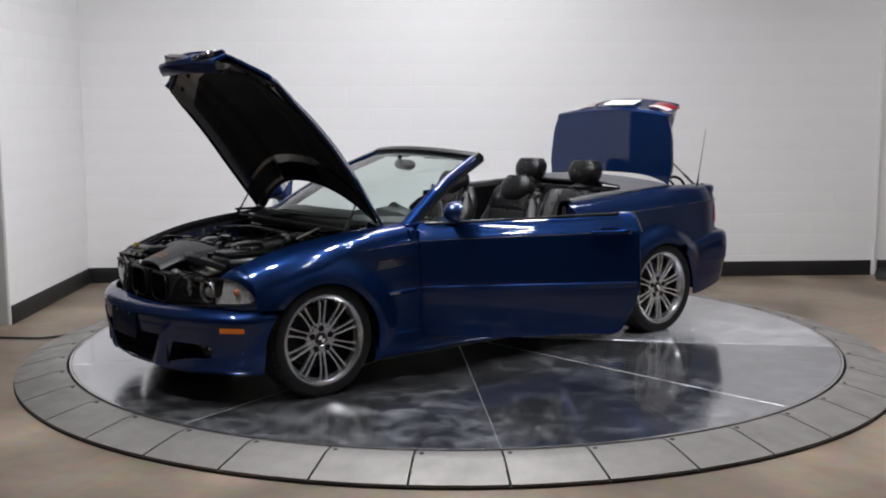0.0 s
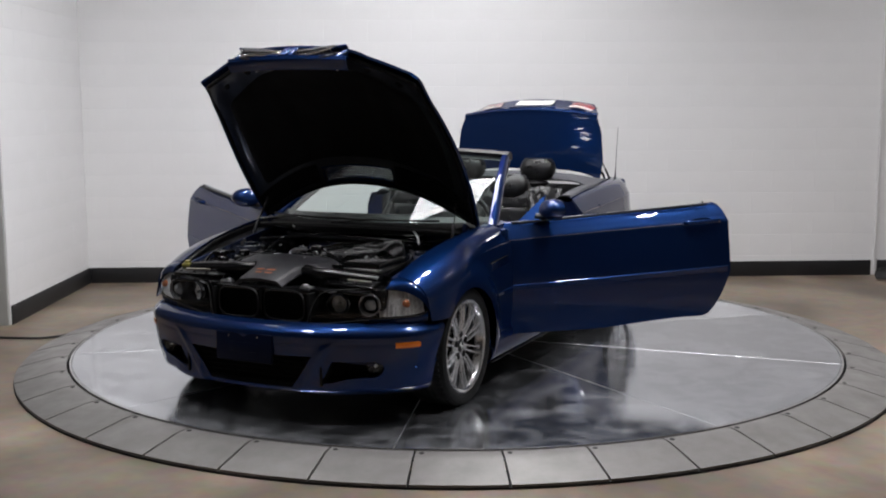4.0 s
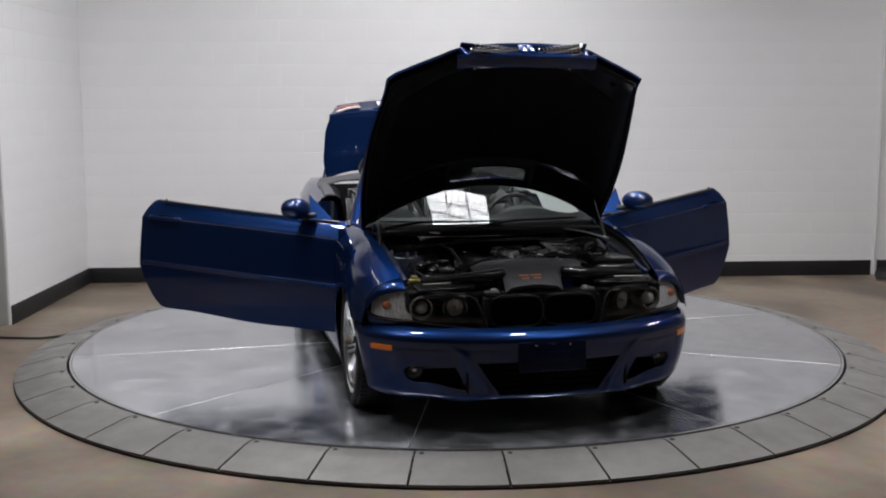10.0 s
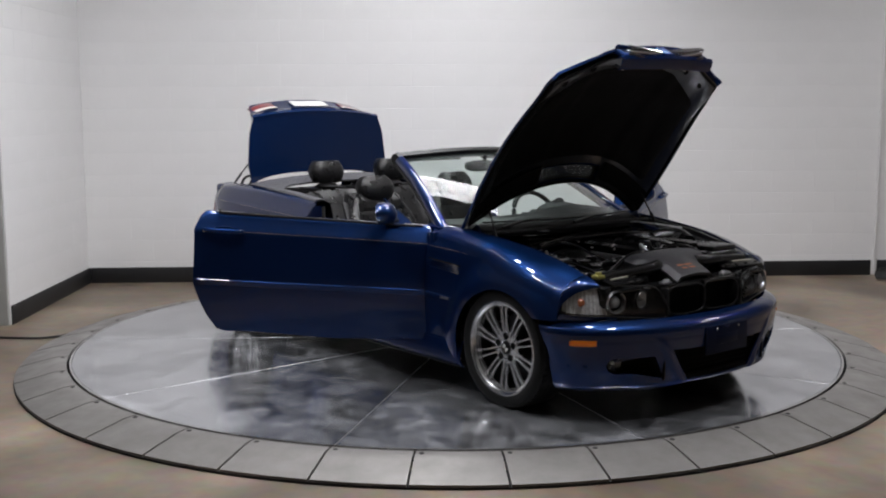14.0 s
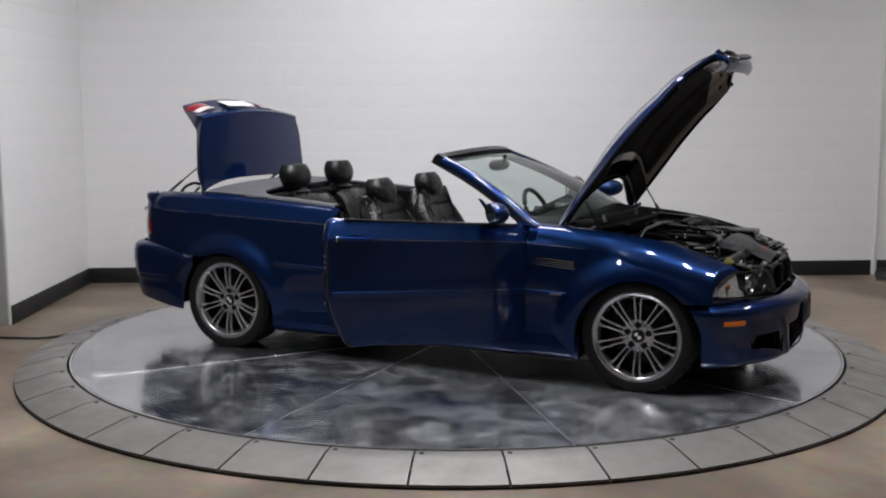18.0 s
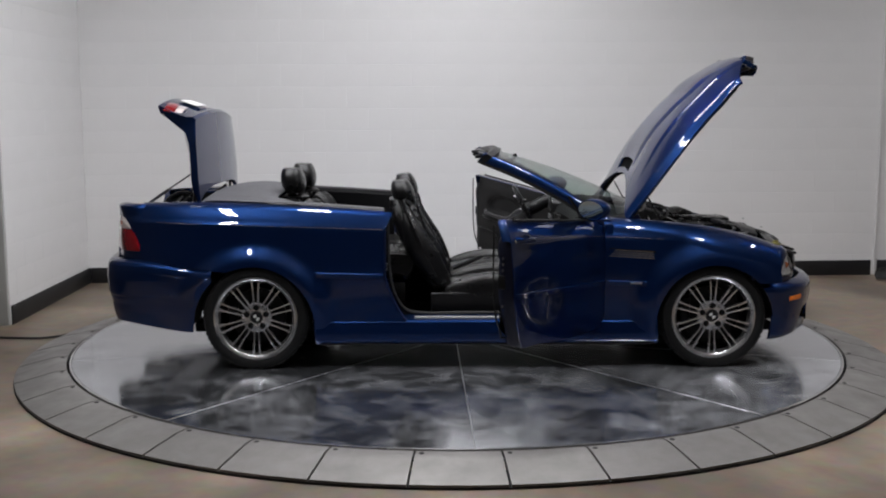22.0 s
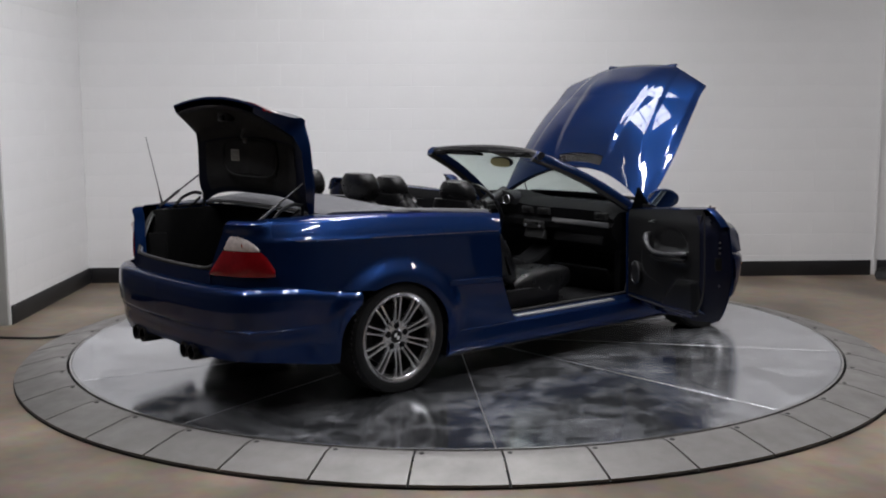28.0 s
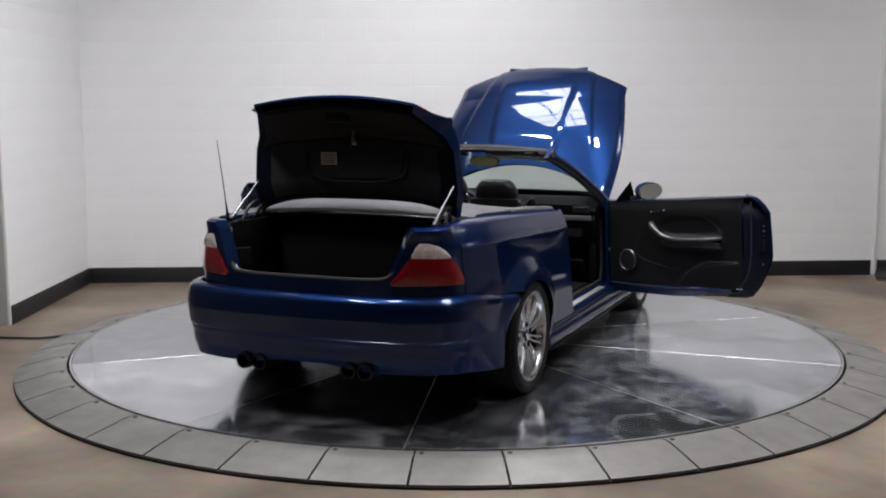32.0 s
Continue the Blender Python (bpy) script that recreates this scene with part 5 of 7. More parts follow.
def doors(car):
    for s, f in ((1, lambda g: g), (-1, mir)):
        xs = list(np.linspace(0.708, -0.36, 34)) + list(np.linspace(-0.37, -0.603, 26))
        top = lambda x: belt(x) - 0.004 - 0.11 * max(0.0, (-0.525 - x) / 0.08) ** 2.2
        cols = side_cols(xs, door_low, top, rows=40)
        # roll the top edge inwards
        for c, x in zip(cols, xs):
            px, py, pz = c[-1]
            c += [(px, py - 0.010, pz + 0.006), (px, py - 0.030, pz + 0.008), (px, py - 0.045, pz + 0.002)]
        skin = solid(sheet(cols), -0.004)
        door = part("door", f(skin), M_PAINT, car, "blue door standing wide open")
        # shut faces: a deep rounded rear edge and a painted flange along the bottom
        rows = []
        for z in np.linspace(0.302, 0.905, 30):
            x = -0.603 + 0.06 * smooth(0.80, 0.93, z) if z > 0.565 else -0.40 - 0.203 * math.sqrt(max(0.0, (z - 0.262) / 0.30)) + 0.002
            yo = side_y(x, z)
            x += 0.005
            k = 1 - 0.5 * smooth(0.84, 0.905, z)
            rows.append([(x, yo - 0.004, z), (x + 0.002, yo - 0.022, z), (x + 0.010, yo - 0.046, z), (x + 0.014, yo - 0.058, z), (x + 0.034, yo - 0.082 * k, z), (x + 0.062, yo - 0.105 * k, z), (x + 0.095, 0.728, z), (x + 0.11, 0.720, z)])
        # shade on the shut face comes from its darkened blue
        part("door_edge", f(solid(sheet(rows), 0.004)), M_SHUT, door, "rounded door shut face in shade-darkened blue")
        rows = [[(x, side_y(x, 0.30) - 0.004, door_low(x) + 0.002), (x, side_y(x, 0.30) - 0.018, door_low(x) - 0.002), (x, side_y(x, 0.30) - 0.06, door_low(x) + 0.030), (x, 0.735, door_low(x) + 0.062), (x, 0.725, door_low(x) + 0.085)] for x in np.linspace(0.70, -0.46, 34)]
        part("door_bottom", f(solid(sheet(rows), 0.004)), M_PAINT, door, "blue flange along the door's lower edge")
        part("door_front_edge", f(box(0.69, 0.775, 0.58, 0.02, 0.11, 0.58, 0.006)), M_PAINT, door)
        part("latch_plate", f(box(-0.582, 0.785, 0.64, 0.012, 0.040, 0.07, 0.005)), M_DARKMETAL, door, "dark steel latch plate")
        for hx, hz in ((-0.590, 0.76), (-0.590, 0.73), (-0.588, 0.70), (-0.582, 0.52)):
            part("screw", f(lathe([(0, 0.004), (0.006, 0.003), (0.007, 0)], 8, "x", (hx, 0.790, hz))), M_STEEL, door)
        part("edge_seal", f(tube(curve([(0.64, 0.722, 0.33), (-0.34, 0.722, 0.33), (-0.45, 0.722, 0.37), (-0.535, 0.722, 0.52), (-0.55, 0.715, 0.92)], 40), 0.005)), M_RUBBER, door, "black rubber seal")
        part("door_check", f(tube([(0.70, 0.74, 0.56), (0.60, 0.74, 0.56)], 0.012)), M_STEEL, door)
        # inner card: a scooped panel above the grab handle, a swelling pocket below
        rows = []
        for x in np.linspace(0.655, -0.475, 44):
            lo = max(0.352, door_low(x) + 0.062)
            hi = belt(x) + 0.002
            col = []
            for k in range(34):
                z = lo + (hi - lo) * k / 33
                y = 0.722
                scoop = ((x + 0.06) / 0.27) ** 2 + ((z - 0.735) / 0.085) ** 2
                y += 0.016 * (1 - smooth(0.6, 1.0, scoop))
                y -= 0.034 * smooth(0.60, 0.645, z) * (1 - smooth(0.66, 0.70, z)) * smooth(-0.36, -0.28, x) * smooth(0.26, 0.10, x)   # armrest swell
                pz = interp(x, [(-0.44, 0.53), (-0.18, 0.512), (-0.06, 0.445), (0.03, 0.375), (0.10, 0.34)])
                y -= 0.022 * (1 - smooth(pz - 0.012, pz + 0.004, z)) * smooth(-0.455, -0.435, x) * smooth(0.06, 0.02, x)       # pocket
                y += 0.020 * smooth(0.84, 0.94, z)
                col.append((x, y, z))
            col.append((x, 0.765, hi + 0.004))
            col.append((x, 0.792, hi + 0.003))
            rows.append(col)
        part("door_card", f(solid(sheet(rows), 0.006)), M_CARD, door, "black leather door lining with armrest")
        part("grab_handle", f(tube(curve([(0.255, 0.715, 0.765), (0.232, 0.684, 0.752), (0.185, 0.664, 0.722), (0.12, 0.658, 0.685), (0.03, 0.660, 0.664), (-0.12, 0.664, 0.663), (-0.26, 0.674, 0.672), (-0.325, 0.708, 0.678)], 32), [0.012, 0.017, 0.021, 0.021, 0.020, 0.018, 0.016, 0.014] + [0.0125] * 22 + [0.012, 0.010], 10)), M_GRAB, door, "dark silver grab handle")
        part("armrest", f(loft([ring_pts(x, 0.692, 0.632 + 0.02 * abs(x) , 0.034 * w, 0.018 * w, 16, 3, "yz") for x, w in zip(np.linspace(0.16, -0.33, 14), [0.4, 0.75, 0.95] + [1.0] * 8 + [0.95, 0.75, 0.4])])), M_CARD, door, "black padded armrest")
        part("inner_handle", f(join(box(0.245, 0.714, 0.838, 0.055, 0.010, 0.008, 0.003), tube(curve([(0.20, 0.712, 0.840), (0.16, 0.698, 0.845), (0.12, 0.694, 0.852)], 8), [0.005, 0.006, 0.007, 0.008, 0.009, 0.010, 0.012, 0.010], 8))), M_CHROME, door, "chrome inner door handle")
        part("speaker", f(lathe([(0.068, 0.722), (0.072, 0.708), (0.064, 0.700), (0.0, 0.697)], 32, "y", (0.472, 0, 0.50))), M_BLACK, door, "round black door speaker")
        part("speaker_ring", f(lathe([(0.070, 0.706), (0.076, 0.700), (0.070, 0.695)], 32, "y", (0.472, 0, 0.50))), M_GRAB, door)
        part("pocket_lip", f(tube(curve([(0.035, 0.716, 0.366), (-0.06, 0.703, 0.448), (-0.18, 0.702, 0.514), (-0.30, 0.702, 0.528), (-0.43, 0.703, 0.531)], 30), 0.003, 6)), M_BLACK, door)
        part("card_seam", f(tube(curve([(-0.335, 0.716, 0.685), (-0.29, 0.722, 0.745), (-0.20, 0.722, 0.80), (-0.06, 0.722, 0.825), (0.08, 0.722, 0.81)], 30), 0.0012, 6)), M_RUBBER, door)
        part("card_seam", f(tube(curve([(0.36, 0.718, 0.70), (0.40, 0.716, 0.60), (0.36, 0.716, 0.52), (0.15, 0.716, 0.47), (0.02, 0.716, 0.46)], 30), 0.0012, 6)), M_RUBBER, door)
        part("lock_pin", f(lathe([(0, 0.022), (0.005, 0.020), (0.006, 0)], 8, "z", (-0.47, 0.785, belt(-0.47)))), M_BLACK, door)
        part("window_slot", f(box(0.06, 0.806, 0.0, 1.10, 0.012, 0.012, 0.004, 2, pose(0, 0, belt(0.02) + 0.004, 0, 2.2, 0))), M_RUBBER, door, "black window seal")
        part("waist_trim", f(tube([(x, side_y(x, belt(x) - 0.006) - 0.012, belt(x) + 0.004) for x in np.linspace(0.66, -0.52, 30)], 0.004, 6)), M_STEEL, door, "slim waist trim")
        # outside: handle, pinstripe, rub strip
        hx, hz = -0.445, 0.845
        hy = side_y(hx, hz)
        part("handle_bowl", f(moved(lathe([(0.062, 0.001), (0.058, -0.004), (0.0, -0.010)], 28), pose(hx, hy + 0.004, hz) @ Matrix.Diagonal((1.1, 1, 0.42, 1)))), M_BAY, door)
        part("door_handle", f(tube(curve([(hx + 0.095, hy - 0.004, hz + 0.000), (hx + 0.08, hy + 0.020, hz + 0.002), (hx, hy + 0.030, hz + 0.004), (hx - 0.08, hy + 0.022, hz + 0.006), (hx - 0.098, hy - 0.004, hz + 0.006)], 24), 0.0125, 10)), M_PAINT, door, "blue door handle")
        part("keyhole", f(lathe([(0, 0.004), (0.008, 0.003), (0.010, 0)], 12, "y", (hx - 0.105, hy + 0.002, hz))), M_CHROME, door)
        part("pinstripe", f(tube([(x, side_y(x, crease(x)) + 0.0026, crease(x)) for x in np.linspace(0.70, -0.56, 60)], 0.0012, 6)), M_GOLD, door, "pale gold pinstripe")
        zf = lambda x: 0.556 - 0.030 * x
        rows = [[(x, side_y(x, zf(x) + dz) + dy, zf(x) + dz) for dz, dy in ((-0.020, 0.001), (-0.017, 0.006), (0.009, 0.010), (0.016, 0.001))] for x in np.linspace(0.70, -0.583, 30)]
        part("rub_strip", f(sheet(rows)), M_PAINT, door, "blue rubbing strip")
        # mirror on its sail panel
        sail = [(0.60, 0.722, 0.902), (0.478, 0.800, 0.908), (0.430, 0.700, 1.046)]
        for nm, d0, d1, mm, lab in (("mirror_sail", 0.0, 0.010, M_DASH, "black triangular mirror base"), ("sail_skin", 0.0102, 0.018, M_PAINT, "blue outer face of the mirror base")):
            V = [(x + 0.67 * d, y + d, z) for d in (d0, d1) for x, y, z in sail]
            part(nm, f((V, [(2, 1, 0), (3, 4, 5), (1, 4, 3, 0), (2, 5, 4, 1), (0, 3, 5, 2)])), mm, door, lab)
        part("mirror_arm", f(tube(curve([(0.50, 0.770, 0.925), (0.475, 0.800, 0.928), (0.45, 0.83, 0.94)], 8), [0.026, 0.024, 0.022, 0.020, 0.020, 0.021, 0.023, 0.024], 12)), M_BLACK, door)
        # bowl: oval rings from the glass rim forward to a rounded nose
        rings = []
        for d, k in ((-0.002, 0.93), (0.0, 0.985), (0.006, 1.0), (0.025, 0.995), (0.045, 0.95), (0.065, 0.85), (0.080, 0.70), (0.090, 0.50), (0.096, 0.25), (0.097, 0.02)):
            rings.append([(d, 0.012 * (1 - k) + 0.099 * k * math.cos(a), 0.062 * k * math.sin(a) - 0.012 * (1 - k)) for a in np.linspace(0, 2 * math.pi, 33)[:-1]])
        turn_in = pose(0.400, 0.862, 0.970, 0, -11, 20)
        part("mirror_shell", f(moved(loft(rings), turn_in)), M_PAINT, door, "blue oval door mirror")
        glass_v = [(-0.0035, 0.091 * math.cos(a), 0.055 * math.sin(a)) for a in np.linspace(0, 2 * math.pi, 33)[:-1]]
        part("mirror_glass", f(moved(solid((glass_v, [tuple(range(32))]), 0.003), turn_in)), M_MIRROR, door, "blue-tinted mirror glass")
        px, py = DOOR_PIVOT
        piv = pose(px, s * py, 0.26)
        door.matrix_basis = piv @ pose(0, 0, 0, 0, 0, -s * DOOR_OPEN) @ pose(0, 0, 0, 0, 3.0, 0) @ piv.inverted()


def windscreen(car):
    # outline of the screen: lower edge to header
    def edge(v):
        a = abs(v)
        lo = Vector((1.06 - 0.34 * a ** 2.2, v * 0.725, 0.915 - 0.010 * a))
        hi = Vector((0.115 - 0.075 * a ** 2.0, v * 0.525, 1.285 - 0.028 * a ** 2))
        return lo, hi
    rows = []
    for t in np.linspace(0, 1, 13):
        row = []
        for v in np.linspace(-1, 1, 25):
            lo, hi = edge(v)
            p = lo.lerp(hi, t)
            p.z += 0.028 * math.sin(math.pi * t)
            p.x += 0.01 * math.sin(math.pi * t)
            row.append(tuple(p))
        rows.append(row)
    ws = part("windscreen", sheet(rows), M_GLASS, car, "clear raked windscreen with faint green tint")
    ws.visible_shadow = False
    frit = [[tuple(Vector(rows[i][j]) + Vector((0, 0, -0.004))) for j in range(25)] for i in (11, 12)]
    part("shade_band", sheet(frit), M_BLACK, ws, "black upper screen border")
    frit = [[tuple(Vector(rows[i][j]) + Vector((0, 0, -0.004))) for j in range(25)] for i in (0, 1)]
    part("shade_band", sheet(frit), M_BLACK, ws)
    for s in (1, -1):
        f = (lambda g: g) if s > 0 else mir
        secs = []
        for t in np.linspace(-0.06, 1.04, 22):
            lo, hi = edge(1)
            p = lo.lerp(hi, t) + Vector((0, 0, 0.028 * math.sin(math.pi * min(max(t, 0), 1))))
            k = 1 - 0.25 * t
            secs.append([tuple(p + Vector(d)) for d in ((0.012, -0.012, 0.014), (0.002, 0.012, 0.022), (-0.012, 0.032 * k, 0.012), (-0.026, 0.036 * k, -0.008), (-0.038, 0.024, -0.024), (-0.036, -0.004, -0.026), (-0.018, -0.012, -0.012))])
        part("screen_pillar", f(loft(secs)), M_PAINT, car, "blue windscreen pillar", sharp=85)
        secs = [[tuple(Vector(q) + Vector((-0.012, -0.004, -0.012))) for q in (sc[3], sc[4], sc[5], sc[6])] for sc in secs]
        part("pillar_seal", f(loft(secs)), M_RUBBER, car, "black pillar seal")
        part("screen_foot", f(loft([[(0.80 - 0.05 * t, 0.70 + 0.085 * t, 0.90), (0.66 - 0.05 * t, 0.72 + 0.06 * t, 0.925 - 0.02 * t), (0.66 - 0.05 * t, 0.71 + 0.06 * t, 0.86), (0.80 - 0.05 * t, 0.70 + 0.08 * t, 0.86)] for t in np.linspace(0, 1, 4)])), M_PAINT, car)
    # header rail
    def header(v, dx, dz):
        _, hi = edge(v)
        return (hi.x + dx, hi.y * 1.03, hi.z + dz)
    secs = [[header(v, 0.020, 0.014), header(v, -0.015, 0.030), header(v, -0.042, 0.018), header(v, -0.052, -0.004), header(v, -0.042, -0.022), header(v, -0.012, -0.022), header(v, 0.012, -0.008)] for v in np.linspace(-1.03, 1.03, 31)]
    part("header_rail", loft(secs), M_BLACK, car, "black windscreen header rail")
    secs = [[header(v, 0.024, 0.0125), header(v, 0.012, 0.0185), header(v, -0.004, 0.0240), header(v, -0.006, 0.019), header(v, 0.006, 0.009)] for v in np.linspace(-1.03, 1.03, 31)]
    part("header_skin", loft(secs), M_BLACK, car, "black header edge")
    for s in (1, -1):
        part("sun_visor", box(0.045, s * 0.27, 1.262, 0.13, 0.36, 0.016, 0.007, 3, pose(0, 0, 0, 0, 16, 0)), M_BLACK, car, "folded black sun visor")
        part("top_latch", box(-0.02, s * 0.40, 1.262, 0.05, 0.06, 0.02, 0.006), M_BLACK, car)
    # inner mirror
    m = pose(0.195, 0, 1.198, 0, -12, -6)
    mr = part("inner_mirror", moved(loft([ring_pts(x, 0, 0, 0.118 * k, 0.036 * k, 28, 2.6, "yz") for x, k in ((-0.018, 0.93), (-0.012, 1.0), (0.006, 0.98), (0.022, 0.80), (0.030, 0.45))]), m), M_BLACK, car, "oval rear view mirror")
    # pale yellow here is a painted reflection
    part("mirror_face", moved(loft([ring_pts(x, 0, 0, 0.108, 0.031, 28, 2.6, "yz") for x in (-0.0185, -0.0215)]), m), M_YELLOW, mr, "mirror face with a pale yellow reflection painted on")
    part("mirror_stalk", tube([(0.215, 0, 1.20), (0.235, 0, 1.24), (0.23, 0, 1.262)], 0.014), M_BLACK, mr)
    # cowl and wipers
    rows = [[(1.05 - 0.30 * abs(v) ** 2.2 + dx, v * 0.715, 0.903 - 0.010 * abs(v) + dz) for dx, dz in ((-0.02, 0.012), (0.06, 0.0), (0.13, -0.014), (0.15, -0.035))] for v in np.linspace(-1, 1, 31)]
    part("cowl", solid(sheet(rows), -0.006), M_MATT, car, "black plastic cowl below the windscreen")
    for y0, y1 in ((-0.10, 0.52), (-0.62, -0.02)):
        a = [(1.10 - 0.18 * abs(y / 0.72) ** 2.2 - 0.025, y, 0.935) for y in np.linspace(y0, y1, 12)]
        part("wiper", join(tube(a, 0.006, 6), tube([(p[0] - 0.012, p[1], p[2] - 0.004) for p in a], 0.004, 6), tube([(1.14 - 0.05 * abs(y0), y0, 0.915), a[4]], 0.009, 6)), M_BLACK, car, "black wiper")
    # bright seal strip and cabin filter cover behind the engine
    part("cowl_seal", tube(curve([(1.02, -0.66, 0.875), (1.14, -0.50, 0.895), (1.19, -0.30, 0.905), (1.215, 0, 0.91), (1.19, 0.30, 0.905), (1.14, 0.50, 0.895), (1.02, 0.66, 0.875)], 50), 0.009), M_RUBBER, car)


def seat(car, y, bx, name):
    """A front seat with bolsters; bx is where the cushion begins."""
    L = M_LEATHER
    st = new(name)
    st.parent = car
    st.matrix_basis = pose(bx, y, 0)
    tagged(st, "black leather sports seat with raised bolsters")
    # cushion: a thigh panel that rises to the front, between two swollen bolsters
    secs = []
    for u in np.linspace(0, 1, 19):
        e = math.sin(math.pi * (0.06 + 0.88 * u)) ** 0.25
        groove = 0.006 * max(0.0, math.cos(2 * math.pi * 4.5 * u)) ** 6
        ring = []
        for px, py, pz in ring_pts(0.0 + 0.54 * u, 0, 0, 0.185, 0.080 * e, 32, 4.0, "yz"):
            ring.append((px, py, 0.400 + 0.055 * u + pz - (groove if pz > 0 and abs(py) < 0.16 else 0)))
        secs.append(ring)
    part("seat_cushion", loft(secs), L, st, "black leather cushion")
    for sg in (1, -1):
        secs = []
        for u in np.linspace(0, 1, 15):
            e = math.sin(math.pi * (0.05 + 0.90 * u)) ** 0.4
            secs.append([(0.02 + 0.50 * u, sg * 0.215 + py, 0.415 + 0.055 * u + pz) for _, py, pz in ring_pts(0, 0, 0, 0.062 * e, 0.105 * e, 20, 2.3, "yz")])
        part("cushion_bolster", loft(secs), L, st, "black leather side bolster")
    # backrest: centre panel with cross seams, then a swollen bolster on each side
    lean_ = 0.42
    back = lambda u: (0.015 - lean_ * 0.60 * u - 0.030 * math.sin(math.pi * u), 0.46 + 0.54 * u)
    rows = []
    for u in np.linspace(0, 1, 40):
        cx, cz = back(u)
        wid = interp(u, [(0, 0.175), (0.5, 0.190), (0.8, 0.185), (1, 0.150)])
        groove = 0.007 * max(0.0, math.cos(2 * math.pi * 5.0 * u)) ** 8
        rows.append([(cx + 0.045 - groove + 0.014 * abs(v) ** 3 - 0.030 * smooth(0.92, 1, u), v * wid, cz) for v in np.linspace(-1, 1, 21)])
    part("backrest", solid(sheet(rows), 0.11), L, st, "black leather backrest with cross seams")
    for sg in (1, -1):
        secs = []
        for u in np.linspace(0, 1, 19):
            cx, cz = back(0.02 + 0.93 * u)
            e = math.sin(math.pi * (0.06 + 0.88 * u)) ** 0.45
            wy = interp(u, [(0, 0.205), (0.45, 0.222), (0.75, 0.205), (1, 0.150)])
            dep = interp(u, [(0, 0.105), (0.4, 0.100), (0.75, 0.070), (1, 0.045)])
            secs.append([(cx + px, sg * wy + py, cz) for px, py, _ in ring_pts(0, 0, 0, dep * e, 0.058 * e, 22, 2.2, "xy")])
        part("back_bolster", loft(secs), L, st, "black leather side bolster")
    secs = []
    for u in np.linspace(0, 1, 16):
        cx, cz = back(u)
        e = math.sin(math.pi * (0.08 + 0.84 * u)) ** 0.3
        wid = interp(u, [(0, 0.220), (0.5, 0.245), (0.8, 0.225), (1, 0.165)])
        secs.append(ring_pts(cx - 0.055, 0, cz, 0.060 * e, wid * (0.88 + 0.12 * e), 32, 2.8, "xy"))
    part("seat_back_shell", loft(secs), L, st, "black leather seat back")
    for sg in (1, -1):
        part("piping", tube([(p[0] + 0.004, p[1], p[2]) for p in (r[10 + sg * 9] for r in rows)], 0.004, 6), M_BLACK, st)
        part("headrest_post", tube([(-0.250, sg * 0.06, 0.97), (-0.262, sg * 0.06, 1.05)], 0.006), M_CHROME, st)
    secs = []
    for t in np.linspace(0, 1, 11):
        w = math.sin(math.pi * (0.10 + 0.80 * t)) ** 0.36
        secs.append(ring_pts(-0.225 - 0.03 * t, 0, 1.005 + 0.165 * t, 0.070 * w, 0.137 * w, 44, 3.0, "xy"))
    hr = part("headrest", loft(secs), L, st, "black leather headrest")
    hr.matrix_basis = pose(-0.235, 0, 1.0, 0, -6, 0) @ pose(0.235, 0, -1.0) @ pose(0, 0, -0.055)
    part("seat_base", box(0.24, 0, 0.325, 0.42, 0.40, 0.06, 0.02), M_BLACK, st)
    for sg in (1, -1):
        part("seat_rail", box(0.22, sg * 0.18, 0.315, 0.56, 0.035, 0.035, 0.006), M_STEEL, st)
        part("seat_side", box(0.16, sg * 0.262, 0.375, 0.46, 0.024, 0.12, 0.012, 3), M_BLACK, st)
    part("belt_guide", join(tube(curve([(-0.20, 0.20, 0.97), (-0.235, 0.235, 1.0), (-0.22, 0.245, 0.92)], 10), 0.012), box(-0.13, 0.255, 0.74, 0.012, 0.045, 0.46, 0.004, 2, pose(0, 0, 0, 0, -24, 0))) if y > 0 else mir(join(tube(curve([(-0.20, 0.20, 0.97), (-0.235, 0.235, 1.0), (-0.22, 0.245, 0.92)], 10), 0.012), box(-0.13, 0.255, 0.74, 0.012, 0.045, 0.46, 0.004, 2, pose(0, 0, 0, 0, -24, 0)))), M_BLACK, st, "black belt guide and strap")
    return st


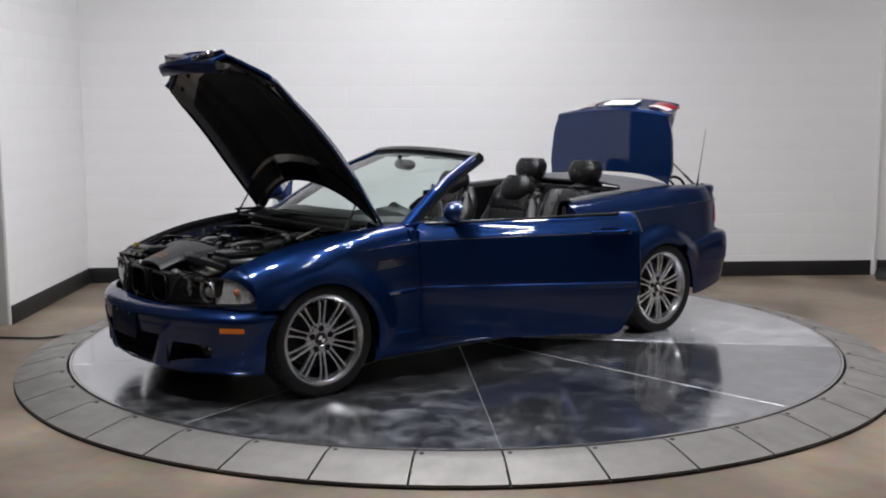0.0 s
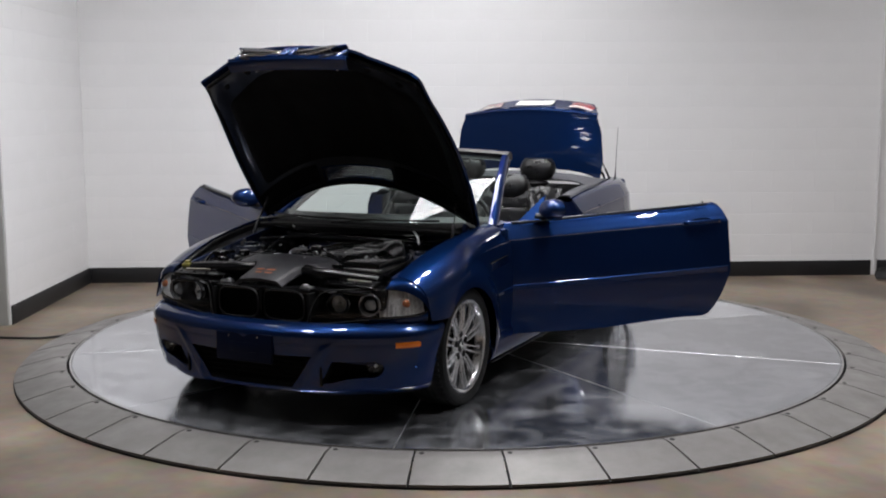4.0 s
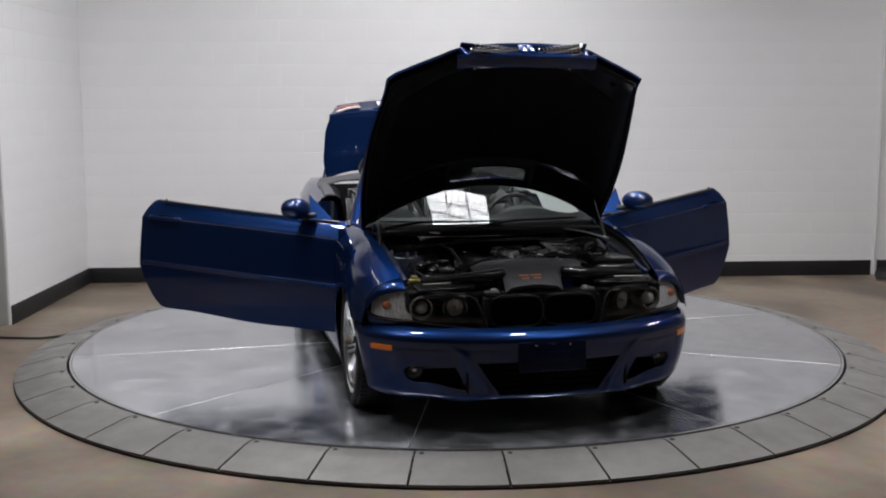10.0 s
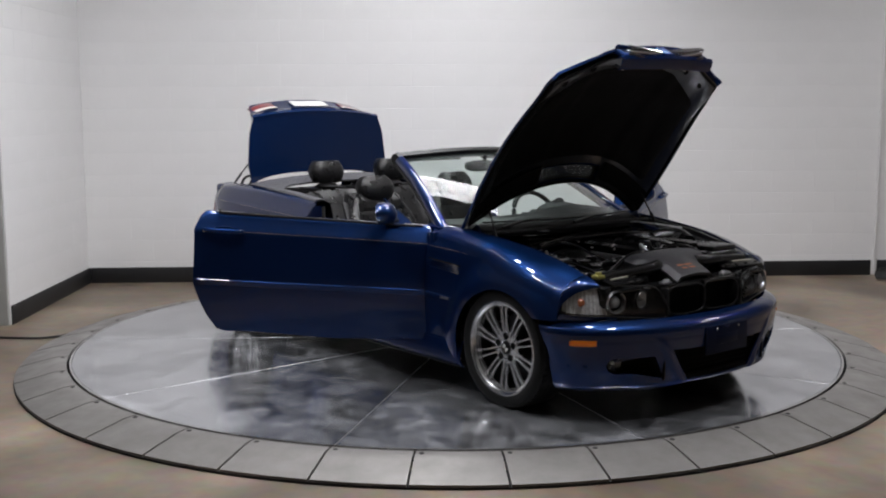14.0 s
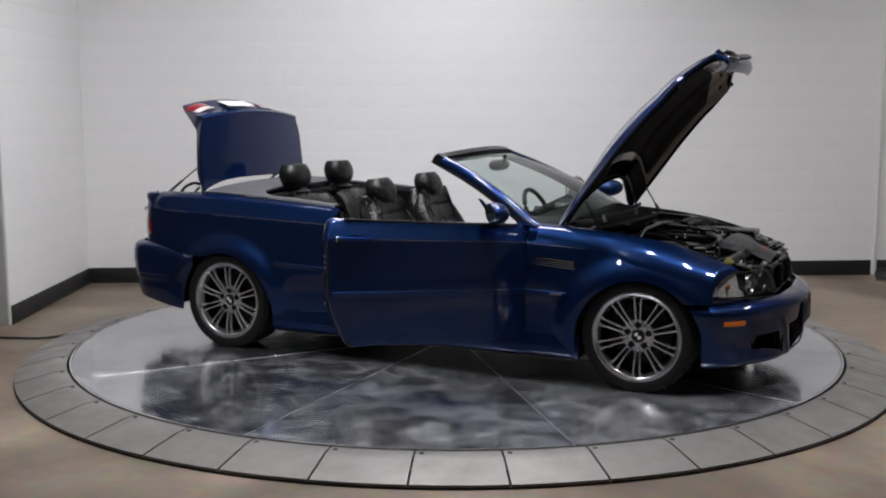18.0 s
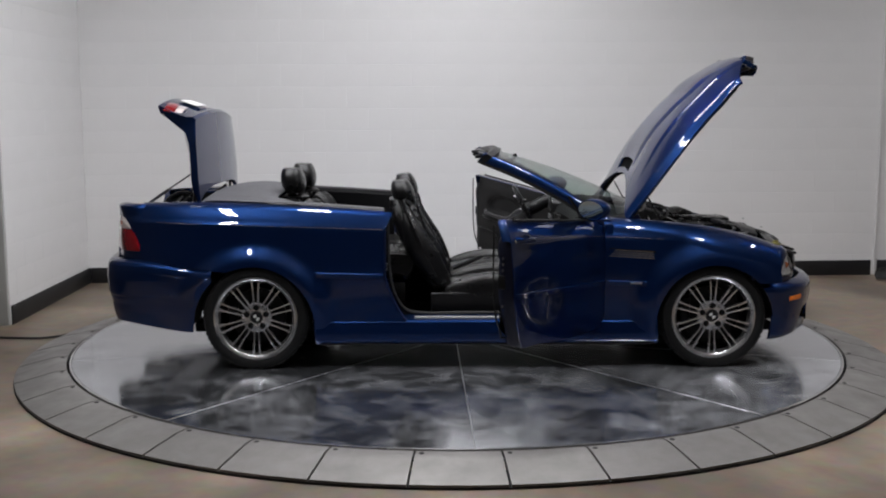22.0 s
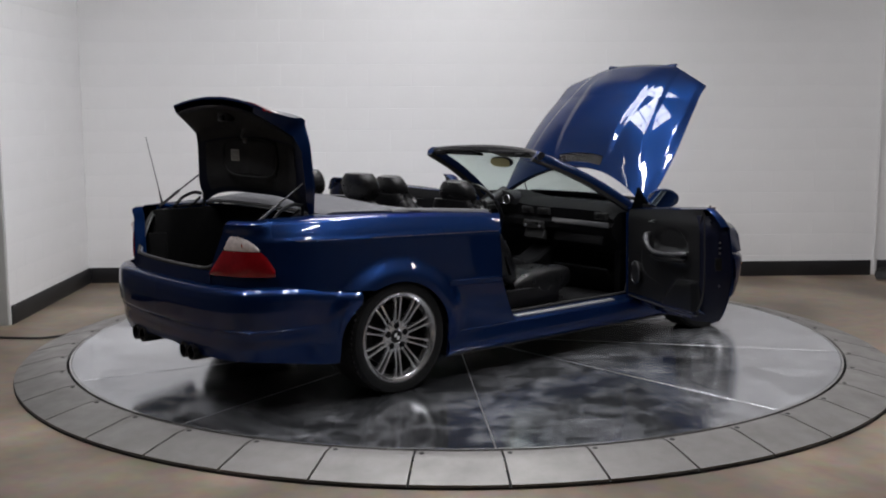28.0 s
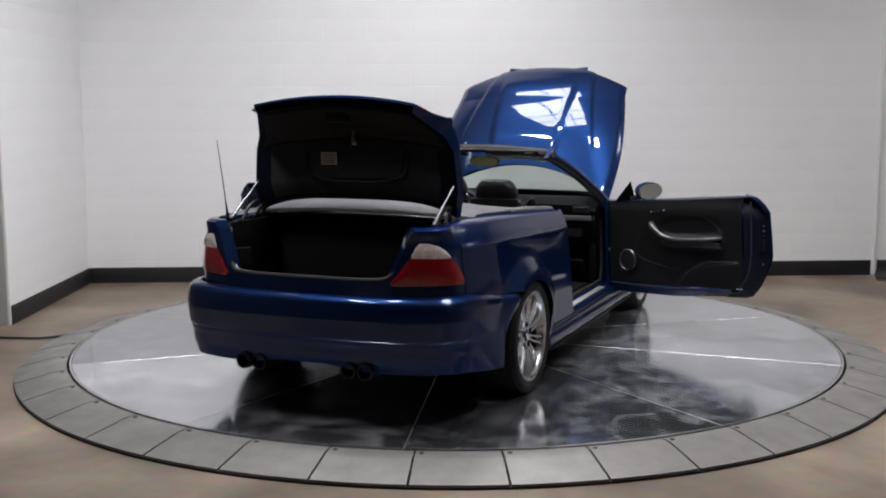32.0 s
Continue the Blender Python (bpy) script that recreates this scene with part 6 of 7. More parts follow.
def interior(car):
    part("cabin_floor", join(box(-0.1, 0, 0.275, 1.75, 1.40, 0.03, 0.004), box(0.80, 0, 0.58, 0.02, 1.42, 0.62, 0.004), box(0.70, 0.3, 0.36, 0.02, 0.5, 0.3, 0.004, 2, pose(0, 0, 0, 0, -40, 0)), box(0.70, -0.35, 0.36, 0.02, 0.5, 0.3, 0.004, 2, pose(0, 0, 0, 0, -40, 0))), M_CARPET, car, "black carpeted cabin floor")
    for s in (1, -1):
        part("floor_mat", box(0.42, s * 0.40, 0.297, 0.50, 0.44, 0.012, 0.005), M_CARPET, car, "black floor mat")
        part("kick_panel", box(0.72, s * 0.66, 0.50, 0.16, 0.06, 0.40, 0.02), M_DASH, car)
    seat(car, 0.345, -0.255, "driver_seat")
    seat(car, -0.345, -0.255, "passenger_seat")
    # centre console
    prof = [(0.78, 0.62), (0.60, 0.60), (0.45, 0.52), (0.2, 0.47), (-0.1, 0.47), (-0.35, 0.50), (-0.50, 0.49)]
    secs = []
    for x, h in prof:
        secs.append([(x, -0.105, 0.28), (x, -0.10, h - 0.02), (x, -0.085, h), (x, 0.085, h), (x, 0.10, h - 0.02), (x, 0.105, 0.28)])
    con = part("console", loft(secs), M_DASH, car, "black centre console")
    part("gear_gaiter", lathe([(0.055, 0.485), (0.045, 0.52), (0.018, 0.56), (0.012, 0.58)], 20, "z", (0.22, 0, 0)), M_LEATHER, con)
    part("gear_knob", lathe([(0.0, 0.655), (0.018, 0.65), (0.024, 0.63), (0.016, 0.60), (0.010, 0.575)], 20, "z", (0.22, 0, 0)), M_CHROME, con, "silver gear knob")
    part("hand_brake", join(tube([(-0.18, 0.03, 0.49), (0.0, 0.03, 0.565)], 0.014), tube([(0.0, 0.03, 0.565), (0.02, 0.03, 0.572)], 0.011)), M_LEATHER, con, "leather hand brake")
    part("console_lid", box(-0.33, 0, 0.525, 0.24, 0.17, 0.07, 0.025, 3), M_LEATHER, con, "padded armrest box")
    part("console_trim", box(0.16, 0, 0.4745, 0.32, 0.15, 0.006, 0.003), M_TRIM, con, "silver console trim")
    # dashboard
    secs = []
    for y in np.linspace(-0.70, 0.70, 41):
        bulge = 0.045 * math.exp(-((y - 0.36) / 0.17) ** 2)
        mid = 0.03 * math.exp(-(y / 0.22) ** 2)
        e = 0.05 * smooth(0.60, 0.70, abs(y))
        secs.append([(0.98 - 0.18 * abs(y), y, 0.895 - e), (0.74 - 0.3 * e, y, 0.925 + bulge * 0.8 - e), (0.60 - mid, y, 0.915 + bulge - e), (0.545 - mid, y, 0.875 + bulge * 0.8 - e), (0.56 - mid, y, 0.80), (0.535 - mid, y, 0.775), (0.54 - mid, y, 0.735), (0.60, y, 0.66), (0.66, y, 0.58), (0.80, y, 0.56)])
    dash = part("dashboard", loft(secs), M_DASH, car, "black dashboard")
    part("dash_trim", join(box(0.5285, -0.42, 0.785, 0.016, 0.52, 0.036, 0.006)), M_TRIM, dash, "silver dash trim strip")
    part("dash_trim", join(box(0.5285, 0.58, 0.785, 0.016, 0.18, 0.036, 0.006)), M_TRIM, dash)
    part("cluster_hood", loft([[(x, 0.36 + 0.165 * math.cos(a) * k, 0.905 + 0.062 * math.sin(a) * k) for a in np.linspace(0, math.pi, 16)] + [(x, 0.36 - 0.165 * k, 0.87), (x, 0.36 + 0.165 * k, 0.87)] for x, k in ((0.50, 1.0), (0.56, 1.02), (0.70, 0.8))]), M_BLACK, dash, "instrument hood")
    for y in (0.27, 0.345, 0.415):
        part("gauge", lathe([(0.0, 0.496), (0.03, 0.496), (0.034, 0.492)], 24, "x", (0, y, 0.905)), M_RUBBER, dash, "round gauge")
        part("gauge_ring", lathe([(0.033, 0.495), (0.036, 0.490), (0.033, 0.486)], 24, "x", (0, y, 0.905)), M_STEEL, dash)
    for y in (-0.08, 0.08, -0.60, 0.60):
        v = part("air_vent", box(0.526 + 0.02 * (abs(y) > 0.5), y, 0.842, 0.024, 0.12, 0.05, 0.008), M_RUBBER, dash, "black air vent")
        for k in range(4):
            part("vent_blade", box(0.514 + 0.02 * (abs(y) > 0.5), y, 0.826 + 0.011 * k, 0.012, 0.108, 0.003, 0.001, 1), M_BLACK, v)
    part("radio", join(box(0.505, 0, 0.745, 0.03, 0.19, 0.055, 0.005), box(0.53, 0, 0.675, 0.05, 0.19, 0.07, 0.006, 2, pose(0, 0, 0, 0, 20, 0))), M_RUBBER, dash, "black radio and climate panel")
    part("radio_screen", box(0.489, 0, 0.755, 0.003, 0.12, 0.018, 0.001), M_COVER, dash)
    for y in (-0.07, 0.07):
        part("dial", lathe([(0, 0.483), (0.010, 0.484), (0.012, 0.492)], 14, "x", (0, y, 0.735)), M_STEEL, dash)
    part("glove_box", box(0.575, -0.38, 0.685, 0.04, 0.46, 0.10, 0.015, 2, pose(0, 0, 0, 0, 22, 0)), M_DASH, dash)
    # steering wheel
    m = pose(0.335, 0.36, 0.845, 0, -26, 0)
    sw = part("steering_wheel", moved(tube([(0, 0.185 * math.cos(a), 0.185 * math.sin(a)) for a in np.linspace(0, 2 * math.pi, 49)[:-1]], 0.0155, 10, True), m), M_LEATHER, car, "black leather steering wheel")
    part("wheel_boss", moved(lathe([(0.0, -0.022), (0.05, -0.018), (0.066, 0.0), (0.05, 0.03), (0.03, 0.05)], 28, "x"), m), M_BLACK, sw)
    for a in (8, 172, 270):
        part("wheel_spoke", moved(box(0.006, 0.115, 0, 0.018, 0.14, 0.034, 0.007), m @ pose(0, 0, 0, a, 0, 0)), M_TRIM if a == 270 else M_BLACK, sw)
    part("column", moved(tube([(0.02, 0, 0), (0.25, 0, 0)], 0.045, 14), m), M_BLACK, sw)
    for t in (1, -1):
        part("stalk", moved(tube([(0.05, 0.02 * t, 0.01), (0.045, 0.15 * t, 0.03)], 0.007), m), M_BLACK, sw)
    for k, y in enumerate((0.28, 0.38, 0.47)):
        part("pedal", box(0.66, y, 0.42, 0.015, 0.055, 0.07, 0.005, 2, pose(0, 0, 0, 0, -30, 0)), M_STEEL, car, "pedal")
    # rear bench
    for s in (1, -1):
        st = new("rear_seat")
        st.parent = car
        st.matrix_basis = pose(-0.93, s * 0.285, 0)
        tagged(st, "black leather rear seat")
        rows = [[(0.06 + 0.40 * u, v * 0.26, 0.50 + 0.02 * u + 0.03 * smooth(0.6, 0.9, abs(v)) - 0.03 * smooth(0.85, 1, u)) for v in np.linspace(-1, 1, 15)] for u in np.linspace(0, 1, 10)]
        part("seat_cushion", solid(sheet(rows), -0.12), M_LEATHER, st)
        rows = [[(0.08 - 0.24 * u + 0.04 * smooth(0.55, 0.85, abs(v)) - 0.03 * smooth(0.9, 1, u), v * (0.265 - 0.03 * u), 0.50 + 0.49 * u - 0.015 * abs(v) * u) for v in np.linspace(-1, 1, 17)] for u in np.linspace(0, 1, 14)]
        part("backrest", solid(sheet(rows), 0.09), M_LEATHER, st)
        for q in (0.06, -0.06):
            part("headrest_post", tube([(-0.235, q, 0.96), (-0.25, q, 1.06)], 0.007), M_CHROME, st)
        secs = []
        for t in np.linspace(0, 1, 10):
            w = math.sin(math.pi * (0.12 + 0.76 * t)) ** 0.33
            secs.append(ring_pts(-0.262 - 0.02 * t, 0, 1.032 + 0.155 * t, 0.074 * w, 0.134 * w, 44, 3.1, "xy"))
        part("headrest", loft(secs), M_LEATHER, st, "black leather headrest")
        part("headrest_socket", lathe([(0.085, 1.0), (0.09, 1.012), (0.06, 1.03), (0.0, 1.035)], 20, "z", (-0.262, 0, -0.005)), M_BLACK, st)
        # side trim with belt and armrest
        f = (lambda g: g) if s > 0 else mir
        rows = []
        for x in np.linspace(-0.60, -1.22, 16):
            zb = belt(x)
            yo = side_y(x, zb) - interp(x, [(-1.0, 0.055), (-0.6, 0.03)])
            rows.append([(x, yo + 0.006, zb + 0.004), (x, yo - 0.02, zb + 0.014), (x, yo - 0.075, zb + 0.012), (x, yo - 0.11, zb - 0.01), (x, 0.60, 0.78), (x, 0.58, 0.62), (x, 0.58, 0.40)])
        part("side_trim", f(solid(sheet(rows), 0.006)), M_DASH, car, "black rear side lining")
        rows = [[(x, side_y(x, belt(x)) - 0.038 + dy, belt(x) + dz) for dy, dz in ((0.012, 0.004), (0.004, 0.015), (-0.030, 0.018), (-0.060, 0.013))] for x in np.linspace(-0.605, -1.30, 18)]
        part("side_cap", f(solid(sheet(rows), -0.006)), M_CANVAS, car, "grey side trim cap")
        part("rear_belt", f(box(-0.70, 0.665, 0.72, 0.01, 0.045, 0.44, 0.003, 2, pose(0, 0, 0, 0, 12, 0))), M_BLACK, car)
        part("roll_tray", f(box(-1.23, 0.28, 0.985, 0.12, 0.30, 0.03, 0.012)), M_BLACK, car)
    part("seat_back_wall", join(box(-1.22, 0, 0.74, 0.04, 1.30, 0.48, 0.01), box(-1.26, 0, 0.985, 0.10, 1.34, 0.02, 0.006)), M_CARPET, car)
    part("rear_console", box(-0.78, 0, 0.50, 0.42, 0.10, 0.16, 0.03), M_BLACK, car)
    # cover over the folded roof
    rows = []
    for u in np.linspace(0, 1, 22):
        row = []
        for v in np.linspace(-1, 1, 41):
            a = abs(v)
            x0 = -1.27 + 0.16 * smooth(0.72, 1.0, a)
            x1 = -1.725 + 0.02 * a ** 2
            x = x0 + (x1 - x0) * u
            w = 0.735 - 0.075 * u
            hump = 0.062 * (1 - a ** 2.6) * (math.sin(math.pi * (0.18 + 0.72 * u)) ** 0.8)
            z = belt(x) + 0.004 + hump - 0.012 * smooth(0.93, 1, u)
            row.append((x, v * w, z))
        rows.append(row)
    part("top_cover", solid(sheet(rows), -0.012), M_CANVAS, car, "grey vinyl cover over the folded roof")
    part("cover_seal", tube([(p[0] - 0.012, p[1], p[2] - 0.004) for p in rows[-1]], 0.010, 8), M_RUBBER, car)
    part("cover_trim", tube([(p[0] - 0.022, p[1] * 0.99, p[2] - 0.010) for p in rows[-1][2:-2]], 0.006, 6), M_CHROME, car, "bright strip behind the roof cover")


def engine_bay(car):
    # tub
    part("bay_tub", join(box(1.30, 0.635, 0.59, 0.86, 0.02, 0.42, 0.004, 2, pose(0, 0, 0, 0, 9, 0)), box(1.30, -0.635, 0.59, 0.86, 0.02, 0.42, 0.004, 2, pose(0, 0, 0, 0, 9, 0)), box(0.93, 0, 0.60, 0.02, 1.24, 0.50, 0.004), box(1.4, 0, 0.33, 1.1, 1.24, 0.02, 0.004)), M_BAY, car, "dark engine bay walls")
    for s in (1, -1):
        part("strut_tower", lathe([(0.15, 0.50), (0.135, 0.74), (0.11, 0.785), (0.05, 0.79), (0.05, 0.80), (0.0, 0.802)], 32, "z", (1.30, s * 0.55, 0)), M_TOWER, car, "blue-grey glossy strut tower")
        for k in range(3):
            a = 2.1 * k
            part("tower_nut", lathe([(0, 0.812), (0.008, 0.81), (0.010, 0.79)], 6, "z", (1.30 + 0.075 * math.cos(a), s * 0.55 + 0.075 * math.sin(a), 0)), M_STEEL, car)
        part("bay_ledge", box(1.50, s * 0.64, 0.735, 0.60, 0.05, 0.02, 0.006, 2, pose(0, 0, 0, 0, 10, 0)), M_GLOSS, car)
    part("strut_brace", join(tube([(1.27, -0.50, 0.815), (1.22, -0.2, 0.84), (1.22, 0.2, 0.84), (1.27, 0.50, 0.815)], 0.014, 10)), M_GLOSS, car, "black strut brace")
    eng = part("engine", join(box(1.35, 0.02, 0.60, 0.62, 0.26, 0.30, 0.03), box(1.40, 0.0, 0.47, 0.70, 0.34, 0.20, 0.03)), M_ALLOY, car, "straight-six engine with black covers")
    part("cylinder_cover", loft([[(x, -0.06 + 0.02, 0.745), (x, -0.05, 0.792), (x, -0.02, 0.805), (x, 0.10, 0.805), (x, 0.135, 0.79), (x, 0.145, 0.745)] for x in (1.06, 1.08, 1.62, 1.65)]), M_COVER, eng, "ribbed black cylinder head cover")
    for k in range(5):
        part("cover_rib", box(1.36, -0.005 + 0.026 * k, 0.8075, 0.50, 0.006, 0.006, 0.002, 1), M_COVER, eng)
    part("oil_cap", lathe([(0.0, 0.835), (0.030, 0.833), (0.036, 0.82), (0.036, 0.80)], 18, "z", (1.53, 0.05, 0)), M_GLOSS, eng, "black oil cap")
    # intake plenum on the car's left, six runners
    part("plenum", loft([ring_pts(x, 0.335, 0.765, 0.075 * k, 0.055 * k, 22, 3, "yz") for x, k in ((1.05, 0.8), (1.08, 1.0), (1.60, 1.0), (1.64, 0.8))]), M_COVER, eng, "black intake plenum")
    for k in range(6):
        x = 1.11 + 0.094 * k
        part("intake_runner", tube(curve([(x, 0.29, 0.77), (x, 0.22, 0.785), (x, 0.155, 0.755), (x, 0.14, 0.70)], 12), 0.026, 12), M_ALLOY if k % 2 else M_COVER, eng)
    part("airbox", join(box(1.62, 0.46, 0.69, 0.32, 0.24, 0.17, 0.035, 3), box(1.62, 0.46, 0.782, 0.29, 0.21, 0.03, 0.012)), M_COVER, car, "black air filter box")
    part("intake_elbow", tube(curve([(1.50, 0.46, 0.78), (1.42, 0.47, 0.81), (1.36, 0.42, 0.81), (1.33, 0.36, 0.79)], 16), 0.055, 16), M_COVER, car, "ribbed intake elbow")
    for k in range(5):
        part("hose_clamp", lathe([(0.057, -0.004), (0.060, 0), (0.057, 0.004)], 20, "x", (1.47 - 0.012 * k, 0.462 + 0.002 * k, 0.79 + 0.003 * k)), M_RUBBER, car)
    # grey intake scoop over the front panel
    rows = []
    for u in np.linspace(0, 1, 12):
        w = interp(u, [(0, 0.30), (0.22, 0.295), (0.34, 0.25), (0.46, 0.160), (0.56, 0.137), (1.0, 0.135)])
        row = []
        for v in np.linspace(-1, 1, 21):
            row.append((1.68 + 0.27 * u, -0.034 + 0.05 * (1 - u) + v * w, 0.778 - 0.088 * u ** 1.4 - 0.020 * smooth(0.8, 1.0, abs(v)) + 0.006 * math.cos(3 * v)))
        rows.append(row)
    sc = part("intake_scoop", solid(sheet(rows), -0.02), M_INTAKE, car, "grey plastic intake scoop over the radiator")
    for k, (y, w) in enumerate(((-0.068, 0.048), (-0.005, 0.052), (-0.064, 0.036), (-0.004, 0.042))):
        u = 0.74 + 0.10 * (k // 2)
        part("print_bar", box(1.68 + 0.27 * u, y, 0.778 - 0.088 * u ** 1.4 + 0.0278, 0.013, w, 0.0016, 0, 1, pose(0, 0, 0, 0, 20, 0)), M_ORANGE, sc, "orange lettering bar")
    for s in (1, -1):
        # air hose from the scoop to the wing, ribbed where it bends
        line = curve([(1.80, s * 0.15, 0.742), (1.825, s * 0.24, 0.738), (1.815, s * 0.36, 0.730), (1.80, s * 0.48, 0.722), (1.79, s * 0.58, 0.712)], 40)
        part("air_hose", tube(line, [0.030 + 0.0035 * (i % 2) * (i < 16) for i in range(40)], 14), M_GLOSS, car, "ribbed black air hose")
        part("front_shelf", join(box(1.855, s * 0.46, 0.704, 0.085, 0.30, 0.014, 0.005, 2, pose(0, 0, 0, 0, 14, s * -8)), box(1.835, s * 0.40, 0.712, 0.03, 0.05, 0.02, 0.006)), M_GLOSS, car, "black plastic shelf behind the headlight")
        part("edge_strip", box(1.842, s * 0.475, 0.7185, 0.006, 0.19, 0.005, 0.001, 1, pose(0, 0, 0, 0, 0, s * -8)), M_STRIP, car, "pale edge tape")
        for k in range(4):
            part("shelf_clip", lathe([(0, 0.010), (0.008, 0.009), (0.011, 0)], 10, "z", (1.875 + 0.004 * (k % 2), s * (0.33 + 0.085 * k), 0.704)), M_COVER, car)
        part("bonnet_lock", join(box(1.93, s * 0.245, 0.680, 0.035, 0.07, 0.012, 0.005), lathe([(0.008, 0.682), (0.016, 0.694), (0.022, 0.682)], 18, "z", (1.93, s * 0.235, 0))), M_STEEL, car, "dark steel bonnet lock")
        part("brace_bar", box(1.75, s * 0.48, 0.728, 0.03, 0.24, 0.016, 0.005, 2, pose(0, 0, 0, 0, 0, s * 10)), M_GLOSS, car)
        part("lamp_housing", box(1.80, s * 0.52, 0.635, 0.14, 0.30, 0.11, 0.02, 2, pose(0, 0, 0, 0, 0, s * -14)), M_GLOSS, car, "black lamp housing")
    # car's right side: reservoirs, exhaust shield, fuse box
    part("washer_tank", join(box(1.62, -0.50, 0.66, 0.16, 0.18, 0.16, 0.03, 3), lathe([(0.030, 0.74), (0.034, 0.765), (0.0, 0.772)], 16, "z", (1.62, -0.52, 0))), M_GLOSS, car, "washer tank with cap")
    part("washer_cap", lathe([(0.036, 0.765), (0.036, 0.785), (0.030, 0.79), (0.0, 0.79)], 16, "z", (1.62, -0.52, 0)), M_GLOSS, car, "black filler cap")
    part("coolant_tank", join(box(1.50, -0.40, 0.70, 0.22, 0.12, 0.13, 0.035, 3)), M_COVER, car, "black coolant tank")
    part("coolant_cap", lathe([(0.028, 0.76), (0.030, 0.79), (0.0, 0.795)], 14, "z", (1.56, -0.40, 0)), M_GLOSS, car)
    part("heat_shield", loft([ring_pts(x, -0.16, 0.70, 0.075 * k, 0.07 * k, 18, 3, "yz") for x, k in ((1.08, 0.8), (1.12, 1), (1.52, 1), (1.56, 0.8))]), M_ALLOY, car, "alloy exhaust heat shield")
    part("brake_reservoir", join(box(1.03, 0.42, 0.76, 0.13, 0.11, 0.10, 0.02), lathe([(0.026, 0.80), (0.028, 0.83), (0, 0.835)], 14, "z", (1.03, 0.42, 0))), M_COVER, car, "brake fluid reservoir")
    part("fuse_box", box(1.04, -0.47, 0.76, 0.17, 0.22, 0.10, 0.02), M_GLOSS, car, "black fuse box")
    part("cabin_filter", join(box(1.03, 0, 0.825, 0.17, 0.86, 0.06, 0.02, 3)), M_GLOSS, car, "long black cabin filter housing")
    for line in ([(1.02, -0.60, 0.884), (1.03, -0.50, 0.886), (1.03, -0.40, 0.888), (1.12, -0.37, 0.886), (1.17, -0.33, 0.884)], [(1.06, -0.36, 0.889), (1.07, 0.0, 0.892), (1.03, 0.36, 0.889)], [(1.08, 0.40, 0.886), (1.22, 0.50, 0.872), (1.36, 0.58, 0.852)]):
        part("filter_strip", tube(curve(line, 16), 0.005, 6), M_SATIN, car, "pale metal edge strip")
    part("power_steering_tank", lathe([(0.045, 0.62), (0.05, 0.70), (0.045, 0.74), (0.025, 0.75), (0.025, 0.775), (0.0, 0.778)], 20, "z", (1.74, 0.30, 0)), M_GLOSS, car, "round black fluid reservoir")
    for x, y, z, r in ((1.335, -0.415, 0.770, 0.052), (1.66, -0.475, 0.745, 0.050), (1.475, -0.43, 0.752, 0.036)):
        tank = part("fluid_tank", lathe([(r, z - 0.12), (r, z - 0.02), (r * 0.96, z - 0.006), (r * 0.62, z), (r * 0.6, z + 0.016), (r * 0.5, z + 0.02), (0.0, z + 0.021)], 28, "z", (x, y, 0)), M_GLOSS, car, "round black fluid reservoir")
        part("tank_rim", lathe([(r * 1.01, z - 0.018), (r * 1.05, z - 0.014), (r * 1.01, z - 0.010)], 28, "z", (x, y, 0)), M_STEEL, tank, "bright clamp ring")
    part("yellow_cap", join(box(1.80, -0.600, 0.728, 0.05, 0.055, 0.022, 0.008), lathe([(0.0, 0.752), (0.016, 0.751), (0.018, 0.738)], 14, "z", (1.80, -0.600, 0))), M_CAPYEL, car, "dull yellow cap")
    # long cover over the intake with crisp shoulders, and the ignition cover beside it
    part("intake_cover", loft([[(x, 0.205, z - 0.060), (x, 0.215, z - 0.008), (x, 0.226, z), (x, 0.390, z - 0.004), (x, 0.402, z - 0.013), (x, 0.412, z - 0.065)] for x, z in ((1.10, 0.835), (1.105, 0.842), (1.50, 0.815), (1.62, 0.798), (1.628, 0.790))]), M_COVER, eng, "black intake cover with sharp shoulders")
    for k in range(4):
        part("cover_rib", box(1.20 + 0.09 * k, 0.31, 0.8365 - 0.0067 * k * 0.9, 0.008, 0.13, 0.006, 0.002, 1), M_COVER, eng)
    for x, y, z in ((1.62, 0.10, 0.80), (1.60, -0.02, 0.80), (1.655, 0.19, 0.785), (1.17, -0.10, 0.815), (1.44, -0.10, 0.80), (1.56, 0.43, 0.785)):
        part("hose_clip", lathe([(0.013, -0.004), (0.017, 0), (0.013, 0.004)], 16, "x", (x, y, z)), M_CHROME, car)
    part("coolant_pipe", tube(curve([(1.62, -0.06, 0.775), (1.66, -0.14, 0.785), (1.64, -0.24, 0.765), (1.55, -0.30, 0.74)], 20), 0.021, 12), M_GLOSS, car, "black coolant hose")
    part("alternator_pipe", tube(curve([(1.55, 0.00, 0.815), (1.60, -0.05, 0.812), (1.64, -0.05, 0.79)], 12), 0.010, 10), M_STEEL, car, "bright metal pipe")
    random.seed(5)
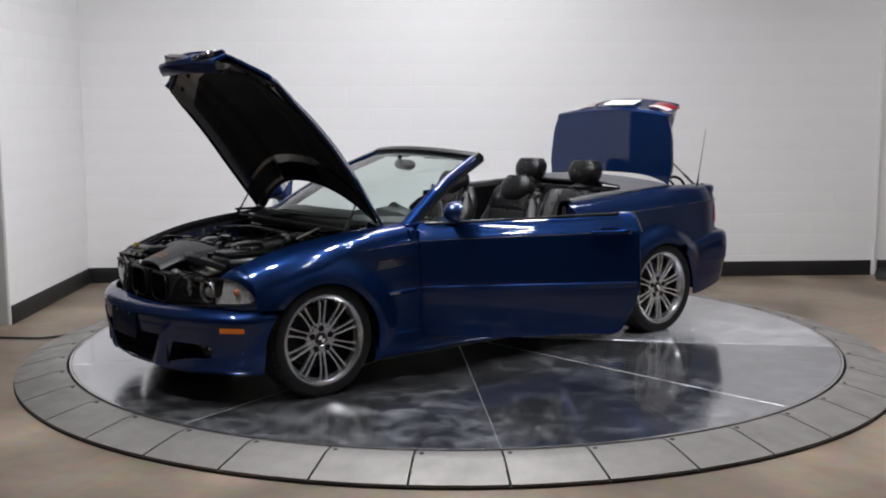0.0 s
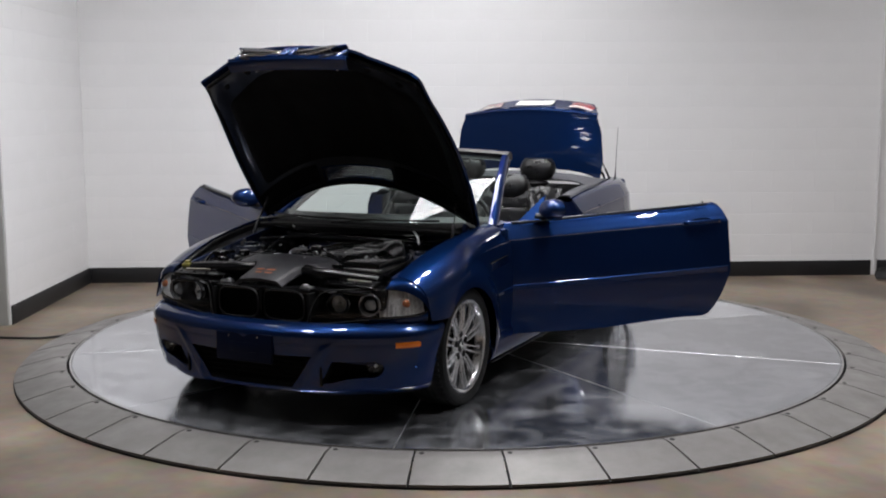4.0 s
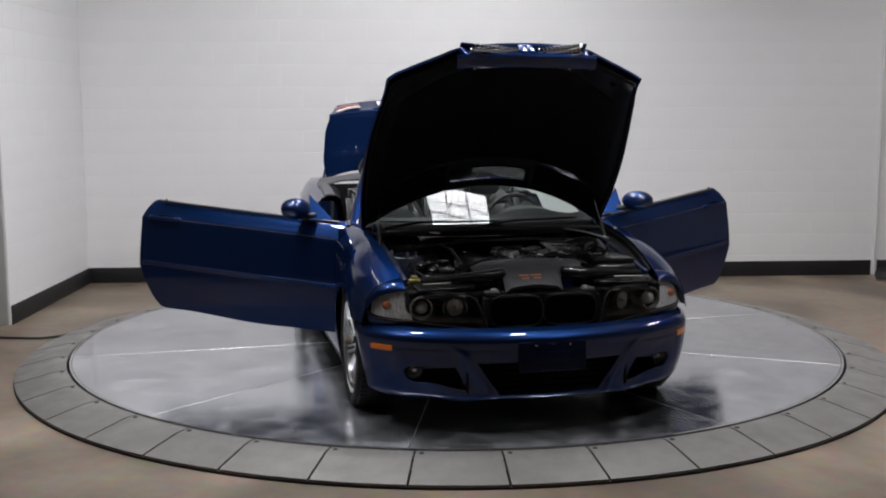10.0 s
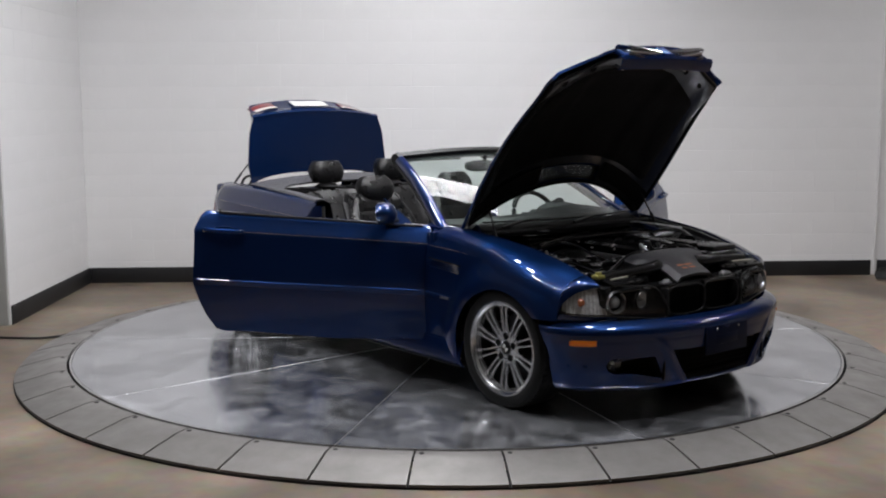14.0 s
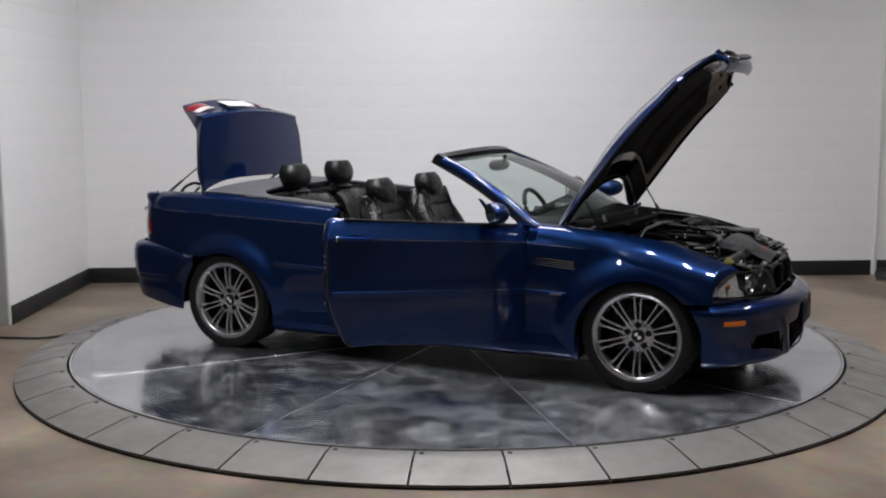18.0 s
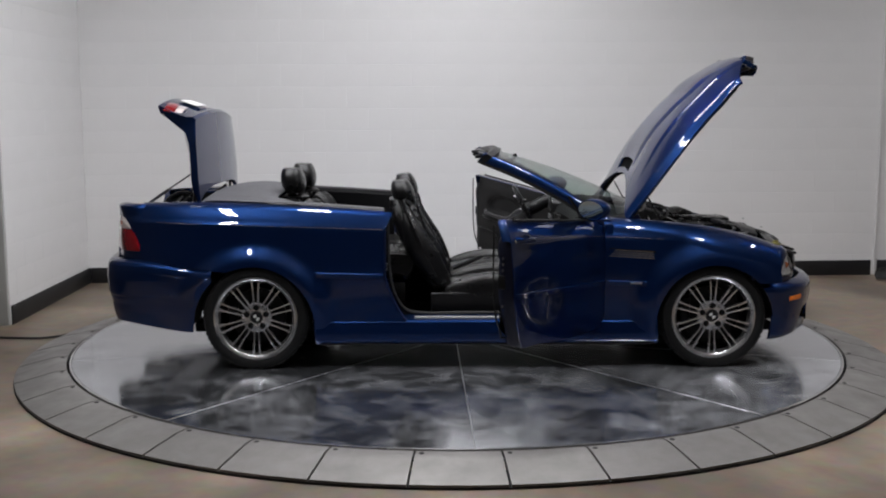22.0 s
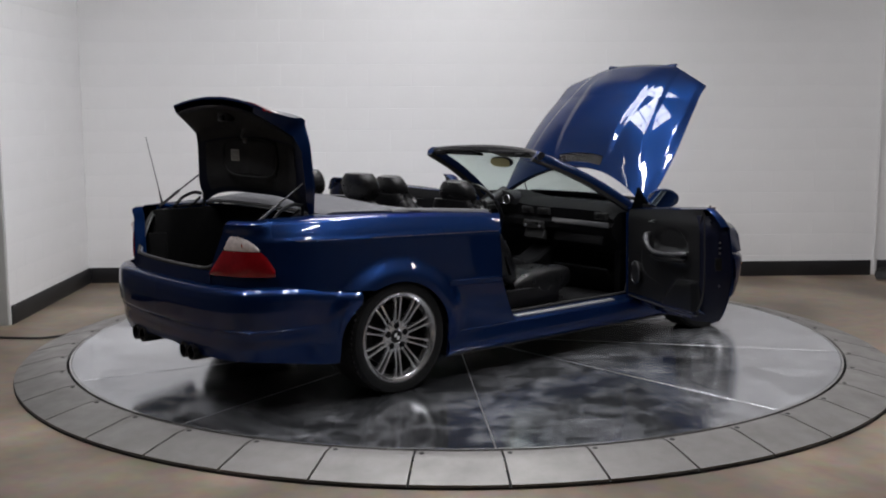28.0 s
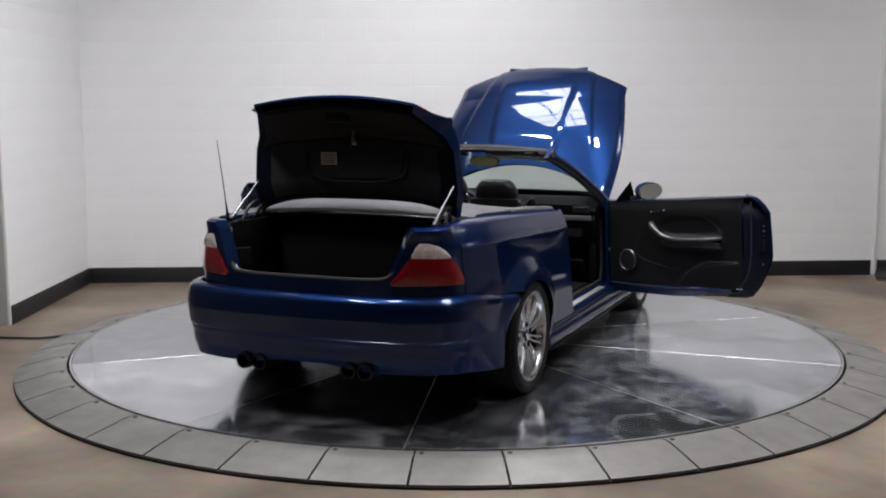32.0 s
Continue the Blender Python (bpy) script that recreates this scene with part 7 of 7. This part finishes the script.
    for k, (a, b, c, r) in enumerate([((1.08, -0.45, 0.80), (1.3, -0.33, 0.83), (1.55, -0.30, 0.76), 0.011), ((1.05, 0.5, 0.80), (1.25, 0.42, 0.84), (1.5, 0.3, 0.80), 0.009), ((1.70, -0.40, 0.72), (1.66, -0.2, 0.79), (1.62, 0.05, 0.78), 0.017),
                                     ((1.75, -0.45, 0.70), (1.77, -0.1, 0.76), (1.72, 0.28, 0.73), 0.012), ((1.12, -0.25, 0.83), (1.2, -0.1, 0.86), (1.12, 0.2, 0.84), 0.008), ((1.45, -0.55, 0.76), (1.6, -0.58, 0.77), (1.78, -0.52, 0.72), 0.010),
                                     ((1.38, 0.55, 0.79), (1.55, 0.60, 0.77), (1.76, 0.56, 0.72), 0.010), ((1.0, -0.60, 0.85), (1.15, -0.58, 0.80), (1.2, -0.45, 0.81), 0.006), ((1.0, 0.60, 0.85), (1.12, 0.50, 0.83), (1.06, 0.25, 0.87), 0.006), ((1.60, 0.14, 0.80), (1.66, 0.22, 0.80), (1.70, 0.32, 0.76), 0.02)]):
        part("hose", tube(curve([a, b, c], 18), 0.8 * r, 8), M_GLOSS, car, "engine bay hose")
    for k in range(14):
        part("fastener", lathe([(0, 0.006), (0.006, 0.005), (0.008, 0)], 8, "z", (random.uniform(1.05, 1.85), random.uniform(-0.5, 0.5), 0.808 - 0.12 * max(0, k / 14 - 0.5))), M_STEEL, car)


def convertible():
    car = new("convertible_car")
    tagged(car, "dark blue convertible with doors, bonnet and boot open on the turntable", "car")
    body_shell(car)
    front_end(car)
    rear_end(car)
    boot_lid(car)
    bonnet(car)
    doors(car)
    windscreen(car)
    interior(car)
    engine_bay(car)
    for x, w, yy in ((AXLE, 0.215, 0.749), (-AXLE, 0.245, 0.748)):
        for s in (1, -1):
            wheel_parts(car, x, s * yy, 0.325, s, w, 0)
    return car



def motions(disc, car):
    """The turntable carries disc and car round together, counter-clockwise."""
    turn = [(0.0, 218.86), (2.0, 231.98), (4.0, 244.99), (6.0, 257.91), (8.0, 270.76), (10.0, 283.57), (12.0, 296.34), (14.0, 309.12), (16.0, 321.92), (18.0, 334.75), (20.0, 347.65), (22.0, 360.63), (24.0, 373.72), (26.0, 386.93), (28.0, 400.29), (30.0, 413.83), (32.0, 427.56)]
    rows_d, rows_c = [], []
    for t, a in turn:
        rows_d.append((t, pose(0, 0, 0.020, 0, 0, a)))
        rows_c.append((t, pose(0, 0, 0, 0, 0, a) @ pose(0.1667, -0.0786, 0)))
    walk(disc, rows_d)
    walk(car, rows_c)


wall, left_wall = showroom()
ceiling_lamps()
cables()
disc = turntable()
car = convertible()
wall_blocks(wall, left_wall)
motions(disc, car)
